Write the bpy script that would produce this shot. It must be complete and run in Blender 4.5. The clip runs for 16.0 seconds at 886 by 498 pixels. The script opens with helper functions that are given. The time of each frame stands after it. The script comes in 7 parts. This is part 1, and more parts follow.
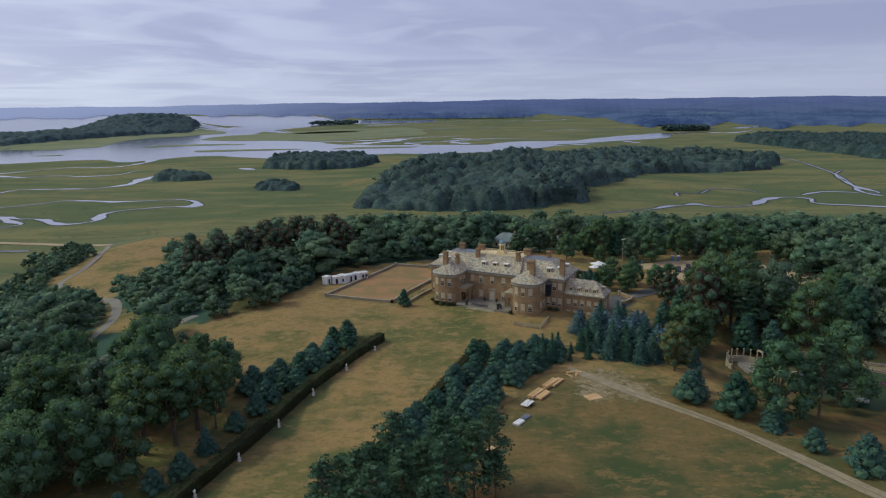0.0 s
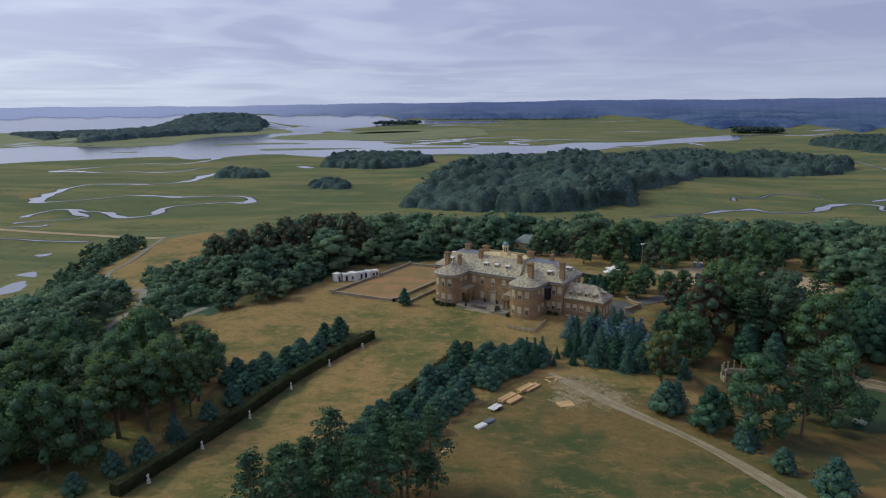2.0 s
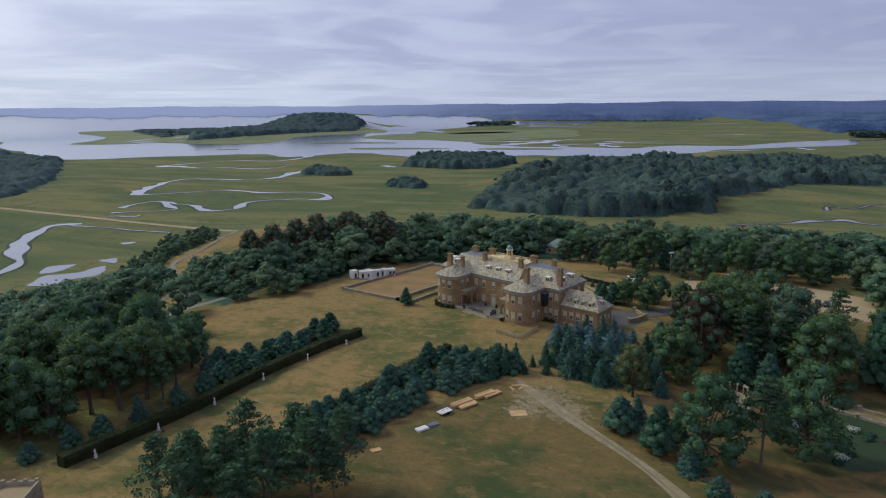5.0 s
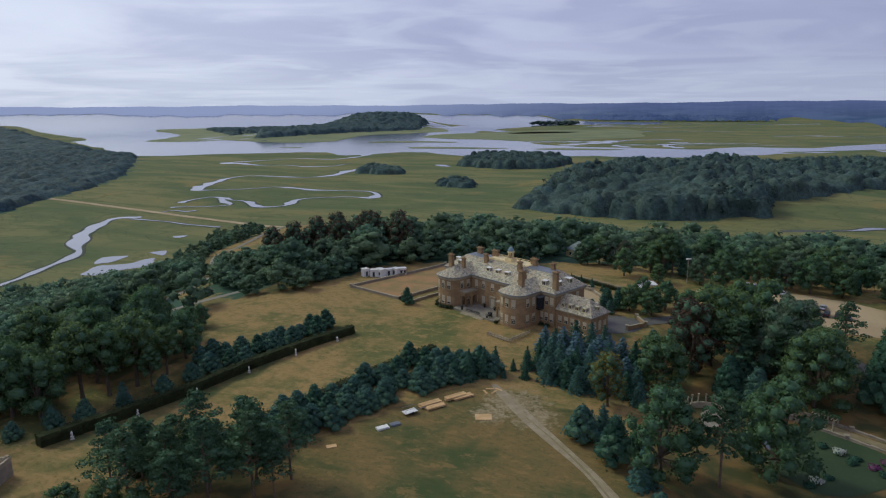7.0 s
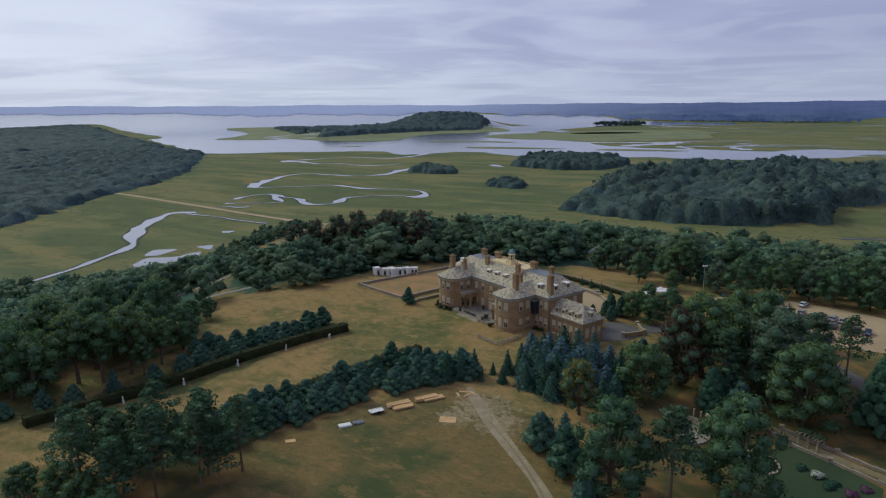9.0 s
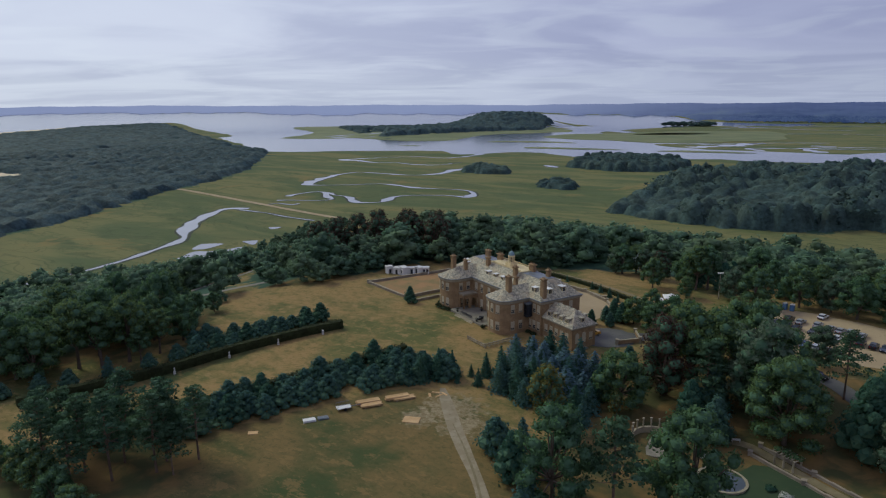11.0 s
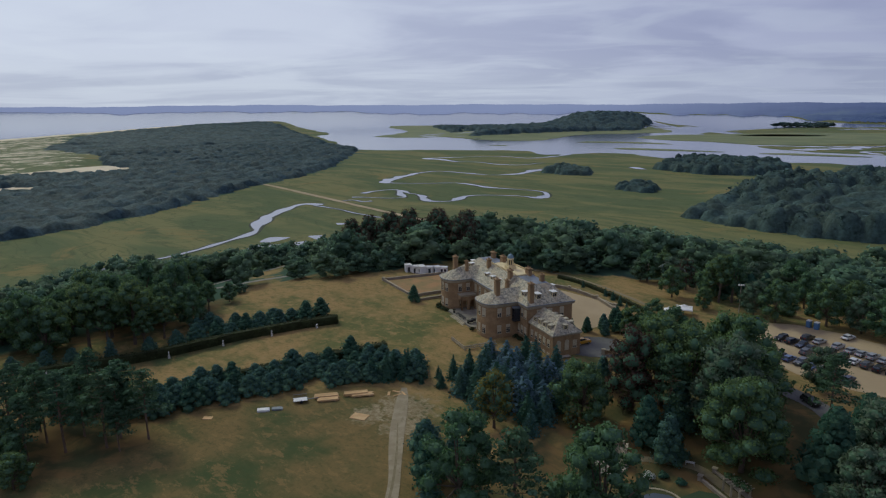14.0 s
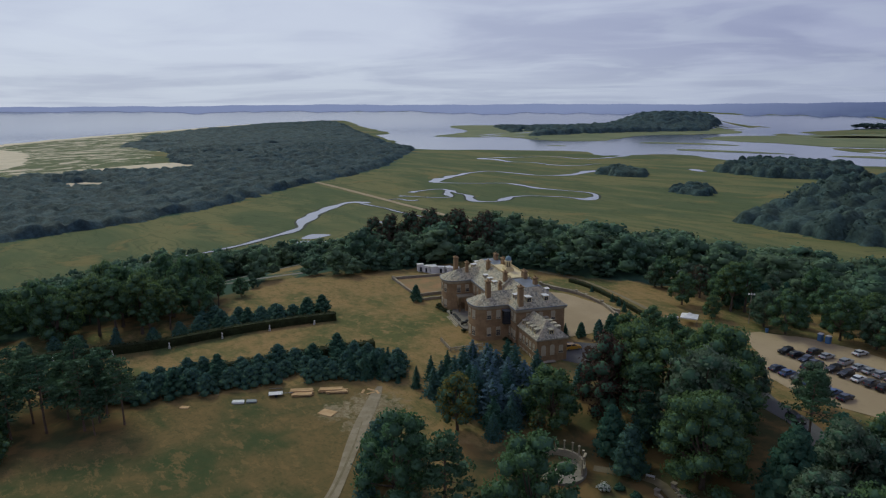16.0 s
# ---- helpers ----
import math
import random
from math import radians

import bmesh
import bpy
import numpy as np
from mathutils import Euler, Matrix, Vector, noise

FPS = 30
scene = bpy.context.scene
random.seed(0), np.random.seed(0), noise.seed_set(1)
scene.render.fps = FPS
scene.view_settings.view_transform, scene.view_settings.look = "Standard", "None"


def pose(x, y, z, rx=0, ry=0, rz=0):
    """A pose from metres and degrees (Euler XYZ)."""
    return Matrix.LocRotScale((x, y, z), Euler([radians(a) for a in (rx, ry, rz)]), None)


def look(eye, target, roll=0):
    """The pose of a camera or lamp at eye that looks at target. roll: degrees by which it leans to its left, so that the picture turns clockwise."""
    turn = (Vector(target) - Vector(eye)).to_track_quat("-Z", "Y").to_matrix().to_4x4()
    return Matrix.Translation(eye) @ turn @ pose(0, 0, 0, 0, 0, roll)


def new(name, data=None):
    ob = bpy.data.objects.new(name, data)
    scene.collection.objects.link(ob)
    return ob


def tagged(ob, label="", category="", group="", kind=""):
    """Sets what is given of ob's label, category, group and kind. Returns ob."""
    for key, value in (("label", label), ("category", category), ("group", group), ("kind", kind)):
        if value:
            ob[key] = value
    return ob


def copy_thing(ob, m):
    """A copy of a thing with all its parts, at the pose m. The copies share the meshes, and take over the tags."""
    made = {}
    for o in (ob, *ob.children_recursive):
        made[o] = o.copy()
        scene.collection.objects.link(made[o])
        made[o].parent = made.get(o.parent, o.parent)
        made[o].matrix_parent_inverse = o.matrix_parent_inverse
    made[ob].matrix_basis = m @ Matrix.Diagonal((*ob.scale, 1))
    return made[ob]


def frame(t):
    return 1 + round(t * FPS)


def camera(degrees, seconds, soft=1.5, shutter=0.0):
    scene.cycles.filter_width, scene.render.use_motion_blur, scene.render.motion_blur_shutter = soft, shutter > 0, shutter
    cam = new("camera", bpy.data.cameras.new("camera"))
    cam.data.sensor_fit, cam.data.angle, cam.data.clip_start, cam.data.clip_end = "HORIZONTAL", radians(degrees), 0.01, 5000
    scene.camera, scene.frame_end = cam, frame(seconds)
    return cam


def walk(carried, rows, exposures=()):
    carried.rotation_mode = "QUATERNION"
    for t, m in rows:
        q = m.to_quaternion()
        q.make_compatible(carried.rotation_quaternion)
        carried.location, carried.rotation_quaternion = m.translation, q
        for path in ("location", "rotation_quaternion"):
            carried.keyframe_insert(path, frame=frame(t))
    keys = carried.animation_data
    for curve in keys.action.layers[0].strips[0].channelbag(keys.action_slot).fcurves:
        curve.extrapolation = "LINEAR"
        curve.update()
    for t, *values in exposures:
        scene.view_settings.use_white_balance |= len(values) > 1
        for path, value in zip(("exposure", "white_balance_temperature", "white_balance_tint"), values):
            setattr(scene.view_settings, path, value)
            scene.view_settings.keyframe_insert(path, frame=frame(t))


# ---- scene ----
cam = camera(68.8, 16.0, soft=1.2)
METRES, EYE, TILT, LEAN, TURN = 165.0, 109.0, -13.0, 0.75, 0.0
ROWS = [
    (0.0, 0.0, 0.0, 0.0, 0.0, 0.0, -0.0),
    (0.5, 0.0315, 0.0006, 0.0001, 1.42, 0.01, -0.36),
    (1.0, 0.0626, 0.002, 0.0004, 2.83, -0.01, -0.72),
    (1.5, 0.0937, 0.0046, 0.0004, 4.24, -0.01, -1.08),
    (2.0, 0.125, 0.0081, 0.0011, 5.66, -0.03, -1.42),
    (2.5, 0.1561, 0.0125, 0.0018, 7.08, -0.05, -1.77),
    (3.0, 0.1869, 0.0177, 0.0028, 8.49, -0.09, -2.1),
    (3.5, 0.2173, 0.0235, 0.0042, 9.9, -0.14, -2.45),
    (4.0, 0.2477, 0.0301, 0.0058, 11.32, -0.19, -2.8),
    (6.5, 0.3987, 0.0691, 0.0183, 18.41, -0.67, -4.43),
    (7.0, 0.4281, 0.0796, 0.0215, 19.82, -0.8, -4.75),
    (7.5, 0.4571, 0.0908, 0.0248, 21.24, -0.93, -5.05),
    (8.0, 0.4858, 0.1026, 0.0282, 22.66, -1.07, -5.35),
    (8.5, 0.5142, 0.1154, 0.0317, 24.08, -1.21, -5.65),
    (9.0, 0.5423, 0.1288, 0.0353, 25.5, -1.36, -5.94),
    (11.5, 0.6778, 0.2064, 0.0543, 32.67, -2.21, -7.38),
    (12.0, 0.7036, 0.2235, 0.0586, 34.1, -2.4, -7.65),
    (12.5, 0.7288, 0.2415, 0.0633, 35.55, -2.61, -7.91),
    (13.0, 0.7536, 0.26, 0.0679, 37.0, -2.83, -8.15),
    (13.5, 0.7778, 0.2792, 0.0726, 38.45, -3.05, -8.4),
    (14.0, 0.8016, 0.299, 0.0776, 39.9, -3.27, -8.63),
    (14.5, 0.8247, 0.3191, 0.0827, 41.32, -3.5, -8.87),
    (15.0, 0.8478, 0.3397, 0.0881, 42.77, -3.73, -9.1),
    (15.5, 0.8689, 0.3593, 0.0932, 44.12, -3.95, -9.31),
    (16.0, 0.8909, 0.3808, 0.0989, 45.57, -4.2, -9.54),
]
walk(cam, [(t, pose(0, 0, EYE, TILT, LEAN, TURN) @ pose(METRES * x, METRES * y, METRES * z, 90 + pitch, roll, yaw)) for t, x, y, z, yaw, pitch, roll in ROWS],
     [(0, 0.14, 6050, -3.5), (8, 0.04, 6000, -3.5), (16, -0.25, 5950, -4.5)])

# ---- world and light ----
SUN_EL, SUN_AZ = 42.0, 250.0
world = bpy.data.worlds.new("sky")
scene.world = world
world.use_nodes = True
wn, wl = world.node_tree.nodes, world.node_tree.links
wn.clear()


def wnode(kind, **values):
    n = wn.new(kind)
    for k, v in values.items():
        n.inputs[k].default_value = v
    return n


w_out = wn.new("ShaderNodeOutputWorld")
w_bg = wnode("ShaderNodeBackground", Strength=1.0)
w_sky = wn.new("ShaderNodeTexSky")
w_sky.sky_type, w_sky.sun_disc = "NISHITA", False
w_sky.sun_elevation, w_sky.sun_rotation = radians(SUN_EL), radians(SUN_AZ)
w_co = wn.new("ShaderNodeTexCoord")
w_sep = wn.new("ShaderNodeSeparateXYZ")
wl.new(w_co.outputs["Generated"], w_sep.inputs[0])


def wmath(op, a, b=None):
    n = wn.new("ShaderNodeMath")
    n.operation = op
    for i, v in enumerate((a, b)):
        if v is None:
            continue
        if isinstance(v, (int, float)):
            n.inputs[i].default_value = v
        else:
            wl.new(v, n.inputs[i])
    return n.outputs[0]


def wmix(fac, a, b):
    n = wn.new("ShaderNodeMix")
    n.data_type = "RGBA"
    for sock, v in ((n.inputs[0], fac), (n.inputs[6], a), (n.inputs[7], b)):
        if isinstance(v, (int, float)):
            sock.default_value = v
        elif isinstance(v, tuple):
            sock.default_value = (*v, 1)
        else:
            wl.new(v, sock)
    return n.outputs[2]


# an overcast layer seen in plan: the direction divided by its height gives long flat streaks near the horizon
w_up = wmath("ADD", wmath("MAXIMUM", w_sep.outputs[2], 0.0), 0.07)
w_comb = wn.new("ShaderNodeCombineXYZ")
wl.new(wmath("DIVIDE", w_sep.outputs[0], w_up), w_comb.inputs[0])
wl.new(wmath("DIVIDE", w_sep.outputs[1], w_up), w_comb.inputs[1])


def wnoise(scale, detail, rough, warp):
    n = wnode("ShaderNodeTexNoise", Scale=scale, Detail=detail, Roughness=rough, Distortion=warp)
    wl.new(w_comb.outputs[0], n.inputs["Vector"])
    return n.outputs["Fac"]


def wband(v, lo, hi):
    n = wn.new("ShaderNodeMapRange")
    n.interpolation_type = "SMOOTHSTEP"
    wl.new(v, n.inputs[0])
    n.inputs[1].default_value, n.inputs[2].default_value = lo, hi
    return n.outputs[0]


w_big = wband(wnoise(0.30, 6.0, 0.52, 0.9), 0.40, 0.62)
w_fine = wband(wnoise(0.7, 5.0, 0.5, 1.2), 0.46, 0.64)
w_cloud = wmix(w_big, (0.385, 0.37, 0.575), (0.52, 0.495, 0.70))
w_cloud = wmix(wmath("MULTIPLY", w_fine, 0.32), w_cloud, (0.70, 0.68, 0.82))
# the layer is thinner and brighter over the sea, where the sun stands behind it
w_west = wband(wmath("ADD", wmath("MULTIPLY", w_sep.outputs[0], -0.85), wmath("MULTIPLY", w_sep.outputs[1], 0.25)), 0.35, 1.0)
w_cloud = wmix(wmath("MULTIPLY", w_west, wmath("ADD", wmath("MULTIPLY", w_big, 0.3), 0.42)), w_cloud, (0.93, 0.88, 1.0))
w_east = wband(wmath("ADD", wmath("MULTIPLY", w_sep.outputs[0], 0.8), wmath("MULTIPLY", w_sep.outputs[1], 0.2)), -0.35, 0.9)
w_cloud = wmix(wmath("MULTIPLY", w_east, 0.8), w_cloud, (0.30, 0.285, 0.45))
w_low = wband(w_sep.outputs[2], 0.09, 0.0)
w_cloud = wmix(wmath("MULTIPLY", w_low, 0.35), w_cloud, (0.62, 0.63, 0.74))
w_air = wn.new("ShaderNodeVectorMath")
w_air.operation = "SCALE"
wl.new(w_sky.outputs[0], w_air.inputs[0])
w_air.inputs[3].default_value = 0.08
wl.new(wmix(0.92, w_air.outputs[0], w_cloud), w_bg.inputs["Color"])
wl.new(w_bg.outputs[0], w_out.inputs["Surface"])

sun = new("sun", bpy.data.lights.new("sun", "SUN"))
sun.data.energy, sun.data.angle, sun.data.color = 1.6, radians(18), (1.0, 0.93, 0.72)
sun.matrix_world = look((-300, 60, 300 * math.tan(radians(SUN_EL))), (0, 0, 0))

# ---- materials ----
def nodes_of(name):
    m = bpy.data.materials.new(name)
    m.use_nodes = True
    return m, m.node_tree.nodes, m.node_tree.links, m.node_tree.nodes["Principled BSDF"]


class Maker:
    """Small helper that wires procedural nodes of one material."""

    def __init__(self, name, rough=0.85, metal=0.0, gloss=0.3):
        self.m, self.n, self.l, self.b = nodes_of(name)
        self.b.inputs["Roughness"].default_value = rough
        self.b.inputs["Metallic"].default_value = metal
        self.b.inputs["Specular IOR Level"].default_value = gloss
        self.co = self.n.new("ShaderNodeTexCoord").outputs["Object"]

    def put(self, sock, v):
        if isinstance(v, (int, float)):
            sock.default_value = v
        elif isinstance(v, tuple):
            sock.default_value = (*v, 1) if len(v) == 3 else v
        else:
            self.l.new(v, sock)

    def noise(self, scale, detail=4.0, rough=0.55, warp=0.0, stretch=None):
        n = self.n.new("ShaderNodeTexNoise")
        for k, v in (("Scale", scale), ("Detail", detail), ("Roughness", rough), ("Distortion", warp)):
            n.inputs[k].default_value = v
        src = self.co
        if stretch:
            mp = self.n.new("ShaderNodeMapping")
            mp.inputs["Scale"].default_value = stretch[:3]
            if len(stretch) > 3:
                mp.inputs["Rotation"].default_value = (0, 0, radians(stretch[3]))
            self.l.new(src, mp.inputs["Vector"])
            src = mp.outputs[0]
        self.l.new(src, n.inputs["Vector"])
        return n.outputs["Fac"]

    def band(self, v, lo, hi):
        n = self.n.new("ShaderNodeMapRange")
        n.interpolation_type = "SMOOTHSTEP"
        self.put(n.inputs[0], v)
        n.inputs[1].default_value, n.inputs[2].default_value = lo, hi
        return n.outputs[0]

    def math(self, op, a, b=0.0):
        n = self.n.new("ShaderNodeMath")
        n.operation = op
        self.put(n.inputs[0], a)
        self.put(n.inputs[1], b)
        return n.outputs[0]

    def mix(self, fac, a, b):
        n = self.n.new("ShaderNodeMix")
        n.data_type = "RGBA"
        self.put(n.inputs[0], fac)
        self.put(n.inputs[6], a)
        self.put(n.inputs[7], b)
        return n.outputs[2]

    def shade(self, col, fac):
        """Scales a colour's value by fac."""
        n = self.n.new("ShaderNodeHueSaturation")
        self.put(n.inputs["Value"], fac)
        self.put(n.inputs["Color"], col)
        return n.outputs[0]

    def done(self, col, bump=0.0, height=None, dist=0.05):
        self.put(self.b.inputs["Base Color"], col)
        if bump:
            n = self.n.new("ShaderNodeBump")
            n.inputs["Strength"].default_value, n.inputs["Distance"].default_value = bump, dist
            self.l.new(height if height is not None else self.noise(6.0), n.inputs["Height"])
            self.l.new(n.outputs[0], self.b.inputs["Normal"])
        return self.m


def surf(name, a, b, c, coarse=0.3, fine=4.0, rough=0.85, bump=0.3, metal=0.0, gloss=0.3, vary=0.0, dist=0.03):
    """Two colours mixed at a coarse scale, a third as wear at a fine one; vary: brightness from piece to piece."""
    k = Maker(name, rough, metal, gloss)
    col = k.mix(k.band(k.noise(coarse), 0.38, 0.64), a, b)
    f = k.noise(fine, 6.0, 0.65)
    col = k.mix(k.math("MULTIPLY", k.band(f, 0.52, 0.75), 0.7), col, c)
    if vary:
        r = k.n.new("ShaderNodeObjectInfo").outputs["Random"]
        col = k.shade(col, k.math("ADD", k.math("MULTIPLY", r, 2 * vary), 1 - vary))
    return k.done(col, bump, f, dist)


def foliage(name, a, b, tip, stuff=False):
    """Leaves: a and b vary from leaf clump to leaf clump and from tree to tree."""
    k = Maker(name, 0.75, 0.0, 0.15)
    isle = k.n.new("ShaderNodeNewGeometry").outputs["Random Per Island"]
    col = k.mix(isle, a, b)
    if stuff:
        at = k.n.new("ShaderNodeAttribute")
        at.attribute_name = "tint"
        r = at.outputs["Fac"]
    else:
        r = k.n.new("ShaderNodeObjectInfo").outputs["Random"]
    col = k.mix(k.math("MULTIPLY", r, 0.45), col, tip)
    if stuff:
        col = k.shade(col, k.math("ADD", k.math("MULTIPLY", k.band(k.noise(0.06, 4.0, 0.65), 0.35, 0.65), 0.6), 0.7))
    col = k.shade(col, k.math("ADD", k.math("MULTIPLY", k.band(k.noise(0.35), 0.3, 0.7), 0.5), 0.75))
    m = k.done(col)
    thin = k.n.new("ShaderNodeBsdfTranslucent")
    k.l.new(k.shade(col, 1.25), thin.inputs["Color"])
    both = k.n.new("ShaderNodeMixShader")
    both.inputs[0].default_value = 0.4
    k.l.new(k.b.outputs[0], both.inputs[1])
    k.l.new(thin.outputs[0], both.inputs[2])
    k.l.new(both.outputs[0], k.n["Material Output"].inputs["Surface"])
    return m


M = {}
M["brick"] = surf("red_brick", (0.265, 0.172, 0.088), (0.34, 0.228, 0.12), (0.15, 0.10, 0.056), 0.45, 2.4, 0.9, 0.3)
M["stone"] = surf("limestone_trim", (0.30, 0.255, 0.175), (0.36, 0.31, 0.215), (0.2, 0.175, 0.125), 0.6, 3.0)
M["paving"] = surf("grey_paving", (0.19, 0.17, 0.13), (0.25, 0.225, 0.175), (0.13, 0.12, 0.095), 0.5, 2.0)
M["cream"] = surf("cream_paint", (0.62, 0.50, 0.27), (0.7, 0.57, 0.32), (0.45, 0.37, 0.22), 0.7, 3.0, 0.6, 0.1)
M["blind"] = surf("cream_blind", (0.47, 0.40, 0.27), (0.53, 0.46, 0.32), (0.36, 0.31, 0.21), 0.9, 2.0, 0.8, 0.1)
M["white"] = surf("white_paint", (0.68, 0.66, 0.62), (0.75, 0.73, 0.7), (0.5, 0.48, 0.45), 0.8, 3.0, 0.6, 0.1)
M["lead"] = surf("grey_blue_lead", (0.15, 0.165, 0.19), (0.19, 0.21, 0.24), (0.27, 0.28, 0.29), 0.4, 2.0, 0.5, 0.1, 0.3)
M["copper"] = surf("weathered_copper", (0.16, 0.24, 0.27), (0.2, 0.29, 0.33), (0.12, 0.15, 0.17), 0.8, 3.0, 0.6, 0.1, 0.2)
M["iron"] = surf("black_iron", (0.02, 0.022, 0.025), (0.03, 0.032, 0.035), (0.05, 0.045, 0.04), 0.8, 4.0, 0.5, 0.2)
M["rubber"] = surf("black_rubber", (0.012, 0.012, 0.012), (0.02, 0.02, 0.02), (0.03, 0.03, 0.03), 0.8, 4.0, 0.9, 0.1)
M["bark"] = surf("tree_bark", (0.10, 0.075, 0.055), (0.14, 0.11, 0.085), (0.055, 0.045, 0.035), 0.6, 5.0, 0.95, 0.6)
M["pine_bark"] = surf("pine_bark", (0.15, 0.10, 0.07), (0.19, 0.14, 0.105), (0.08, 0.055, 0.04), 0.6, 5.0, 0.95, 0.6)
M["timber"] = surf("new_lumber", (0.52, 0.33, 0.15), (0.6, 0.40, 0.2), (0.4, 0.25, 0.11), 0.5, 5.0, 0.8, 0.2, vary=0.15)
M["grey_wood"] = surf("weathered_wood", (0.30, 0.26, 0.2), (0.36, 0.31, 0.24), (0.2, 0.17, 0.13), 0.7, 5.0, 0.9, 0.3)
M["drystone"] = surf("garden_wall_stone", (0.25, 0.21, 0.16), (0.32, 0.27, 0.2), (0.15, 0.13, 0.1), 0.6, 2.5, 0.95, 0.6)
M["marble"] = surf("statue_marble", (0.55, 0.53, 0.48), (0.62, 0.6, 0.55), (0.35, 0.34, 0.3), 1.5, 6.0, 0.6, 0.2)
M["green_roof"] = surf("grey_green_shingles", (0.16, 0.20, 0.19), (0.21, 0.25, 0.24), (0.12, 0.14, 0.14), 0.3, 3.0)

k = Maker("window_glass", 0.08, 0.0, 0.6)
M["glass"] = k.done(k.mix(k.noise(0.8), (0.02, 0.025, 0.035), (0.05, 0.06, 0.075)))

# slates: short rows of grey, buff and mossy pieces
k = Maker("roof_slates", 0.75)
cell = k.n.new("ShaderNodeTexVoronoi")
cell.inputs["Scale"].default_value = 2.3
k.l.new(k.co, cell.inputs["Vector"])
tone = k.n.new("ShaderNodeSeparateColor")
k.l.new(cell.outputs["Color"], tone.inputs[0])
f = k.noise(2.6, 4.0, 0.7)
col = k.mix(tone.outputs[0], (0.15, 0.138, 0.102), (0.50, 0.445, 0.32))
col = k.mix(k.math("MULTIPLY", k.band(f, 0.4, 0.65), 0.25), col, (0.36, 0.32, 0.235))
col = k.mix(k.math("MULTIPLY", k.band(k.noise(0.45), 0.45, 0.65), 0.5), col, (0.44, 0.34, 0.21))
col = k.mix(k.math("MULTIPLY", k.band(k.noise(1.0), 0.55, 0.68), 0.6), col, (0.16, 0.16, 0.14))
M["slate"] = k.done(col, 0.5, f, 0.05)

M["leaf"] = foliage("broad_leaves", (0.05, 0.104, 0.056), (0.106, 0.188, 0.082), (0.17, 0.205, 0.06))
M["leaf_grey"] = foliage("grey_green_leaves", (0.085, 0.122, 0.082), (0.15, 0.195, 0.13), (0.11, 0.15, 0.095))
M["leaf_red"] = foliage("dark_copper_leaves", (0.062, 0.042, 0.033), (0.105, 0.066, 0.046), (0.075, 0.06, 0.043))
M["leaf_gold"] = foliage("turning_leaves", (0.11, 0.12, 0.036), (0.175, 0.165, 0.046), (0.2, 0.13, 0.034))
M["needle"] = foliage("pine_needles", (0.052, 0.118, 0.104), (0.09, 0.176, 0.148), (0.09, 0.155, 0.12))
M["needle_dark"] = foliage("yew_needles", (0.036, 0.094, 0.07), (0.064, 0.146, 0.1), (0.07, 0.132, 0.078))
M["needle_blue"] = foliage("blue_spruce_needles", (0.085, 0.15, 0.18), (0.16, 0.245, 0.29), (0.09, 0.155, 0.155))
M["hedge"] = foliage("clipped_hedge_leaves", (0.034, 0.045, 0.02), (0.062, 0.075, 0.032), (0.06, 0.066, 0.026))
# nearer woods: a slight blue of haze mixed into the leaf colour
M["wood_stuff"] = foliage("haze_tinted_wood_leaves", (0.074, 0.136, 0.094), (0.135, 0.218, 0.132), (0.185, 0.225, 0.11), True)
# woods out in the marsh: stronger haze blue painted into the leaves
M["hazed_stuff"] = foliage("haze_blue_wood_leaves", (0.05, 0.09, 0.092), (0.078, 0.124, 0.114), (0.115, 0.146, 0.104), True)
M["needle_pine"] = foliage("white_pine_needles", (0.042, 0.088, 0.054), (0.072, 0.132, 0.074), (0.085, 0.132, 0.062))
# spit and far island: aerial haze painted in as blue leaf colour
M["scrub"] = foliage("haze_blue_scrub_leaves", (0.056, 0.096, 0.11), (0.084, 0.13, 0.135), (0.118, 0.15, 0.122), True)
M["core"] = surf("inner_foliage", (0.06, 0.118, 0.068), (0.08, 0.145, 0.078), (0.048, 0.095, 0.056), 0.5, 2.0)

# open water: mirror-like with fine ripples
k = Maker("tidal_water", 0.12, 0.0, 0.5)
h = k.noise(0.05, 6.0, 0.6, 0.0, (1.0, 2.5, 1.0))
M["water"] = k.done(k.mix(k.noise(0.004), (0.085, 0.10, 0.13), (0.115, 0.13, 0.16)), 0.02, h, 1.0)

k = Maker("silty_creek_water", 0.1, 0.0, 0.5)
M["creek"] = k.done(k.mix(k.noise(0.02), (0.2, 0.205, 0.235), (0.27, 0.275, 0.31)), 0.04, k.noise(0.4, 4.0, 0.6), 0.3)
M["mud"] = surf("tidal_mud", (0.032, 0.040, 0.024), (0.045, 0.05, 0.03), (0.022, 0.026, 0.017), 0.05, 0.5)
M["marsh_isle"] = surf("marsh_grass", (0.135, 0.16, 0.07), (0.185, 0.195, 0.085), (0.105, 0.13, 0.06), 0.01, 0.05)
M["gravel"] = surf("pale_gravel", (0.34, 0.255, 0.145), (0.4, 0.305, 0.18), (0.28, 0.21, 0.12), 0.05, 0.8)
M["dirt"] = surf("dirt_track", (0.185, 0.15, 0.08), (0.235, 0.19, 0.108), (0.115, 0.105, 0.05), 0.5, 0.8)
M["rut"] = surf("bare_rut", (0.255, 0.205, 0.125), (0.31, 0.255, 0.165), (0.15, 0.128, 0.066), 0.4, 0.9)
M["asphalt"] = surf("old_asphalt", (0.095, 0.092, 0.085), (0.125, 0.12, 0.11), (0.07, 0.068, 0.062), 0.08, 1.0)
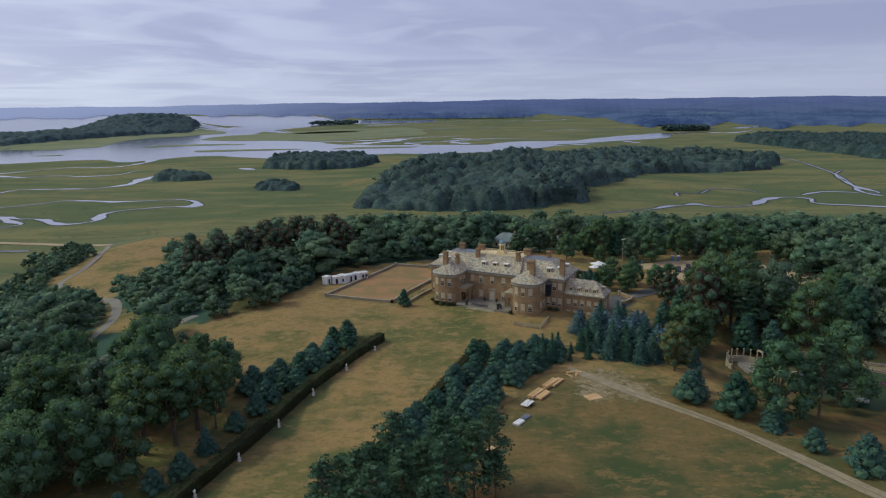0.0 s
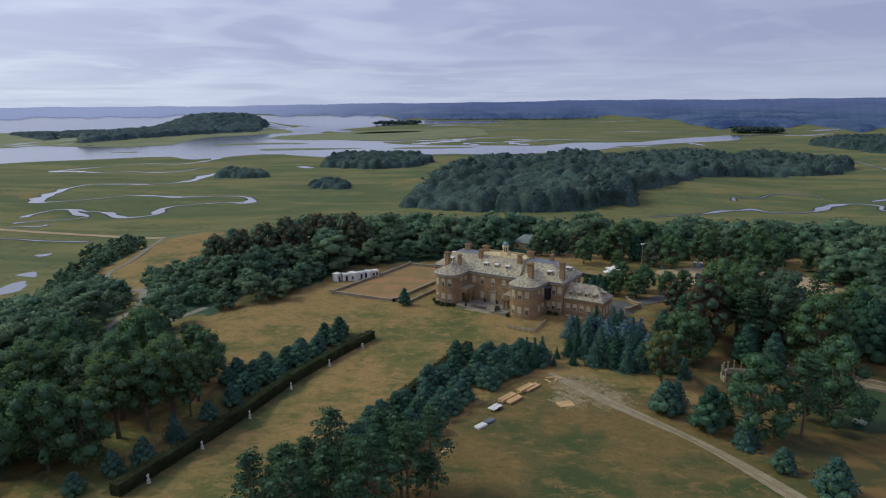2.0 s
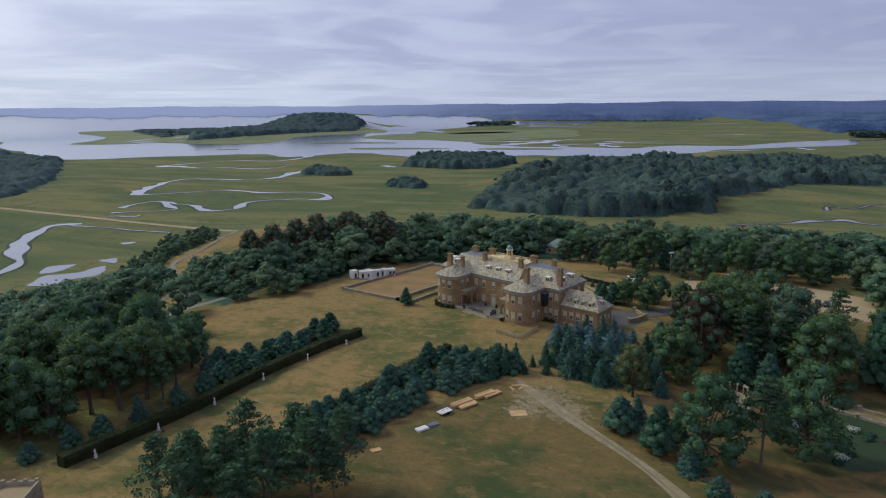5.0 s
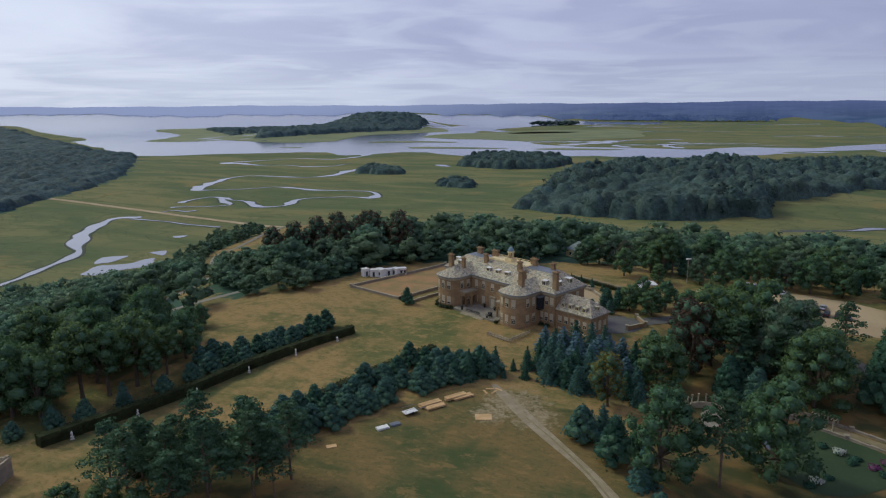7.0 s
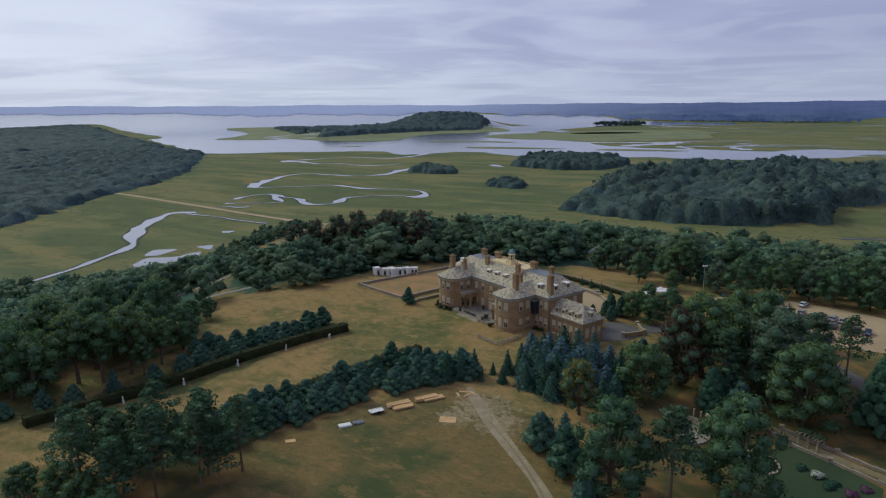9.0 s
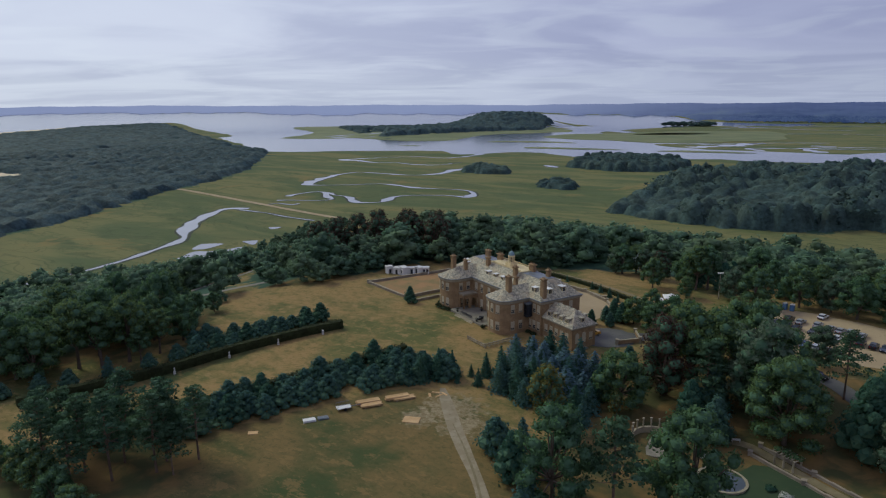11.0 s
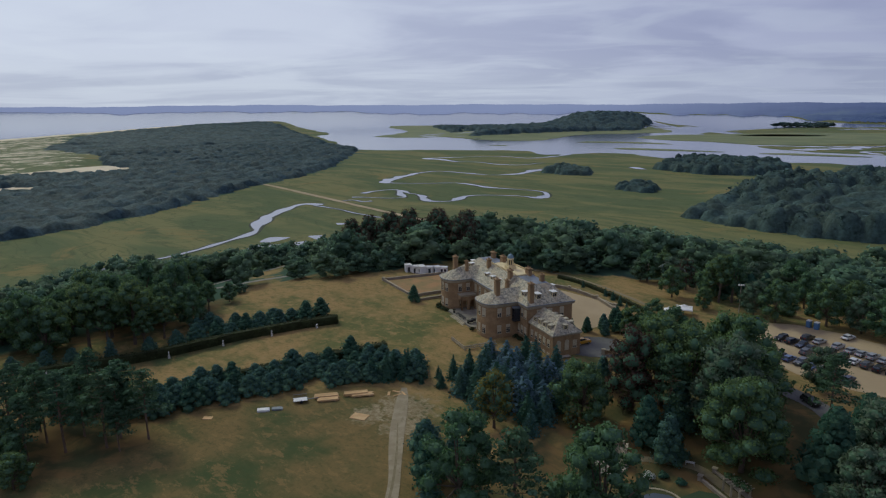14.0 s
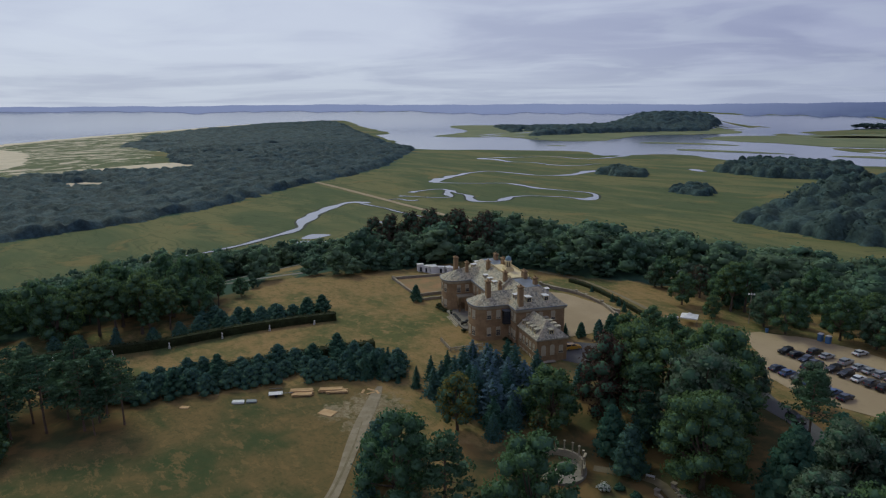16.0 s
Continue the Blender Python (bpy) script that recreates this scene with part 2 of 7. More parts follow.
M["road_pale"] = surf("worn_pale_road", (0.185, 0.168, 0.138), (0.225, 0.205, 0.168), (0.14, 0.128, 0.104), 0.05, 0.6)
M["sand"] = surf("dune_sand", (0.6, 0.5, 0.33), (0.66, 0.56, 0.39), (0.3, 0.29, 0.18), 0.02, 0.08)
M["straw_lawn"] = surf("terrace_lawn", (0.31, 0.175, 0.075), (0.215, 0.155, 0.062), (0.13, 0.125, 0.045), 0.12, 0.5)

# hills and woods at the horizon, their distance haze painted blue and glowing
k = Maker("glowing_haze_hills", 1.0, 0.0, 0.0)
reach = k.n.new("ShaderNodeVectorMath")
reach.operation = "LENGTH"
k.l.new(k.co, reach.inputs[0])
hill_haze_col = k.mix(k.band(k.noise(0.004, 6.0, 0.65, 0.4), 0.40, 0.60), (0.038, 0.062, 0.17), (0.08, 0.11, 0.25))
hill_haze_col = k.mix(k.math("MULTIPLY", k.band(k.noise(0.0025, 5.0, 0.6, 0.8), 0.60, 0.66), 0.5), hill_haze_col, (0.15, 0.19, 0.22))
hill_haze_col = k.mix(k.math("MULTIPLY", k.band(reach.outputs["Value"], 3200, 4700), 0.7), hill_haze_col, (0.125, 0.14, 0.36))
# the painted haze is palest on the seaward side
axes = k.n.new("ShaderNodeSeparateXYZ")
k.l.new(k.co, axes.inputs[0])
hill_haze_col = k.mix(k.band(axes.outputs[0], 0, -2400), hill_haze_col, (0.42, 0.44, 0.74))
k.put(k.b.inputs["Emission Color"], hill_haze_col)
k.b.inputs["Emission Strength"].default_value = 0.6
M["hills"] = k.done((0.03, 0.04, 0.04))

# the ground: lawn, woodland floor, dunes and salt marsh by the zone attribute
k = Maker("ground_cover", 0.95, 0.0, 0.1)
at = k.n.new("ShaderNodeAttribute")
at.attribute_name = "zone"
zs = k.n.new("ShaderNodeSeparateColor")
k.l.new(at.outputs["Color"], zs.inputs[0])
blot = k.noise(0.03, 3.0, 0.55, 0.5)
mid = k.noise(0.16, 4.0, 0.55, 0.4)
fine = k.noise(0.9, 6.0, 0.75, 0.3)
mow = k.noise(0.10, 3.0, 0.5, 0.3, (0.45, 1.3, 1.0, 60.0))
dry = k.math("ADD", k.math("MULTIPLY", blot, 0.55), k.math("ADD", k.math("MULTIPLY", mid, 0.25), k.math("MULTIPLY", mow, 0.3)))
green = k.band(k.noise(0.05, 6.0, 0.65, 0.9), 0.50, 0.66)
lawn = k.mix(k.band(dry, 0.43, 0.60), (0.112, 0.118, 0.041), (0.272, 0.184, 0.074))
lawn = k.mix(k.math("MULTIPLY", green, 0.6), lawn, (0.068, 0.094, 0.033))
lawn = k.mix(k.math("MULTIPLY", k.band(k.noise(0.22, 6.0, 0.7, 0.5), 0.50, 0.68), 0.5), lawn, (0.29, 0.208, 0.092))
lawn = k.mix(k.math("MULTIPLY", k.band(fine, 0.48, 0.66), 0.5), lawn, (0.085, 0.078, 0.027))
tone = k.n.new("ShaderNodeAttribute")
tone.attribute_name = "field"
# olive rough grass, with vignetting painted in as a darker tone
dimmed_rough_grass = k.mix(k.band(dry, 0.46, 0.64), (0.06, 0.079, 0.03), (0.172, 0.122, 0.049))
dimmed_rough_grass = k.mix(k.math("MULTIPLY", green, 0.65), dimmed_rough_grass, (0.06, 0.08, 0.03))
dimmed_rough_grass = k.mix(k.math("MULTIPLY", k.band(k.noise(0.26, 7.0, 0.75, 0.5), 0.53, 0.68), 0.6), dimmed_rough_grass, (0.19, 0.142, 0.06))
dimmed_rough_grass = k.mix(k.math("MULTIPLY", k.band(fine, 0.48, 0.66), 0.5), dimmed_rough_grass, (0.075, 0.075, 0.028))
worn_c, lush_c = (0.305, 0.2, 0.088), (0.105, 0.108, 0.04)
mottle = k.noise(0.4, 6.0, 0.72, 0.2, (0.6, 1.2, 1.0, 35.0))
dimmed_rough_grass = k.mix(k.math("MULTIPLY", k.band(mottle, 0.56, 0.66), 0.55), dimmed_rough_grass, (0.055, 0.068, 0.026))
dimmed_rough_grass = k.mix(k.math("MULTIPLY", k.band(mottle, 0.47, 0.38), 0.65), dimmed_rough_grass, (0.22, 0.146, 0.06))
lawn = k.mix(k.math("MULTIPLY", k.band(mottle, 0.54, 0.64), 0.65), lawn, lush_c)
lawn = k.mix(k.math("MULTIPLY", k.band(mottle, 0.47, 0.38), 0.65), lawn, worn_c)
lawn = k.mix(k.band(k.math("ADD", tone.outputs["Fac"], k.math("MULTIPLY", k.math("SUBTRACT", blot, 0.5), 0.6)), 0.35, 0.65), lawn, dimmed_rough_grass)
# trampled stony ground where the track comes out of the trees
for cx, cy, rad in ((38.0, 146.5, 8.5), (44.0, 140.5, 6.0), (34.5, 139.0, 5.0)):
    off = k.n.new("ShaderNodeVectorMath")
    off.operation = "DISTANCE"
    k.l.new(k.co, off.inputs[0])
    off.inputs[1].default_value = (cx, cy, 42.0)
    worn = k.math("ADD", k.math("MULTIPLY", k.math("SUBTRACT", 1.0, k.math("DIVIDE", off.outputs["Value"], rad)), 0.45), k.noise(0.6, 4.0, 0.6, 0.2))
    lawn = k.mix(k.math("MULTIPLY", k.band(worn, 0.50, 0.72), 0.8), lawn, k.mix(k.band(fine, 0.4, 0.6), (0.20, 0.15, 0.078), (0.33, 0.27, 0.165)))
needles = k.mix(k.band(mid, 0.4, 0.65), (0.075, 0.075, 0.032), (0.19, 0.122, 0.048))
needles = k.mix(k.math("MULTIPLY", green, 0.45), needles, (0.048, 0.066, 0.028))
litter = k.n.new("ShaderNodeAttribute")
litter.attribute_name = "litter"
floor_c = k.mix(litter.outputs["Fac"], (0.045, 0.085, 0.055), needles)
sweep = k.noise(0.006, 5.0, 0.6, 1.2, (0.6, 1.8, 1.0))
streak = k.noise(0.02, 6.0, 0.65, 0.8, (0.4, 1.6, 1.0))
marsh = k.mix(k.band(sweep, 0.40, 0.60), (0.1, 0.124, 0.054), (0.18, 0.171, 0.07))
marsh = k.mix(k.math("MULTIPLY", k.band(streak, 0.50, 0.62), 0.6), marsh, (0.088, 0.112, 0.045))
marsh = k.mix(k.math("MULTIPLY", k.band(k.noise(0.011, 6.0, 0.65, 1.0), 0.57, 0.66), 0.7), marsh, (0.225, 0.172, 0.066))
for sc, wd in ((0.009, 0.010), (0.021, 0.013)):
    gut = k.math("ABSOLUTE", k.math("SUBTRACT", k.noise(sc, 3.0, 0.5, 1.4, (0.7, 1.3, 1.0)), 0.5))
    marsh = k.mix(k.math("MULTIPLY", k.band(gut, wd, wd * 0.35), 0.32), marsh, (0.055, 0.07, 0.034))
dune = k.mix(k.band(k.noise(0.02, 9.0, 0.75, 0.8, (1.3, 0.8, 1.0, 25.0)), 0.50, 0.56), (0.14, 0.16, 0.075), (0.62, 0.53, 0.38))
edge = k.math("MULTIPLY", k.math("SUBTRACT", mid, 0.5), 1.1)
ground_col = k.mix(k.band(k.math("ADD", zs.outputs[0], edge), 0.4, 0.6), marsh, lawn)
ground_col = k.mix(k.band(k.math("ADD", zs.outputs[1], edge), 0.4, 0.6), ground_col, floor_c)
ground_col = k.mix(k.band(k.math("ADD", zs.outputs[2], edge), 0.4, 0.6), ground_col, dune)
M["ground"] = k.done(ground_col, 0.4, k.noise(0.8, 6.0, 0.7), 0.15)

# ---- mesh helpers ----
from mathutils import geometry

def part(name, bm, material, parent=None, label=""):
    """Links a bmesh as one mesh object, under a thing or a part."""
    me = bpy.data.meshes.new(name)
    bm.to_mesh(me)
    bm.free()
    me.materials.append(material)
    ob = new(name, me)
    ob.parent = parent
    return tagged(ob, label)


def reuse(name, me, parent, m):
    """One more object on a mesh that is there already."""
    ob = new(name, me)
    ob.parent, ob.matrix_basis = parent, m
    return ob


def thing(name, m, label, category, group="", kind=""):
    ob = new(name)
    ob.empty_display_size = 0.5
    ob.matrix_basis = m
    return tagged(ob, label, category, group, kind)


def add_box(bm, x0, x1, y0, y1, z0, z1, bevel=0.0, m=None):
    r = bmesh.ops.create_cube(bm, size=1.0)
    vs = r["verts"]
    bmesh.ops.scale(bm, vec=(x1 - x0, y1 - y0, z1 - z0), verts=vs)
    bmesh.ops.translate(bm, vec=((x0 + x1) / 2, (y0 + y1) / 2, (z0 + z1) / 2), verts=vs)
    if bevel:
        es = list({e for v in vs for e in v.link_edges})
        r = bmesh.ops.bevel(bm, geom=es, offset=bevel, segments=1, affect="EDGES")
        vs = list({v for f in r["faces"] for v in f.verts} | {v for v in vs if v.is_valid})
    if m is not None:
        bmesh.ops.transform(bm, matrix=m, verts=[v for v in vs if v.is_valid])
    return vs


def boxes(*specs, bevel=0.0):
    bm = bmesh.new()
    for s in specs:
        add_box(bm, *s, bevel=bevel)
    return bm


def add_tube(bm, pts, radii, segs=7):
    rings = []
    for i, p in enumerate(pts):
        p = Vector(p)
        a, b = Vector(pts[max(i - 1, 0)]), Vector(pts[min(i + 1, len(pts) - 1)])
        q = (b - a).to_track_quat("Z", "Y")
        rings.append([bm.verts.new(p + q @ Vector((radii[i] * math.cos(j * math.tau / segs), radii[i] * math.sin(j * math.tau / segs), 0))) for j in range(segs)])
    for a, b in zip(rings, rings[1:]):
        for j in range(segs):
            bm.faces.new((a[j], a[(j + 1) % segs], b[(j + 1) % segs], b[j]))
    for ring in (rings[0][::-1], rings[-1]):
        if len(ring) > 2:
            bm.faces.new(ring)


def lathe(bm, profile, segs=16, centre=(0, 0, 0)):
    """profile: (radius, height) from the foot to the top."""
    cx, cy, cz = centre
    rings = [[bm.verts.new((cx + r * math.cos(j * math.tau / segs), cy + r * math.sin(j * math.tau / segs), cz + z)) for j in range(segs)] for r, z in profile]
    for a, b in zip(rings, rings[1:]):
        for j in range(segs):
            bm.faces.new((a[j], a[(j + 1) % segs], b[(j + 1) % segs], b[j]))
    bm.faces.new(rings[0][::-1])
    bm.faces.new(rings[-1])


def prism(bm, outline, z0, z1):
    lo = [bm.verts.new((x, y, z0)) for x, y in outline]
    hi = [bm.verts.new((x, y, z1)) for x, y in outline]
    n = len(outline)
    for i in range(n):
        bm.faces.new((lo[i], lo[(i + 1) % n], hi[(i + 1) % n], hi[i]))
    bm.faces.new(lo[::-1])
    bm.faces.new(hi)


def mesh_from(name, verts, faces_per, faces):
    """A mesh from arrays: verts (n, 3), faces (k, faces_per) of indices."""
    me = bpy.data.meshes.new(name)
    me.vertices.add(len(verts))
    me.vertices.foreach_set("co", np.ascontiguousarray(verts, dtype=np.float32).ravel())
    me.loops.add(faces.size)
    me.loops.foreach_set("vertex_index", np.ascontiguousarray(faces, dtype=np.int32).ravel())
    me.polygons.add(len(faces))
    me.polygons.foreach_set("loop_start", np.arange(0, faces.size, faces_per, dtype=np.int32))
    me.update(calc_edges=True)
    return me


# ---- terrain ----
EYE_Z, MID = 109.0, np.array((75.0, 30.0))
R0, RS, FAR = 2600.0, 2250.0, 18000.0


def wave(x, y, s, k=0.0):
    """Smooth uneven swell of about -1 to 1."""
    return (np.sin(x / s + 1.3 * np.sin(y / s * 0.7 + k)) + np.sin(y / s * 1.1 + 1.7 * np.sin(x / s * 0.6 - k))) * 0.5


def sstep(v):
    v = np.clip(v, 0.0, 1.0)
    return v * v * (3 - 2 * v)


def bump_at(x, y, cx, cy, r):
    return np.exp(-((x - cx) ** 2 + (y - cy) ** 2) / (r * r))


def height(x, y):
    """The drumlin on which the house stands, over the marsh at zero."""
    dx = np.maximum(-47 - x, 0) / 232 + np.maximum(x - 210, 0) / 320
    dy = np.maximum(y - 262, 0) / 255 + np.maximum(-120 - y, 0) / 320
    rho = np.hypot(dx, dy) + 0.05 * wave(x, y, 60.0, 2.0) * sstep(np.hypot(dx, dy) * 3)
    k = 1 - sstep(rho)
    z = 42.0 * k
    z = z + 1.0 * bump_at(x, y, 18, 212, 34) - 2.4 * bump_at(x, y, -42, 128, 34)
    z = z - 5.0 * bump_at(x, y, 98, 152, 26) - 1.5 * bump_at(x, y, 72, 170, 20)
    z = z + 0.25 * wave(x, y, 11.0) * k
    # the wooded drumlin out in the marsh and the swell of the dunes
    z = z + 15.0 * sstep(1.25 - np.hypot((x - 130) / 230, (y - 880) / 250)) + 9.0 * bump_at(x, y, 40, 800, 110) + 9.0 * bump_at(x, y, 330, 1060, 120) - 6.0 * bump_at(x, y, 200, 930, 70)
    z = z + 10.0 * sstep(1.25 - np.hypot((x + 1100) / 620, (y - 640) / 420))
    z = z + 52.0 * sstep(1.25 - np.hypot((x + 1220) / 250, (y - 2730) / 300)) + 14.0 * sstep(1.2 - np.hypot((x + 1230) / 200, (y - 2150) / 560))
    z = z + 9.0 * sstep(1.3 - np.hypot((x + 210) / 55, (y - 430) / 110))
    return z


def warp(x, y, z):
    """Draws in what lies beyond 2.6 km, so that the plain closes at its true horizon."""
    dx, dy = x - MID[0], y - MID[1]
    d = np.maximum(np.hypot(dx, dy), 1e-6)
    e = np.maximum(d - R0, 0.0)
    f = np.where(d > R0, (R0 + RS * e / (e + RS)) / d, 1.0)
    return MID[0] + dx * f, MID[1] + dy * f, EYE_Z + (z - EYE_Z) * f


def spread(lo, hi, step, limit):
    inner = list(np.arange(lo, hi + 0.1, step))
    up, s = [inner[-1]], step
    while up[-1] < limit:
        s *= 1.075
        up.append(up[-1] + s)
    down, s = [inner[0]], step
    while down[-1] > -limit:
        s *= 1.075
        down.append(down[-1] - s)
    return np.array(down[:0:-1] + inner + up[1:])


GX, GY = spread(-110, 150, 4.0, FAR), spread(90, 270, 4.0, FAR)


def inside(px, py, poly):
    """Which of the points lie in the outline."""
    hit = np.zeros(np.shape(px), bool)
    n = len(poly)
    for i in range(n):
        (x0, y0), (x1, y1) = poly[i], poly[(i + 1) % n]
        if y0 == y1:
            continue
        cross = ((y0 > py) != (y1 > py)) & (px < (x1 - x0) * (py - y0) / (y1 - y0) + x0)
        hit ^= cross
    return hit


WOOD_W = [(-250, 90), (-160, 60), (-75, 70), (-64, 112), (-52, 140), (-62, 166), (-74, 176), (-100, 200), (-130, 210), (-150, 260), (-230, 300), (-300, 230)]
WOOD_N = [(-150, 270), (-112, 222), (-95, 204), (-83, 200), (-72, 197), (-61, 203), (-57, 212), (-54, 225), (-50, 240), (-46, 254), (-30, 264), (0, 272), (30, 286), (70, 300), (120, 292), (230, 270), (420, 250), (470, 400), (330, 530), (140, 540), (-40, 530), (-170, 470), (-190, 420), (-130, 320)]
WOOD_E = [(62, 190), (63, 166), (70, 120), (84, 96), (160, 60), (260, 100), (300, 250), (240, 268), (140, 268), (136, 222), (112, 208), (96, 212), (76, 226), (68, 214), (64, 200)]
DUNES = [(-3000, 1700), (-2330, 728), (-1876, 331), (-1400, 100), (-700, 50), (-560, 130), (-760, 330), (-1260, 566), (-2000, 900), (-3300, 2100)]
SPIT = [(-700, -200), (-537, 60), (-478, 170), (-503, 297), (-566, 435), (-612, 528), (-658, 655), (-716, 750), (-1010, 1066), (-1092, 1131), (-1426, 1232), (-1834, 1338), (-2506, 1592), (-3000, 2000), (-3250, 2330), (-3060, 1850), (-2640, 1230), (-2260, 900), (-1680, 650), (-1260, 600), (-900, 480), (-960, 300), (-1000, 0)]

WOOD_MID = [(-88, 722), (-84, 665), (-44, 650), (-6, 636), (36, 628), (102, 642), (150, 662), (140, 708), (168, 735), (219, 791), (257, 855), (284, 875), (363, 920), (482, 972), (538, 1049), (520, 1120), (434, 1206), (282, 1181), (185, 1219), (67, 1190), (-42, 1183), (4, 1040), (-20, 894), (-55, 800), (-80, 770)]
HEAD_WOOD = [(-1174, 1729), (-1096, 2000), (-1043, 2307), (-960, 2482), (-1010, 2700), (-1090, 2877), (-1300, 2960), (-1450, 2800), (-1420, 2400), (-1398, 2064)]
MEADOW_W = [(-229, 367), (-217, 344), (-190, 316), (-180, 330), (-181, 370), (-180, 410), (-195, 470), (-205, 505), (-250, 512), (-258, 490), (-240, 440), (-228, 390)]
WOOD_D = [(-243, 440), (-240, 400), (-240, 375), (-226, 345), (-200, 318), (-170, 290), (-150, 262), (-128, 228), (-118, 206), (-140, 200), (-166, 226), (-200, 260), (-250, 345), (-264, 400), (-260, 440)]
gx, gy = np.meshgrid(GX, GY)
px, py = gx.ravel(), gy.ravel()
wx, wy, wz = warp(px, py, height(px, py))
nx, ny = len(GX), len(GY)
ii, jj = np.meshgrid(np.arange(nx - 1), np.arange(ny - 1))
base = (jj * nx + ii).ravel()
quads = np.stack([base, base + 1, base + nx + 1, base + nx], 1)
far_ok = (np.hypot(px - MID[0], py - MID[1]) < FAR * 1.05)[quads].all(1)
ground_me = mesh_from("ground", np.stack([wx, wy, wz], 1), 4, quads[far_ok])
zone = np.zeros((len(px), 4), np.float32)
kk = height(px, py)
zone[:, 0] = sstep((kk - 3.0) / 5.0) * (px > -300) * (px < 700) * (py < 540)
PINE_FLOOR = [(-20, 82), (-19, 97), (-10, 104), (3, 106), (11, 103), (12, 94), (9, 82), (-4, 74)]
for poly in (WOOD_W, WOOD_N, WOOD_E, WOOD_D, PINE_FLOOR, SPIT, WOOD_MID, HEAD_WOOD):
    soft = sum(inside(px + 6 * math.cos(a), py + 6 * math.sin(a), poly) * 1.0 for a in np.arange(6) * math.tau / 6) / 6
    zone[:, 1] = np.maximum(zone[:, 1], soft)
zone[:, 1] *= ~inside(px, py, MEADOW_W)
zone[:, 2] = inside(px, py, DUNES) & ~inside(px, py, SPIT)
zone[:, 3] = 1
FIELD = [(-24, 92), (-6, 100), (3, 116), (13, 135), (22, 148), (32, 153), (45, 150), (60, 142), (66, 128), (120, 40), (60, -60), (-80, 40)]
WALK_EDGE = [(-19, 182), (-26, 182), (-52, 140), (-52, 96), (-42, 96), (-30, 140)]
field = inside(px, py, FIELD) * 0.8 + inside(px, py, WALK_EDGE) * 0.8
tone_at = ground_me.attributes.new("field", "FLOAT", "POINT")
tone_at.data.foreach_set("value", field.astype(np.float32))
litter_at = ground_me.attributes.new("litter", "FLOAT", "POINT")
litter_at.data.foreach_set("value", ((px > -78) & (px < 140) & (py < 226)).astype(np.float32))
zone_at = ground_me.color_attributes.new("zone", "FLOAT_COLOR", "POINT")
zone_at.data.foreach_set("color", zone.ravel())
ground_me.polygons.foreach_set("use_smooth", np.ones(len(ground_me.polygons), bool))
ground_me.materials.append(M["ground"])
tagged(new("ground", ground_me), "dry lawns and yellow-green salt marsh reaching the horizon", "ground", kind="structure")


def ground_z(x, y):
    return float(height(np.float64(x), np.float64(y)))


def curve(pts, step=4.0, closed=False):
    """A smooth line through the points, as evenly spaced pairs."""
    p = [np.array(q, float) for q in pts]
    n, out = len(p), []
    for i in range(n if closed else n - 1):
        if closed:
            a, b, c, d = p[i - 1], p[i], p[(i + 1) % n], p[(i + 2) % n]
        else:
            b, c = p[i], p[i + 1]
            a, d = p[i - 1] if i else 2 * b - c, p[i + 2] if i + 2 < n else 2 * c - b
        k = max(2, int(np.linalg.norm(c - b) / step))
        for s in np.arange(k) / k:
            out.append(0.5 * (2 * b + (c - a) * s + (2 * a - 5 * b + 4 * c - d) * s * s + (3 * b - a - 3 * c + d) * s ** 3))
    if not closed:
        out.append(p[-1])
    return np.array(out)


def lay(name, bm, material, lift, label, category):
    """Cuts a flat patch along the terrain's grid and lays it on the ground."""
    xs = [v.co.x for v in bm.verts]
    ys = [v.co.y for v in bm.verts]
    for axis, grid, lo, hi in ((0, GX, min(xs), max(xs)), (1, GY, min(ys), max(ys))):
        for g in grid[(grid > lo) & (grid < hi)]:
            co, no = [0, 0, 0], [0, 0, 0]
            co[axis], no[axis] = float(g), 1
            bmesh.ops.bisect_plane(bm, geom=bm.verts[:] + bm.edges[:] + bm.faces[:], dist=1e-5, plane_co=co, plane_no=no)
    vx, vy = np.array([v.co.x for v in bm.verts]), np.array([v.co.y for v in bm.verts])
    ax, ay, az = warp(vx, vy, height(vx, vy) + lift)
    for v, x, y, z in zip(bm.verts, ax, ay, az):
        v.co = (x, y, z)
    ob = part(name, bm, material)
    return tagged(ob, label, category, kind="structure")


def patch(name, outline, material, lift, label, category, step=6.0, rough=0.0, smooth=True):
    c = curve(outline, step, True) if smooth else np.array(outline, float)
    if rough:
        c = c + rough * np.stack([wave(c[:, 0], c[:, 1], rough * 2.3, 1.0), wave(c[:, 0], c[:, 1], rough * 1.7, 4.0)], 1)
    bm = bmesh.new()
    vs, _, fs, *_ = geometry.delaunay_2d_cdt([Vector((x, y)) for x, y in c], [], [list(range(len(c)))], 1, 1e-4)
    vs = [bm.verts.new((p.x, p.y, 0)) for p in vs]
    for f in fs:
        bm.faces.new([vs[i] for i in f])
    for f in bm.faces:
        f.normal_update()
        if f.normal.z < 0:
            f.normal_flip()
    return lay(name, bm, material, lift, label, category)


def along(line, values, step):
    """Values given at a line's corners, carried along the smooth line through them."""
    out = []
    for (a, b), (u, v) in zip(zip(line, line[1:]), zip(values, values[1:])):
        k = max(2, int(math.hypot(b[0] - a[0], b[1] - a[1]) / step))
        out += [u + (v - u) * sstep(i / k) for i in range(k)]
    return np.array(out + [values[-1]], float)


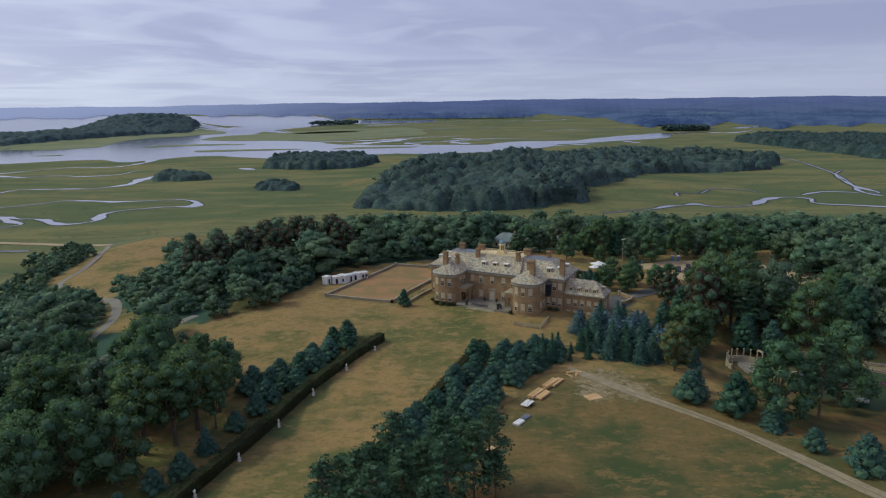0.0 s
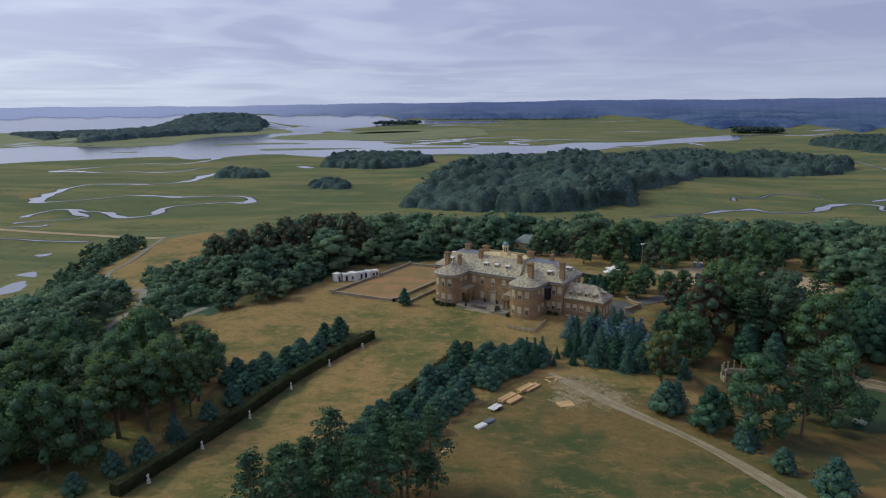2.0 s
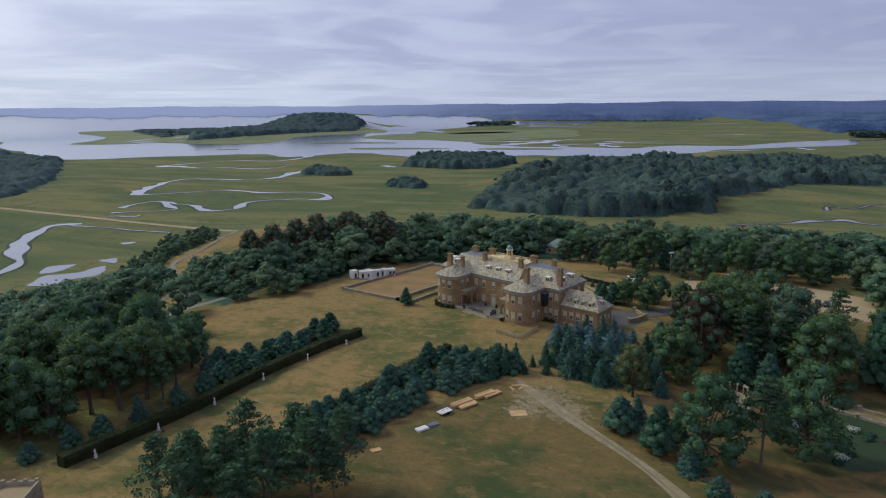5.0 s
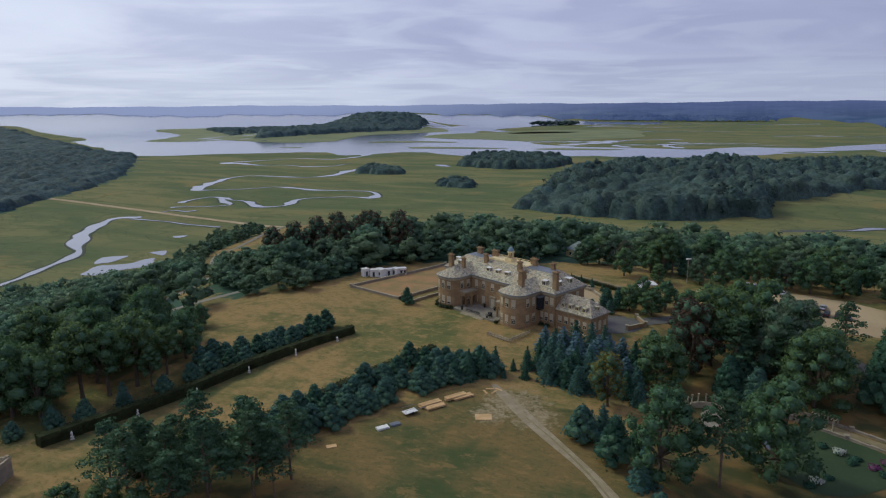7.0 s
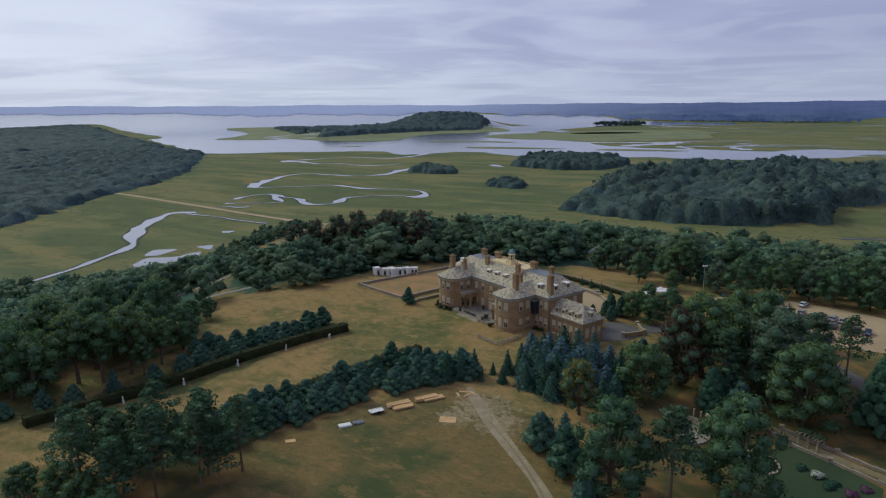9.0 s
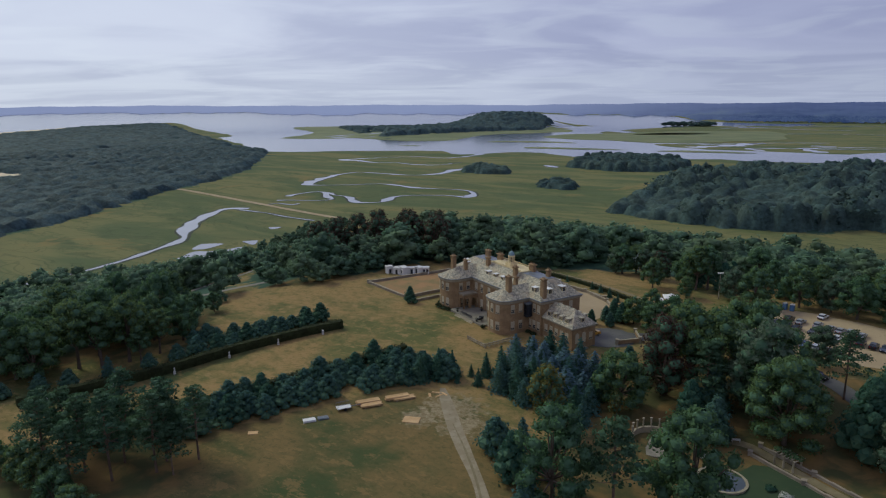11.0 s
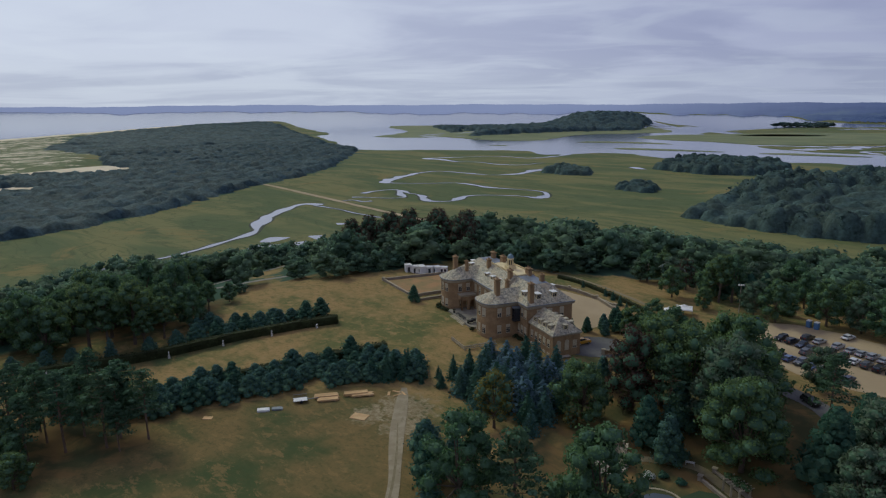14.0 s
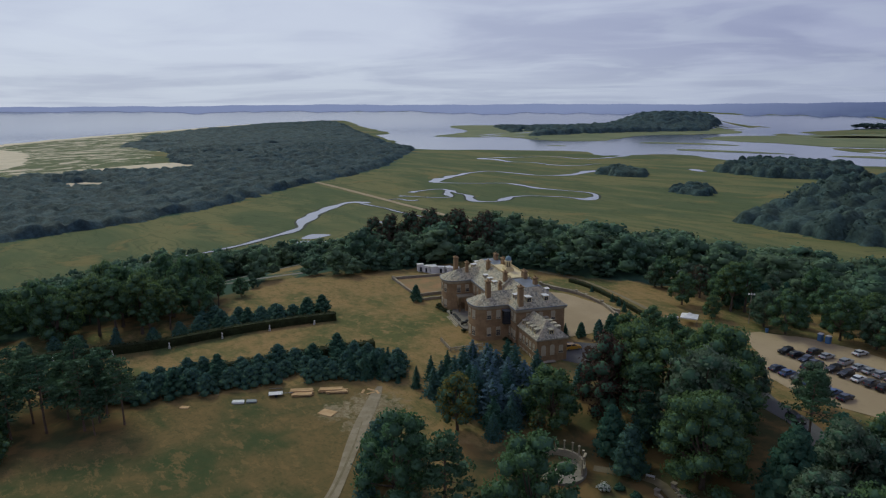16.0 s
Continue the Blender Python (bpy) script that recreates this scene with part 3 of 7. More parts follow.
def ribbon(name, line, width, material, lift, label, category, step=4.0, uneven=0.25, pinch=0.0):
    """A strip along a smooth line; uneven: share by which its width swells and narrows."""
    c = curve(line, step)
    d = np.gradient(c, axis=0)
    d /= np.maximum(np.linalg.norm(d, axis=1, keepdims=True), 1e-9)
    nrm = np.stack([-d[:, 1], d[:, 0]], 1)
    if isinstance(width, (int, float)):
        w = np.full(len(c), width)
    elif len(width) == len(line):
        w = along(line, width, step)
    else:
        w = np.interp(np.linspace(0, 1, len(c)), np.linspace(0, 1, len(width)), width)
    s = np.cumsum(np.r_[0, np.linalg.norm(np.diff(c, axis=0), axis=1)])
    w = w * (1 - pinch + pinch * sstep(0.28 + 0.9 * wave(s, s * 0.21, 22.0, 1.0)))
    wl_, wr = w * (0.5 + uneven * wave(s, s * 0.3, 9.0, 0.5)), w * (0.5 + uneven * wave(s, s * 0.4, 7.0, 2.5))
    bm = bmesh.new()
    a = [bm.verts.new((*(p + n * t), 0)) for p, n, t in zip(c, nrm, wl_)]
    b = [bm.verts.new((*(p - n * t), 0)) for p, n, t in zip(c, nrm, wr)]
    for i in range(len(c) - 1):
        bm.faces.new((a[i], b[i], b[i + 1], a[i + 1]))
    return lay(name, bm, material, lift, label, category)


# ---- tidal water ----
SOUTH = [(-1876, 331), (-2032, 430), (-2330, 728), (-2677, 1152), (-3148, 1791), (-3443, 2377), (-3393, 2568), (-2447, 1991), (-1766, 1615), (-1664, 1477), (-1305, 1261), (-1050, 1113), (-928, 1186), (-749, 1300), (-660, 1278), (-593, 1240), (-537, 1342), (-466, 1365), (-359, 1293), (-262, 1286), (-170, 1322), (-101, 1363), (31, 1358), (203, 1470), (317, 1598), (454, 1671), (624, 1809)]
NORTH = [(684, 2010), (514, 1893), (316, 1700), (215, 1721), (104, 1611), (-35, 1618), (-207, 1651), (-348, 1791), (-566, 2155), (-680, 2440), (-567, 2938), (-400, 3227), (-125, 3282), (-45, 3611), (-261, 3604), (-628, 3972), (-1243, 5495), (-2096, 5576), (-3600, 7500), (-6000, 9500), (-16000, 7500), (-17000, -500), (-5000, -900), (-2500, -100)]
patch("water_sound", SOUTH + NORTH, M["water"], 0.25, "wide grey tidal sound and sea", "water", 40.0, 12.0)
HEAD_ISLE = [(-1468, 1561), (-1304, 1577), (-1204, 1636), (-1000, 1605), (-900, 1691), (-957, 2019), (-864, 2212), (-796, 2423), (-1039, 2723), (-1515, 3097), (-1708, 2654), (-1943, 2533), (-2127, 2291), (-1662, 1922), (-1532, 1713)]
patch("marsh_island", HEAD_ISLE, M["marsh_isle"], 0.6, "low grassy marsh round the wooded island", "marsh", 30.0, 9.0)
FLATS = [(-760, 2090), (-640, 2260), (-500, 2480), (-330, 2620), (-120, 2640), (-60, 2300), (-64, 2090), (-158, 1960), (-261, 1845), (-418, 1850), (-536, 1900), (-672, 1925)]
patch("marsh_flats", FLATS, M["marsh_isle"], 0.6, "low green marsh flats beyond the channel", "marsh", 30.0, 22.0)
for isle in ([(-560, 1480), (-420, 1500), (-330, 1530), (-430, 1545), (-560, 1530)], [(-760, 1660), (-640, 1700), (-520, 1720), (-600, 1760), (-740, 1730)],
             [(-900, 1420), (-840, 1430), (-860, 1450)], [(-260, 1520), (-120, 1530), (-60, 1560), (-200, 1570)], [(-520, 2250), (-380, 2300), (-300, 2420), (-460, 2400)]):
    patch("marsh_island", isle, M["marsh_isle"], 0.6, "low grassy marsh islet in the sound", "marsh", 15.0, 4.0)

# creeks: their corners and how wide the water is there
MEANDER_TOP = [(-611, 1390, 26), (-578, 1291, 18), (-565, 1230, 9), (-583, 1150, 6), (-652, 1151, 6), (-695, 1110, 3), (-728, 1050, 9), (-733, 1012, 16), (-690, 1012, 15), (-650, 996, 7), (-613, 1016, 3), (-556, 1004, 8), (-518, 1019, 3), (-508, 1083, 2)]
MEANDER_MID = [(-430, 1010, 9), (-444, 973, 15), (-447, 945, 16), (-436, 900, 12), (-458, 854, 3), (-505, 846, 7), (-552, 837, 3), (-556, 795, 6), (-539, 737, 14), (-515, 680, 14), (-494, 680, 3), (-466, 703, 2), (-438, 739, 2)]
MEANDER_LOW = [(-438, 739, 2), (-410, 740, 8), (-377, 730, 8), (-331, 739, 2), (-299, 740, 3), (-278, 721, 10), (-272, 692, 10), (-302, 689, 2.5), (-337, 669, 2), (-347, 649, 8), (-339, 628, 11), (-337, 606, 3), (-358, 592, 10), (-379, 610, 10), (-402, 623, 2), (-414, 622, 2)]
MEANDER_END = [(-414, 622, 2), (-434, 632, 8), (-419, 609, 9), (-397, 596, 3), (-406, 578, 2), (-434, 564, 2), (-443, 555, 5)]
MEANDER_SIDE = [(-434, 632, 7), (-453, 632, 2), (-460, 602, 4), (-457, 584, 7)]
ROAD_CREEK = [(-406, 552, 4), (-409, 542, 3), (-428, 541, 2), (-431, 524, 2)]
ROAD_DITCH = [(-431, 489, 3), (-393, 490, 1.5), (-358, 484, 2), (-319, 483, 3)]
WEST_CREEK = [(-428, 500, 8), (-446, 486, 7), (-432, 447, 10), (-405, 412, 13), (-381, 386, 11), (-352, 362, 6), (-337, 327, 4.5), (-328, 300, 4), (-321, 270, 3.5), (-318, 200, 3)]
EAST_CREEK = [(150, 610, 1), (200, 626, 1), (223, 640, 7), (240, 647, 1.5), (256, 655, 9), (268, 645, 2), (288, 642, 1.5), (314, 653, 3), (335, 678, 10), (350, 693, 8), (379, 702, 2), (392, 688, 6), (383, 660, 3), (420, 640, 8), (520, 610, 6)]
EAST_LOOP = [(253, 695, 3), (259, 713, 1), (283, 715, 1), (312, 750, 1), (334, 756, 1.5), (356, 752, 1), (359, 737, 1)]
for creek in (MEANDER_TOP, MEANDER_MID, MEANDER_LOW, MEANDER_END, MEANDER_SIDE, ROAD_CREEK, ROAD_DITCH, WEST_CREEK, EAST_CREEK, EAST_LOOP):
    line, wide = [q[:2] for q in creek], [q[2] for q in creek]
    ribbon("mud_bank", line, [v + 5.0 for v in wide], M["mud"], 0.10, "dark wet mud bank along a tidal creek", "mud bank", 7.0, 0.14)
    ribbon("water_creek", line, [v * 1.05 for v in wide], M["creek"], 0.22, "winding tidal creek reflecting the sky", "creek", 5.0, 0.3)
FAR_CREEKS = (
    ([(401, 719), (440, 740), (489, 725), (500, 790), (544, 898), (590, 960)], [8, 6, 4]),
    ([(60, 1640), (20, 1760), (120, 1840), (240, 1860)], [40, 25, 14]),
    ([(-348, 1791), (-180, 1850), (-60, 1960), (60, 2010)], [40, 30, 16]),
    ([(-400, 3227), (-230, 3050), (-60, 2900), (120, 2850)], [60, 40, 20]),
    ([(-60, 1640), (-90, 1720), (40, 1750), (180, 1790), (330, 1780)], [30, 20, 12, 6]),
    ([(-480, 2500), (-300, 2560), (-150, 2480), (60, 2560), (260, 2500)], [50, 30, 24, 10]),
    ([(-60, 3300), (200, 3380), (420, 3300), (640, 3420)], [70, 50, 30]),
    ([(320, 2240), (430, 2290), (560, 2250), (700, 2330)], [18, 26, 12]),
    ([(-1608, 4206), (-1234, 3824), (-1022, 3958), (-878, 4138)], [300, 200, 120]),
    ([(-711, 2605), (-620, 2455), (-543, 2345)], [60, 90, 50]),
    ([(-350, 2908), (-266, 3019), (-185, 3066)], [40, 70, 40]),
    ([(-135, 3207), (-95, 3368), (-47, 3259)], [50, 110, 60]),
    ([(-220, 1684), (-151, 1794), (-83, 1953)], [60, 60, 30]),
    ([(998, 2247), (1079, 2320), (1193, 2447)], [40, 70, 40]),
    ([(24, 1868), (75, 1856)], [30, 30]),
    ([(884, 2258), (930, 2244)], [30, 30]),
    ([(461, 1665), (471, 1592)], [22, 22]),
    ([(213, 1495), (284, 1542), (367, 1590)], [22, 16]),
    ([(-345, 1097), (-313, 1074)], [21, 21]),
    ([(607, 1177), (590, 1065), (550, 913), (512, 815), (477, 735), (480, 704)], [3, 3, 4, 6, 9]),
    ([(684, 1960), (780, 2040), (860, 1980), (990, 2100)], [70, 40, 20]),
)
for line, w in FAR_CREEKS:
    broad = w[0] > 20 or w[0] == 3
    w = np.interp(np.linspace(0, 1, len(line)), np.linspace(0, 1, len(w)), w)
    ribbon("mud_bank", line, [v * 0.75 + 6.0 for v in w], M["mud"], 0.10, "dark wet mud bank along a tidal creek", "mud bank", 7.0, 0.12, 0.3)
    ribbon("water_creek", line, [v * (0.9 if broad else 1.15) for v in w], M["creek"], 0.22, "winding tidal creek reflecting the sky", "creek", 7.0, 0.36, 0.45 if broad else 0.78)
for pond in ([(-294, 313), (-303, 337), (-290, 347), (-288, 363), (-283, 367), (-272, 347), (-279, 334), (-282, 323)], [(-313, 339), (-321, 358), (-310, 368), (-306, 353)],
             [(-302, 380), (-294, 389), (-287, 378)], [(-331, 436), (-320, 442), (-318, 432)], [(-690, 1395), (-640, 1405), (-600, 1420), (-650, 1425)]):
    patch("water_pool", pond, M["creek"], 0.2, "shallow marsh pool reflecting the sky", "pool", 4.0, 2.0)

ribbon("road_causeway", [(-708, 554), (-657, 547), (-590, 547), (-459, 530), (-328, 507), (-288, 500), (-264, 500)], 7.0, M["gravel"], 0.35, "pale straight causeway road over the marsh", "road", 6.0, 0.06)

SANDS = ([(-998, 365), (-1009, 504), (-940, 520), (-880, 498), (-902, 410)], [(-844, 271), (-873, 302), (-827, 354), (-774, 338)], [(-1900, 340), (-1700, 410), (-1382, 363), (-1214, 320), (-1154, 277), (-1300, 200), (-1800, 250)])
for sand in SANDS:
    patch("sand_flat", sand, M["sand"], 0.3, "pale open sand behind the beach", "sand", 20.0, 9.0)
ribbon("beach", [(-1500, 100), (-1860, 330), (-2032, 440), (-2330, 740), (-2677, 1165), (-3148, 1800), (-3430, 2377)], [70, 60, 60, 80, 110], M["sand"], 0.28, "long pale sand beach along the sea", "beach", 40.0, 0.2)

# ---- the house ----
HOUSE = pose(17.7, 210.75, 43.0, 0, 0, -27.3)
house = thing("mansion", HOUSE, "large brick country house with bowed pavilions, slate roofs and tall chimneys", "mansion")
EAVE, DECK = 10.0, 14.4


def bow(side, n=12, grow=0.0):
    """Outline of a front pavilion, whose outer end is a segmental bow."""
    uc, hw, v_in, v_side, v_tip = 14.0, 4.5 + grow, -3.0, -10.2 - grow * 0.4, -13.3 - grow
    pts = [(uc + hw, v_in), (uc - hw, v_in)]
    for i in range(n + 1):
        a = i / n * 2 - 1
        pts.append((uc + hw * a, v_side + (v_tip - v_side) * math.sqrt(max(0.0, 1 - abs(a) ** 2.6))))
    pts = [(side * u, v) for u, v in pts]
    return pts if side > 0 else pts[::-1]


def hollow(bm, outline, z0, z1):
    prism(bm, outline, z0, z1)
    bmesh.ops.recalc_face_normals(bm, faces=bm.faces[:])


def wall(name, outline, z0, z1, mat, label=""):
    bm = bmesh.new()
    hollow(bm, outline, z0, z1)
    return part(name, bm, mat, house, label)


def rect(u0, u1, v0, v1):
    return [(u0, v0), (u1, v0), (u1, v1), (u0, v1)]


wall("wall_block", rect(-9.6, 9.6, -4.7, 11.0), -1.0, EAVE - 0.6, M["brick"])
for s in (1, -1):
    wall("wall_block", rect(*sorted((s * 9.6, s * 23.8)), -3.1, 11.5), -1.5, EAVE - 0.6, M["brick"])
    wall("wall_pavilion", bow(s), -1.0, EAVE - 0.6, M["brick"])
    for z0, z1, g in ((-1.0, 0.7, 0.10), (5.0, 5.3, 0.07), (9.1, 9.4, 0.12)):
        wall("string_course", bow(s, grow=g), z0, z1, M["stone"] if z0 > 9 else M["brick"])
    wall("cornice", bow(s, grow=0.45), EAVE - 0.6, EAVE, M["stone"])
    wall("gutter", bow(s, grow=0.62), EAVE, EAVE + 0.18, M["lead"])
    for z0, z1, g in ((5.0, 5.3, 0.06), (9.1, 9.4, 0.1)):
        wall("string_course", rect(*sorted((s * 9.7, s * (23.8 + g))), -3.1 - g, 11.5 + g), z0, z1, M["stone"] if z0 > 9 else M["brick"])
    wall("cornice", rect(*sorted((s * 9.65, s * 24.3)), -3.6, 12.0), EAVE - 0.6, EAVE, M["stone"])
    wall("gutter", rect(*sorted((s * 9.65, s * 24.45)), -3.75, 12.15), EAVE, EAVE + 0.16, M["lead"])
for z0, z1, g in ((5.0, 5.3, 0.06), (9.1, 9.4, 0.1)):
    wall("string_course", rect(-9.6, 9.6, -4.7 - g, 11.0 + g), z0, z1, M["stone"] if z0 > 9 else M["brick"])
wall("cornice", rect(-9.65, 9.65, -5.2, 11.5), EAVE - 0.6, EAVE, M["stone"])
wall("gutter", rect(-9.65, 9.65, -5.35, 11.65), EAVE, EAVE + 0.2, M["lead"])


def hip(name, eave, z0, top, z1, mat, close=True):
    """A roof from an eave outline up to a top outline with as many corners."""
    bm = bmesh.new()
    lo = [bm.verts.new((u, v, z0)) for u, v in eave]
    hi = [bm.verts.new((u, v, z1)) for u, v in top]
    n = len(lo)
    for i in range(n):
        bm.faces.new((lo[i], lo[(i + 1) % n], hi[(i + 1) % n], hi[i]))
    bm.faces.new(lo[::-1])
    if close:
        bm.faces.new(hi)
    bmesh.ops.remove_doubles(bm, verts=bm.verts[:], dist=0.001)
    bmesh.ops.recalc_face_normals(bm, faces=bm.faces[:])
    return part(name, bm, mat, house)


RZ = EAVE + 0.17
hip("roof", rect(-24.2, 24.2, -3.5, 11.9), RZ, rect(-18.4, 18.4, 1.6, 7.0), DECK, M["slate"])
hip("roof", rect(-9.6, 9.6, -5.1, 11.4), RZ + 0.02, rect(-8.6, 8.6, 1.0, 7.4), DECK + 0.25, M["slate"])
wall("roof_deck", rect(-18.1, -8.7, 1.9, 6.8), DECK, DECK + 0.07, M["lead"])
wall("roof_deck", rect(8.7, 18.1, 1.9, 6.8), DECK, DECK + 0.07, M["lead"])
wall("roof_deck", rect(-8.3, 8.3, 1.3, 7.2), DECK + 0.25, DECK + 0.38, M["cream"], "cream-painted roof deck round the cupola")
for s in (1, -1):
    eave = bow(s, grow=0.5)
    uc = s * 14.0
    top = []
    for u, v in eave:
        top.append((uc, min(max(v + 5.6, -7.6), 2.2) if v < -4 else 2.2))
    bm = bmesh.new()
    lo = [bm.verts.new((u, v if v < -4 else 2.0, RZ)) for u, v in eave]
    hi = [bm.verts.new((u, v, 13.0)) for u, v in top]
    n = len(lo)
    for i in range(n):
        bm.faces.new((lo[i], lo[(i + 1) % n], hi[(i + 1) % n], hi[i]))
    bmesh.ops.remove_doubles(bm, verts=bm.verts[:], dist=0.001)
    bmesh.ops.dissolve_degenerate(bm, edges=bm.edges[:], dist=0.001)
    bmesh.ops.recalc_face_normals(bm, faces=bm.faces[:])
    part("roof", bm, M["slate"], house)
for u0, u1, v in ((-8.4, 8.4, 1.25), (-8.4, 8.4, 7.1)):
    bm = boxes((u0, u1, v, v + 0.12, DECK + 0.75, DECK + 0.9))
    for i in range(30):
        x = u0 + (u1 - u0) * i / 29
        add_box(bm, x - 0.06, x + 0.06, v, v + 0.12, DECK + 0.3, DECK + 0.76)
    part("roof_balustrade", bm, M["cream"], house, "cream wooden balustrade along the roof deck")

# the wing
WING_Z = 5.6
wall("wing_wall", rect(23.85, 36.3, -2.4, 6.1), -4.0, WING_Z - 0.4, M["brick"])
wall("cornice", rect(23.9, 36.7, -2.8, 6.5), WING_Z - 0.4, WING_Z, M["stone"])
hip("wing_roof", rect(23.9, 36.8, -2.9, 6.6), WING_Z, [(24.0, 1.85), (32.6, 1.85), (32.6, 1.85), (24.0, 1.85)], 9.5, M["slate"], False)

# windows: shared meshes, one set a window
def mesh_of(name, bm, mat):
    me = bpy.data.meshes.new(name)
    bm.to_mesh(me)
    bm.free()
    me.materials.append(mat)
    return me


def lattice(xs, zs, y0, y1, gap):
    """One connected frame: a grid of cells with those left out for which gap(i, j) holds."""
    bm, at_ = bmesh.new(), {}

    def vert(i, j, y):
        if (i, j, y) not in at_:
            at_[i, j, y] = bm.verts.new((xs[i], y, zs[j]))
        return at_[i, j, y]

    full = {(i, j) for i in range(len(xs) - 1) for j in range(len(zs) - 1) if not gap(i, j)}
    for i, j in full:
        bm.faces.new((vert(i, j, y0), vert(i + 1, j, y0), vert(i + 1, j + 1, y0), vert(i, j + 1, y0)))
        for di, dj, a, b in ((-1, 0, (i, j + 1), (i, j)), (1, 0, (i + 1, j), (i + 1, j + 1)), (0, -1, (i, j), (i + 1, j)), (0, 1, (i + 1, j + 1), (i, j + 1))):
            if (i + di, j + dj) not in full:
                bm.faces.new((vert(*b, y0), vert(*a, y0), vert(*a, y1), vert(*b, y1)))
    bmesh.ops.recalc_face_normals(bm, faces=bm.faces[:])
    return bm


def window_set(w, h, share):
    """Frame, blind, pane and sill of a sash window w by h; share of its height that the blind covers."""
    xs = [-w / 2 - 0.1, -w / 2, -0.03, 0.03, w / 2, w / 2 + 0.1]
    zs = [0, 0.04, h * 0.25 - 0.025, h * 0.25 + 0.025, h * 0.5 - 0.05, h * 0.5 + 0.05, h * 0.75 - 0.025, h * 0.75 + 0.025, h, h + 0.14]
    return (mesh_of("window_frame", lattice(xs, zs, -0.08, 0.02, lambda i, j: i in (1, 3) and j in (1, 3, 5, 7)), M["blind"]), mesh_of("blind", boxes((-w / 2, w / 2, -0.035, 0.02, h * (1 - share), h)), M["blind"]),
            mesh_of("pane", boxes((-w / 2, w / 2, -0.03, 0.02, 0, h * (1 - share))), M["glass"]), mesh_of("sill", boxes((-w / 2 - 0.2, w / 2 + 0.2, -0.2, 0.03, -0.16, 0), bevel=0.02), M["stone"]))


SETS = [window_set(1.1, 2.35, s) for s in (0.55, 0.75, 0.9, 0.35)]
SMALL = [window_set(1.05, 1.9, s) for s in (0.5, 0.8)]
wrng = random.Random(5)


def window(u, v, z, deg, sets=SETS):
    """deg: the way it faces, 0 to the front, 90 to the wing."""
    frame_me, blind_me, pane_me, sill_me = wrng.choice(sets)
    ob = reuse("window", frame_me, house, pose(u, v, z, 0, 0, deg))
    for nm, me in (("blind", blind_me), ("pane", pane_me), ("sill", sill_me)):
        reuse(nm, me, ob, Matrix())


LOW, UP = 1.2, 6.2
for z in (LOW, UP):
    for u in (-7.2, -4.0, 4.0, 7.2):
        window(u, -4.72, z, 0)
    for s in (1, -1):
        for u in (20.2, 22.5) if s < 0 else (18.9, 20.8, 22.7):
            window(s * u, -3.12, z, 0)
        for a in (-2.3, 0.0, 2.3):
            t = a / 4.5
            window(s * 14 + a, -10.2 - 3.1 * math.sqrt(1 - abs(t) ** 2.6) - 0.02 + abs(a) * 0.02, z, a * 9.5)
        for side, face in ((s * 18.5, 90 * s), (s * 9.5, -90 * s)):
            for v in (-9.2, -6.4):
                window(side + (0.02 if face > 0 else -0.02), v, z, face)
        for v in (0.5, 4.2, 8.0):
            window(s * 23.82, v, z, 90 * s)
        for u in (12, 15, 18, 21):
            window(s * u, 11.52, z, 180)
    for u in (-7, -3.5, 3.5, 7):
        window(u, 11.02, z, 180)
window(0, -4.72, UP, 0)
for u in (25.4, 27.6, 29.8, 32.0, 34.2):
    window(u, -2.42, 1.7, 0, SMALL)
    window(u, -2.42, -1.9, 0, SMALL)
for u in (26, 29, 32, 35):
    window(u, 6.12, 1.7, 180, SMALL)
window(36.32, 4.4, 1.5, 90, SMALL)
# blind arches and a bracketed hood on the wing's end wall
for v in (-0.6, 1.9):
    bm = bmesh.new()
    pts = [(-0.65, 0), (0.65, 0)] + [(0.65 * math.cos(a * math.pi / 8), 2.3 + 0.65 * math.sin(a * math.pi / 8)) for a in range(9)]
    lo = [bm.verts.new((36.30, v + y, 1.0 + z)) for y, z in pts]
    hi = [bm.verts.new((36.40, v + y, 1.0 + z)) for y, z in pts]
    for i in range(len(pts)):
        bm.faces.new((lo[i], lo[(i + 1) % len(pts)], hi[(i + 1) % len(pts)], hi[i]))
    bm.faces.new(hi)
    bmesh.ops.recalc_face_normals(bm, faces=bm.faces[:])
    part("blind_arch", bm, M["blind"], house, "cream blocked-up arched window")
part("door_hood", boxes((36.3, 37.6, -1.4, 2.6, -0.6, -0.4), (36.3, 36.5, -1.2, -1.0, -1.4, -0.5), (36.3, 36.5, 2.2, 2.4, -1.4, -0.5)), M["grey_wood"], house, "dark wooden hood over a basement door")
part("basement_door", boxes((36.28, 36.36, -0.1, 1.1, -3.6, -1.5)), M["iron"], house)

# the garden door in the middle of the front
door = part("garden_door", boxes((-0.75, 0.75, -4.76, -4.66, 0.6, 3.6)), M["blind"], house, "cream double garden door")
part("door_surround", boxes((-1.2, -0.8, -4.85, -4.6, 0.6, 4.0), (0.8, 1.2, -4.85, -4.6, 0.6, 4.0), (-1.3, 1.3, -4.95, -4.6, 4.0, 4.5)), M["stone"], door)

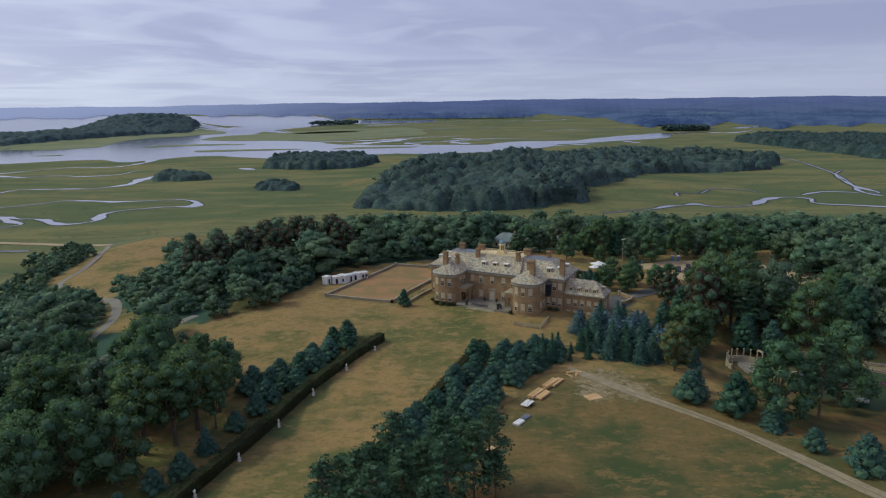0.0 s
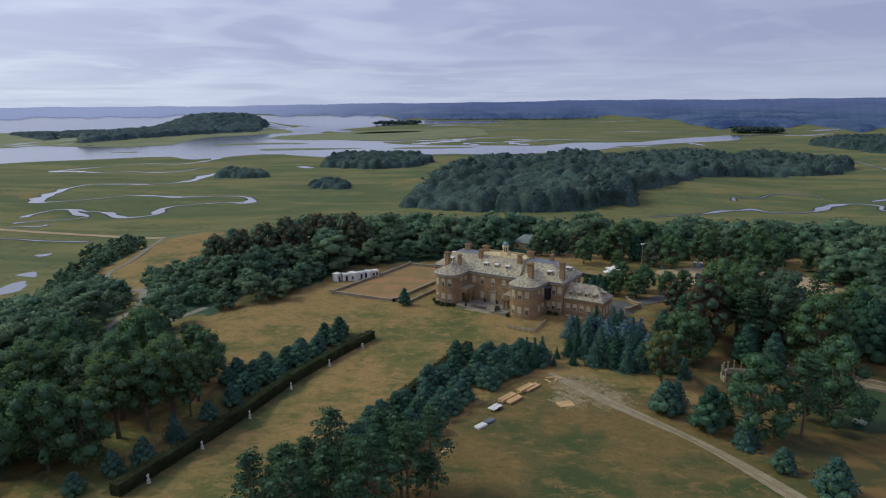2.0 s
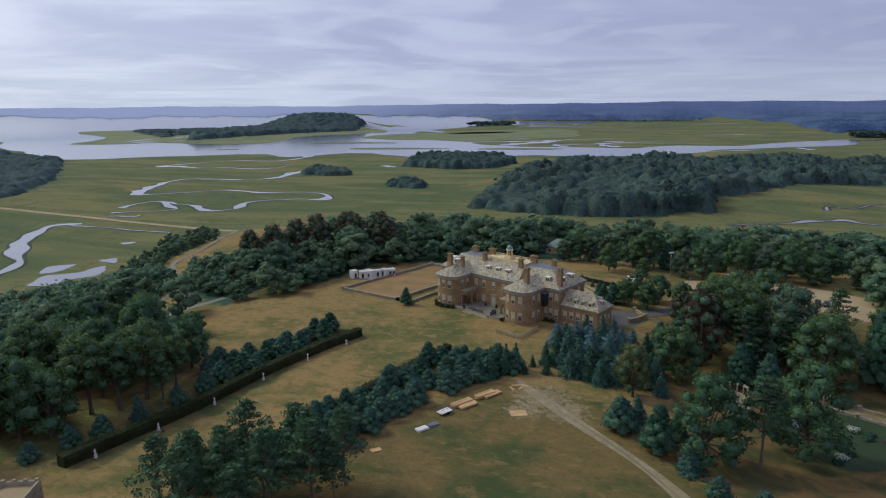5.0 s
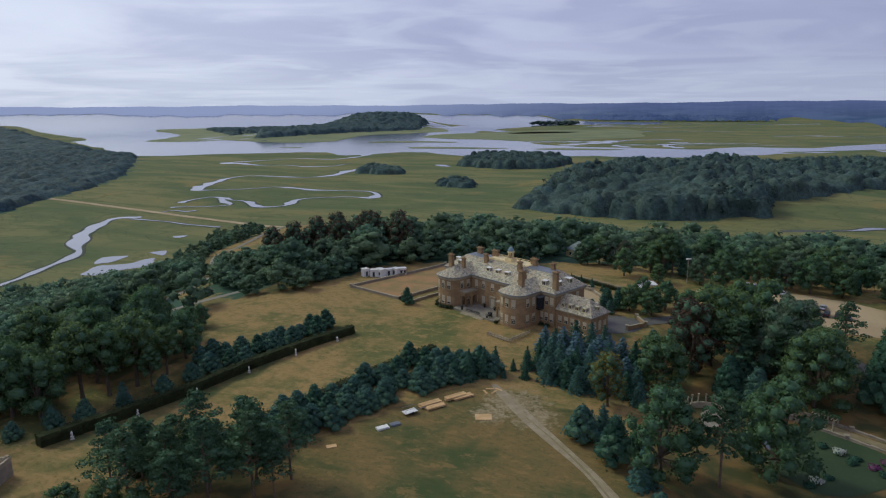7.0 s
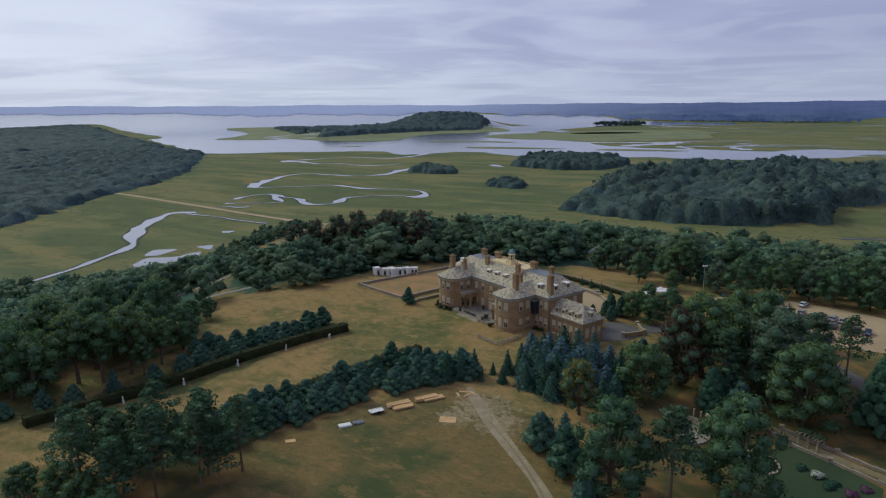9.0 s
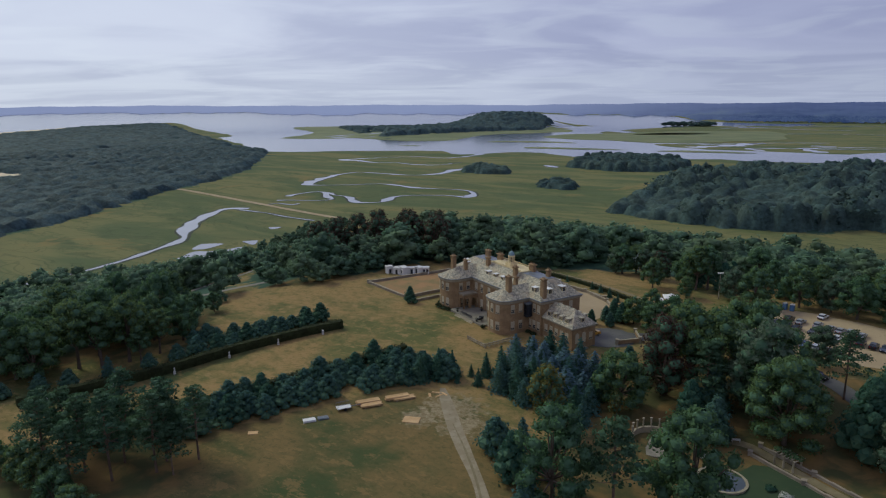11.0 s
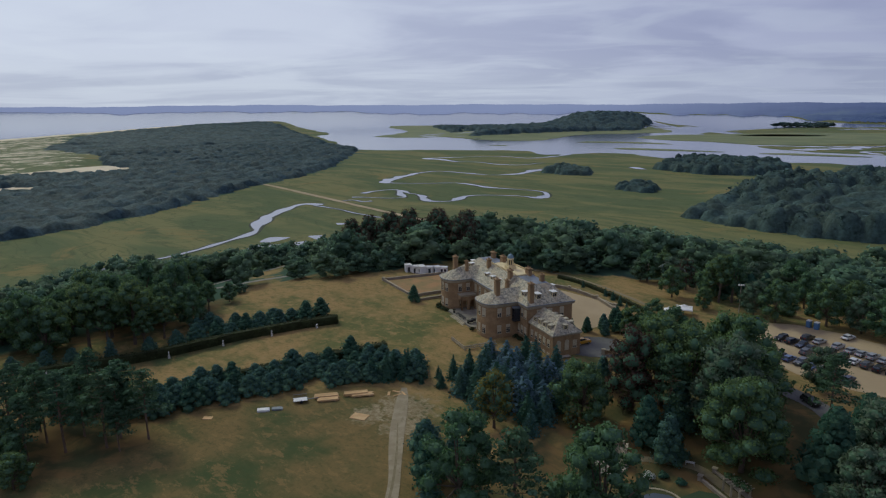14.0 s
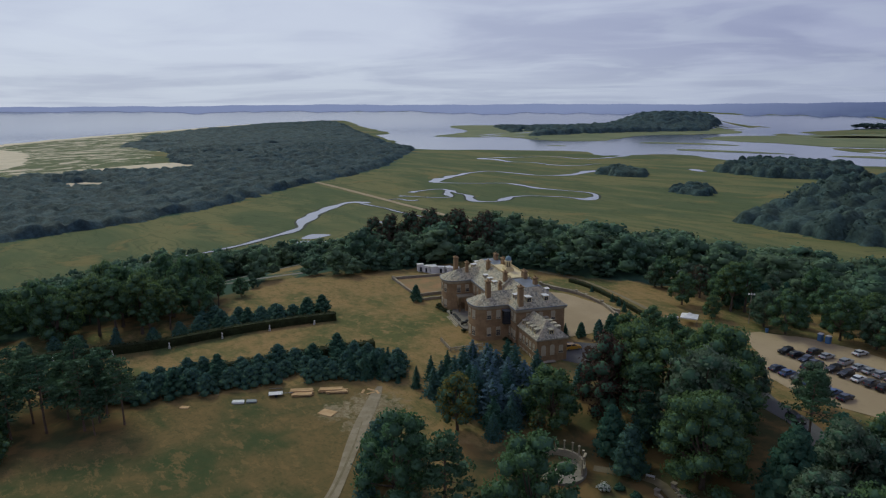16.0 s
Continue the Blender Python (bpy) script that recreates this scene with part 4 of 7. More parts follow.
# loggias in the inner corners: piers, arches and a flat roof
def arcade(u0, u1, v, n, z0, z1):
    """An arched wall along u at v."""
    bm = bmesh.new()
    span = (u1 - u0) / n
    for i in range(n):
        a, b = u0 + i * span, u0 + (i + 1) * span
        c, r = (a + b) / 2, span * 0.33
        spring = z0 + 2.5
        for x0, x1 in ((a, c - r), (c + r, b)):
            add_box(bm, x0, x1, v - 0.25, v + 0.25, z0, spring)
        prev = None
        for j in range(9):
            t = math.pi * j / 8
            x, z = c - r * math.cos(t), spring + r * math.sin(t)
            if prev:
                px_, pz = prev
                for y in (v - 0.25, v + 0.25):
                    bm.faces.new([bm.verts.new(p) for p in ((px_, y, pz), (x, y, z), (x, y, z1), (px_, y, z1))])
                bm.faces.new([bm.verts.new(p) for p in ((px_, v - 0.25, pz), (x, v - 0.25, z), (x, v + 0.25, z), (px_, v + 0.25, pz))])
            prev = (x, z)
        for x0, x1 in ((a, c - r), (c + r, b)):
            add_box(bm, x0, x1, v - 0.25, v + 0.25, spring, z1)
    return bm


for s in (1, -1):
    loggia = part("loggia", boxes((*sorted((s * 6.6, s * 9.4)), -10.0, -4.8, 5.0, 5.35), (*sorted((s * 6.4, s * 9.45)), -10.2, -4.8, 5.35, 5.6)), M["stone"], house, "flat-roofed arcaded porch in the inner corner")
    bm = arcade(-10.0, -4.9, 0, 2, 0.6, 5.0)
    bmesh.ops.transform(bm, matrix=pose(s * 6.85, 0, 0, 0, 0, 90), verts=bm.verts[:])
    part("arch_wall", bm, M["brick"], loggia)
    part("arch_wall", arcade(*sorted((s * 6.6, s * 9.4)), -9.75, 1, 0.6, 5.0), M["brick"], loggia)

# terrace, steps, planters
wall("terrace", rect(-9.4, 9.4, -13.6, -4.75), -0.6, 0.6, M["paving"], "grey stone-paved garden terrace")
for i in range(3):
    wall("terrace_step", rect(-4.5 - i * 0.3, 4.5 + i * 0.3, -13.6 - (i + 1) * 0.4, -13.6 - i * 0.4 - 0.003), -0.6, 0.42 - i * 0.2, M["stone"])

# dormers
def dormer(u, v, z, deg, w=1.5, h=1.5, depth=2.6, roof="white", name="dormer"):
    d = reuse(name, mesh_of("dormer_cheeks", boxes((-w / 2, w / 2, 0, depth, 0, h)), M["slate"]), house, pose(u, v, z, 0, 0, deg))
    part("dormer_roof", boxes((-w / 2 - 0.15, w / 2 + 0.15, -0.25, depth, h, h + 0.14), bevel=0.03), M[roof], d)
    part("dormer_frame", boxes((-w / 2, -w / 2 + 0.2, -0.08, 0, 0, h), (w / 2 - 0.2, w / 2, -0.08, 0, 0, h), (-w / 2, w / 2, -0.08, 0, h - 0.22, h), (-w / 2, w / 2, -0.08, 0, 0, 0.18), (-0.05, 0.05, -0.07, 0, 0.1, h)), M["cream"], d)
    part("dormer_pane", boxes((-w / 2 + 0.2, w / 2 - 0.2, -0.04, 0.0, 0.18, h - 0.22)), M["glass"], d)


for u in (-4.0, 0.0, 4.0):
    dormer(u, -2.6, 11.35, 0)
for s in (1, -1):
    dormer(s * 18.4, -1.7, 11.3, 0)
    for v in (1.2, 6.4):
        dormer(s * 22.4, v, 11.3, 90 * s)
    dormer(s * 15.5, 10.2, 11.3, 180)
for u in (-4.0, 0.0, 4.0):
    dormer(u, 9.3, 11.6, 180)
for u in (25.9, 28.4, 30.9, 33.4):
    dormer(u, -1.9, 6.35, 0, 1.3, 1.2, 1.9, "slate")
    dormer(u - 0.6, 5.6, 6.35, 180, 1.3, 1.2, 1.9, "slate")
dormer(35.6, 1.9, 6.5, 90, 1.3, 1.25, 1.9, "slate")

# chimneys
def chimney(u, v, w, d, z0, z1, pots):
    c = reuse("chimney", mesh_of("chimney_stack", boxes((-w / 2, w / 2, -d / 2, d / 2, z0, z1 - 0.9), (-w / 2 + 0.12, w / 2 - 0.12, -d / 2 + 0.12, d / 2 - 0.12, z1 - 0.9, z1 - 0.5)), M["brick"]), house, pose(u, v, 0))
    part("chimney_cap", boxes((-w / 2 - 0.1, w / 2 + 0.1, -d / 2 - 0.1, d / 2 + 0.1, z1 - 0.5, z1 - 0.3), (-w / 2 - 0.2, w / 2 + 0.2, -d / 2 - 0.2, d / 2 + 0.2, z1 - 0.3, z1 - 0.12), (-w / 2, w / 2, -d / 2, d / 2, z1 - 0.12, z1)), M["brick"], c)
    for i in range(pots):
        bm = bmesh.new()
        x = (i + 0.5) / pots * w - w / 2
        lathe(bm, [(0.16, z1), (0.14, z1 + 0.35), (0.17, z1 + 0.42)], 8, (x, 0, 0))
        part("chimney_pot", bm, M["brick"], c)


for s in (1, -1):
    chimney(s * 15.3, -8.4, 1.5, 1.3, 10.5, 16.6, 2)
    chimney(s * 7.3, 0.0, 1.4, 1.1, 12.0, 16.6, 2)
    chimney(s * 8.5, 5.7, 2.3, 1.1, 13.0, 16.8, 3)
    chimney(s * 15.9, 5.9, 2.0 if s < 0 else 1.3, 1.1, 13.0, 16.6, 2)
chimney(-12.3, -5.6, 1.2, 0.9, 12.0, 15.4, 2)
chimney(12.3, -3.6, 1.2, 0.9, 12.0, 15.0, 2)
chimney(22.8, -1.6, 1.5, 1.3, 9.8, 16.5, 2)

# cupola
cup = reuse("cupola", mesh_of("cupola_base", boxes((-1.5, 1.5, -1.5, 1.5, 0, 0.8), (-1.25, 1.25, -1.25, 1.25, 0.8, 1.1)), M["cream"]), house, pose(0, 3.9, DECK + 0.38) @ Matrix.Diagonal((0.9, 0.9, 1.12, 1)))
tagged(cup, "cream octagonal cupola with a grey-blue dome")
for i in range(8):
    a = radians(22.5 + 45 * i)
    part("cupola_post", boxes((0.82, 1.08, -0.16, 0.16, 1.1, 2.6)), M["cream"], cup).matrix_basis = pose(0, 0, 0, 0, 0, math.degrees(a))
bm = bmesh.new()
lathe(bm, [(0.75, 1.1), (0.75, 2.6)], 8)
part("cupola_drum", bm, M["iron"], cup)
bm = bmesh.new()
lathe(bm, [(1.3, 2.6), (1.3, 2.85), (1.12, 2.9), (1.12, 3.0)], 16)
part("cupola_cornice", bm, M["cream"], cup)
bm = bmesh.new()
lathe(bm, [(1.12, 3.0)] + [(1.12 * math.cos(a * math.pi / 14), 3.0 + 1.15 * math.sin(a * math.pi / 14)) for a in range(1, 7)] + [(0.08, 4.2), (0.05, 4.6)], 16)
part("dome", bm, M["copper"], cup)

# dark glazed bay in the corner beside the pavilion
bay = part("metal_bay", boxes((18.5, 19.9, -5.2, -3.15, 4.6, 5.1)), M["iron"], house, "black metal glazed bay window")
part("bay_roof", boxes((18.5, 20.0, -5.3, -3.12, 8.4, 8.8)), M["lead"], bay)
part("bay_bars", boxes(*[(18.55 + i * 0.42, 18.63 + i * 0.42, -5.18, -5.1, 5.1, 8.4) for i in range(4)], *[(19.8, 19.88, -5.15 + i * 0.6, -5.07 + i * 0.6, 5.1, 8.4) for i in range(4)], (18.5, 19.9, -5.2, -5.08, 6.7, 6.85)), M["iron"], bay)
part("pane", boxes((18.6, 19.78, -5.05, -3.2, 5.1, 8.4)), M["glass"], bay)

# ---- trees ----
def unit(v):
    return v / np.maximum(np.linalg.norm(v, axis=1, keepdims=True), 1e-9)


def leaf_quads(rng, pos, nrm, size, long=1.0, soft=None):
    """Small uneven leaf clumps: one four-cornered piece at each position, with the normal of the mass it grows on."""
    n = len(pos)
    nrm = unit(nrm)
    soft = nrm if soft is None else unit(soft * 0.7 + nrm * 0.5)
    t = unit(np.cross(nrm, rng.normal(size=(n, 3))))
    b = np.cross(nrm, t)
    s = size * rng.uniform(0.45, 1.3, (n, 1))
    c = np.empty((n, 4, 6))
    for i, (a, d) in enumerate(((-1, -0.35), (0.2, -1), (1, 0.3), (-0.3, 1))):
        j = rng.uniform(0.6, 1.2, (n, 1))
        c[:, i, :3] = pos + (t * a * long + b * d) * s * 0.5 * j + nrm * s * rng.uniform(-0.12, 0.12, (n, 1))
        c[:, i, 3:] = soft
    return c.reshape(-1, 6)


def puffs(rng, centres, radii, per, size, flat=0.8, jitter=0.4):
    """Leaf clumps over a set of rounded masses."""
    out = []
    hub = np.mean(np.array(centres, float), axis=0)
    for c, r in zip(centres, radii):
        d = rng.normal(size=(per, 3))
        d[:, 2] = np.abs(d[:, 2]) * 1.1 - 0.6 * rng.random(per)
        d = unit(d)
        pos = np.array(c) + d * np.array((r, r, r * flat)) * rng.uniform(0.62, 1.0, (per, 1)) * rng.choice((1.0, 1.0, 1.0, 1.14, 1.28), (per, 1))
        away = unit(pos - hub)
        out.append(leaf_quads(rng, pos, d + rng.normal(size=(per, 3)) * jitter, size, 1.0, d + away * 0.5 + np.array((0, 0, 0.15))))
    return np.concatenate(out)


def quad_mesh(name, verts, mat):
    me = mesh_from(name, np.ascontiguousarray(verts[:, :3]), 4, np.arange(len(verts)).reshape(-1, 4))
    at = me.attributes.new("custom_normal", "FLOAT_VECTOR", "POINT")
    at.data.foreach_set("vector", np.ascontiguousarray(verts[:, 3:], dtype=np.float32).ravel())
    me.materials.append(mat)
    return me


def cores(bm, centres, radii, k=0.72, flat=0.75, sub=1):
    for c, r in zip(centres, radii):
        bmesh.ops.create_icosphere(bm, subdivisions=sub, radius=r * k, matrix=Matrix.Translation(c) @ Matrix.Diagonal((1, 1, flat, 1)))


def swellings(rng, wide=3, small=18):
    """The uneven surface of a mass of leaves: for directions, the share of its reach and the outward normals."""
    sets = []
    for count, lo, hi, deep in ((wide, 0.5, 0.9, 0.16), (small, 0.26, 0.5, 0.20)):
        c = rng.normal(size=(count, 3))
        c[:, 2] = np.abs(c[:, 2]) * 1.2 - 0.5
        sets.append((unit(c), rng.uniform(lo, hi, count), deep * rng.uniform(0.45, 1.0, count), deep))

    def surface(d):
        reach, nrm = np.full(len(d), 1.12), d * 0.55
        for c, size, out, deep in sets:
            swell = out * (1 - (np.arccos(np.clip(d @ c.T, -1, 1)) / size) ** 2)
            i = swell.argmax(1)
            best = np.maximum(swell[np.arange(len(d)), i], 0.0)
            reach = reach - deep + best
            nrm = nrm + (d - c[i]) * (best > 0)[:, None] * 1.3
        return reach, unit(nrm)

    return surface


def boughs(rng, h, w, low, count=22):
    """The leafy masses of a crown: centre, half width and half height of each, and its surface."""
    out, lean = [], rng.uniform(-0.06, 0.06, 2) * w
    big = (22 / count) ** 0.4
    for i in range(count):
        t = (i + 0.5) / count
        wide, tall = w * rng.uniform(0.12, 0.22) * big, (h - low) * rng.uniform(0.09, 0.16) * big
        env = w * 0.5 * math.sin(math.pi * min(0.95, 0.25 + 0.64 * t)) ** 0.8 - wide * 0.7
        a, q = i * 2.4 + rng.uniform(-0.6, 0.6), env * math.sqrt(rng.uniform(0.2, 1.15))
        z = low + tall + (h - low - 1.9 * tall) * t * rng.uniform(0.92, 1.04)
        out.append((np.array((q * math.cos(a) + lean[0] * t, q * math.sin(a) + lean[1] * t, z)), wide, tall, swellings(rng, 3, 9)))
    return out


def crown_leaves(rng, masses, leaves, size):
    """Small leaf clumps all over a crown's masses."""
    hub = np.mean([m[0] for m in masses], axis=0)
    weight = np.array([m[1] * (m[1] + m[2]) for m in masses])
    out = []
    for (centre, wide, tall, surface), n in zip(masses, (leaves * weight / weight.sum()).astype(int)):
        d = rng.normal(size=(n, 3))
        d[:, 2] = np.where(d[:, 2] < -0.9, -d[:, 2], d[:, 2])
        d = unit(d)
        reach, nrm = surface(d)
        depth = rng.uniform(0.72, 1.1, (n, 1)) * rng.choice((1.0, 1.0, 1.0, 1.1, 1.22), (n, 1))
        pos = centre + d * reach[:, None] * depth * (wide, wide, tall)
        soft = nrm * 0.8 + unit(pos - hub) * 0.7 + np.array((0, 0, 0.25)) + rng.normal(size=pos.shape) * 0.5
        out.append(leaf_quads(rng, pos, nrm + rng.normal(size=pos.shape) * 0.7, size, 1.0, soft))
    return np.concatenate(out)


def crown_core(masses, k=0.8, sub=1):
    bm = bmesh.new()
    for centre, wide, tall, surface in masses:
        vs = bmesh.ops.create_icosphere(bm, subdivisions=sub, radius=1.0)["verts"]
        d = unit(np.array([v.co[:] for v in vs]))
        for v, p in zip(vs, centre + d * surface(d)[0][:, None] * k * (wide, wide, tall)):
            v.co = p
    for f in bm.faces:
        f.smooth = True
    return bm


def broad_tree(seed, h, w, mat, label, name="tree", n=24, leaves=3100, size=0.52, low=0.05):
    rng = np.random.default_rng(seed)
    ob = thing(name, Matrix(), label, "tree")
    low = h * low
    masses = boughs(rng, h, w, low, n)
    bm = bmesh.new()
    lean = rng.uniform(-0.4, 0.4, 2)
    fork = (lean[0], lean[1], max(h * 0.22, low))
    add_tube(bm, [(0, 0, -0.6), (lean[0] * 0.4, lean[1] * 0.4, h * 0.12), fork, (lean[0] * 1.5, lean[1] * 1.5, h * 0.7)], [0.03 * h, 0.022 * h, 0.018 * h, 0.005 * h], 7)
    for centre, *_ in masses[::2]:
        mid = ((fork[0] + centre[0]) * 0.5, (fork[1] + centre[1]) * 0.5, fork[2] * 0.55 + centre[2] * 0.45)
        add_tube(bm, [fork, mid, tuple(centre)], [0.012 * h, 0.008 * h, 0.003 * h], 5)
    part("trunk", bm, M["bark"], ob)
    crown = reuse("crown", quad_mesh("crown", crown_leaves(rng, masses, leaves, size), mat), ob, Matrix())
    part("inner_crown", crown_core(masses), M["core"], crown)
    return ob


def spruce_tree(seed, h, w, mat, label, levels=17, name="spruce", size=0.6, low=0.06, power=0.85):
    rng = np.random.default_rng(seed)
    ob = thing(name, Matrix(), label, "tree")
    bm = bmesh.new()
    add_tube(bm, [(0, 0, -0.6), (0, 0, h * 0.5), (0, 0, h * 0.97)], [0.02 * h + 0.05, 0.012 * h, 0.02], 6)
    part("trunk", bm, M["bark"], ob)
    pos, nrm = [], []
    for i in range(levels):
        t = i / (levels - 1)
        z0, r0 = h * (low + (0.97 - low) * t), w * 0.5 * (1 - t) ** power * rng.uniform(0.88, 1.1) + 0.12
        arms = max(5, int(13 * (1 - t) + 4))
        for a in np.arange(arms) / arms * math.tau + rng.uniform(0, 1):
            r1 = r0 * rng.uniform(0.78, 1.12)
            k = max(2, int(r1 / size * 2.1))
            for q in (np.arange(k) + 0.6) / k:
                droop = -0.28 * r1 * q ** 1.4 + 0.12 * r1 * q * q
                jit = rng.normal(size=3) * 0.10 * r1 * (1, 1, 0.5)
                pos.append((r1 * q * math.cos(a) + jit[0], r1 * q * math.sin(a) + jit[1], z0 + droop + jit[2]))
                nrm.append((0.45 * math.cos(a) + rng.normal() * 0.35, 0.45 * math.sin(a) + rng.normal() * 0.35, 1.0))
    crown = reuse("crown", quad_mesh("crown", leaf_quads(rng, np.array(pos), np.array(nrm), size * 1.15, 1.0, np.array(nrm) * (1.9, 1.9, 0.7)), mat), ob, Matrix())
    bm = bmesh.new()
    lathe(bm, [(w * 0.30, h * (low + 0.02)), (w * 0.20, h * 0.4), (w * 0.09, h * 0.7), (0.03, h * 0.92)], 8)
    part("inner_crown", bm, M["core"], crown)
    return ob


def pine_tree(seed, h, w, label, mat="needle_pine", name="pine"):
    """A tall pine: bare lower trunk, flat uneven tiers of needles."""
    rng = np.random.default_rng(seed)
    ob = thing(name, Matrix(), label, "tree")
    bm = bmesh.new()
    add_tube(bm, [(0, 0, -0.6), (0.2, 0.1, h * 0.35), (0.1, -0.2, h * 0.7), (0.3, 0, h * 0.95)], [0.018 * h, 0.014 * h, 0.009 * h, 0.03], 7)
    cs, rs = [], []
    for i in range(34):
        t = i / 33
        z = h * (0.40 + 0.57 * t)
        a, q = i * 2.4 + rng.uniform(-0.5, 0.5), w * 0.5 * (1 - 0.8 * t ** 1.8) * rng.uniform(0.3, 0.95)
        c = (q * math.cos(a), q * math.sin(a), z)
        cs.append(c)
        rs.append(w * rng.uniform(0.12, 0.20) * (1.1 - 0.3 * t))
        add_tube(bm, [(0.1, 0, z - 0.12 * q), c], [0.005 * h, 0.02], 4)
    part("trunk", bm, M["pine_bark"], ob)
    crown = reuse("crown", quad_mesh("crown", puffs(rng, cs, rs, 56, 0.55, 0.3, 0.6), M[mat]), ob, Matrix())
    bm = bmesh.new()
    cores(bm, cs, rs, 0.45, 0.2)
    part("inner_crown", bm, M["core"], crown)
    return ob


def round_conifer(seed, h, w, mat, label, name="conifer", n=24, per=66, size=0.42):
    """A shaggy garden conifer: rounded masses of needles in a blunt cone down to the ground."""
    rng = np.random.default_rng(seed)
    ob = thing(name, Matrix(), label, "tree")
    bm = bmesh.new()
    add_tube(bm, [(0, 0, -0.6), (0, 0, h * 0.85)], [0.2, 0.05], 6)
    part("trunk", bm, M["bark"], ob)
    cs, rs = [], []
    for i in range(n):
        t = i / (n - 1)
        q = w * 0.5 * (1 - t) ** 0.6 * rng.uniform(0.5, 0.8)
        r = w * 0.5 * (0.46 - 0.22 * t) * rng.uniform(0.8, 1.2)
        cs.append((q * math.cos(i * 2.4), q * math.sin(i * 2.4), h * (0.1 + 0.82 * t)))
        rs.append(r)
    crown = reuse("crown", quad_mesh("crown", puffs(rng, cs, rs, per, size, 1.0, 0.5), mat), ob, Matrix())
    bm = bmesh.new()
    cores(bm, cs, rs, 0.75, 0.95)
    part("inner_crown", bm, M["core"], crown)
    return ob


class Grove:
    """Places the first tree of a kind, then copies it."""

    def __init__(self, *protos):
        self.protos, self.used = protos, [False] * len(protos)

    def at(self, x, y, scale=1.0, which=None, tall=1.0, turn=None, group=""):
        i = rng_t.randrange(len(self.protos)) if which is None else which
        m = pose(x, y, ground_z(x, y) - 0.05, 0, 0, rng_t.uniform(0, 360) if turn is None else turn) @ Matrix.Diagonal((scale, scale, scale * tall, 1))
        if self.used[i]:
            ob = copy_thing(self.protos[i], Matrix())
            ob.matrix_basis = m
        else:
            ob, self.used[i] = self.protos[i], True
            ob.matrix_basis = m
        return tagged(ob, group=group)


rng_t = random.Random(11)
great_oak = Grove(broad_tree(19, 20.5, 19.5, M["leaf"], "great broad dark green oak above the garden", n=42, leaves=6400, size=0.54, low=0.03), broad_tree(23, 18.5, 15.5, M["leaf"], "dense broad green tree beside the dirt track", n=34, leaves=4800, size=0.52, low=0.02))
oak = Grove(broad_tree(1, 15, 13, M["leaf"], "broad green deciduous tree in full leaf"), broad_tree(2, 16, 12, M["leaf"], "tall green deciduous tree in full leaf"),
            broad_tree(3, 13, 12, M["leaf"], "spreading green deciduous tree with low boughs"), broad_tree(4, 14, 11, M["leaf_grey"], "pale grey-green deciduous tree in leaf"),
            broad_tree(17, 18, 12, M["leaf"], "tall deciduous tree with a high crown and bare stems", low=0.30), broad_tree(18, 12, 12.5, M["leaf"], "round dense olive-green tree", low=0.02, n=30, leaves=3300))
gold = Grove(broad_tree(5, 12, 8.5, M["leaf_gold"], "small deciduous tree with yellowing leaves", size=0.45, low=0.04, leaves=1700))
beech = Grove(broad_tree(6, 17, 13, M["leaf_red"], "tall beech with dark copper leaves"))
pine = Grove(pine_tree(7, 19.5, 11, "tall dark pine with a bare lower trunk"), pine_tree(8, 17.5, 10.5, "tall ragged pine with dark needles"))
fir = Grove(round_conifer(21, 15, 10, M["needle_dark"], "large dark shaggy conifer", n=40, per=80, size=0.6), round_conifer(22, 13, 9, M["needle"], "large blue-green shaggy conifer", n=36, per=80, size=0.6))
spruce = Grove(round_conifer(9, 6.4, 6.2, M["needle"], "shaggy dark green conifer with boughs to the ground"), round_conifer(10, 5.8, 6.4, M["needle"], "broad rounded dark green conifer on the lawn"), round_conifer(15, 7.2, 5.8, M["needle_dark"], "shaggy dark green conifer in a row"),
               spruce_tree(16, 7.2, 5.6, M["needle"], "dark green spruce with a pointed top", power=0.7, low=0.02, size=0.65))
yew = Grove(spruce_tree(12, 7.5, 4.6, M["needle_dark"], "dense dark conical evergreen on the lawn", levels=20, size=0.5))
tall_fir = Grove(spruce_tree(24, 8.4, 5.6, M["needle"], "dark blue-green spruce beside the wing", levels=18, power=0.66, low=0.02, size=0.62), spruce_tree(25, 7.6, 5.8, M["needle_dark"], "dark green spruce with boughs to the ground", levels=17, power=0.62, low=0.02, size=0.62))
blue = Grove(spruce_tree(13, 8.0, 6.6, M["needle_blue"], "blue spruce with silvery needles", levels=18, power=0.62, low=0.03), spruce_tree(14, 7.0, 6.0, M["needle_blue"], "young blue spruce with pale needles", levels=16, power=0.62, low=0.03))

def scatter(rng, poly, gap, keep=lambda x, y: True, tries=9000):
    """Random places in an outline, none nearer to another than gap."""
    xs, ys = [p[0] for p in poly], [p[1] for p in poly]
    cell, got = {}, []
    for _ in range(tries):
        x, y = rng.uniform(min(xs), max(xs)), rng.uniform(min(ys), max(ys))
        i, j = int(x // gap), int(y // gap)
        if not keep(x, y) or not bool(inside(np.array([x]), np.array([y]), poly)[0]):
            continue
        if any((x - a) ** 2 + (y - b) ** 2 < gap * gap for di in (-1, 0, 1) for dj in (-1, 0, 1) for a, b in cell.get((i + di, j + dj), ())):
            continue
        cell.setdefault((i, j), []).append((x, y))
        got.append((x, y))
    return got


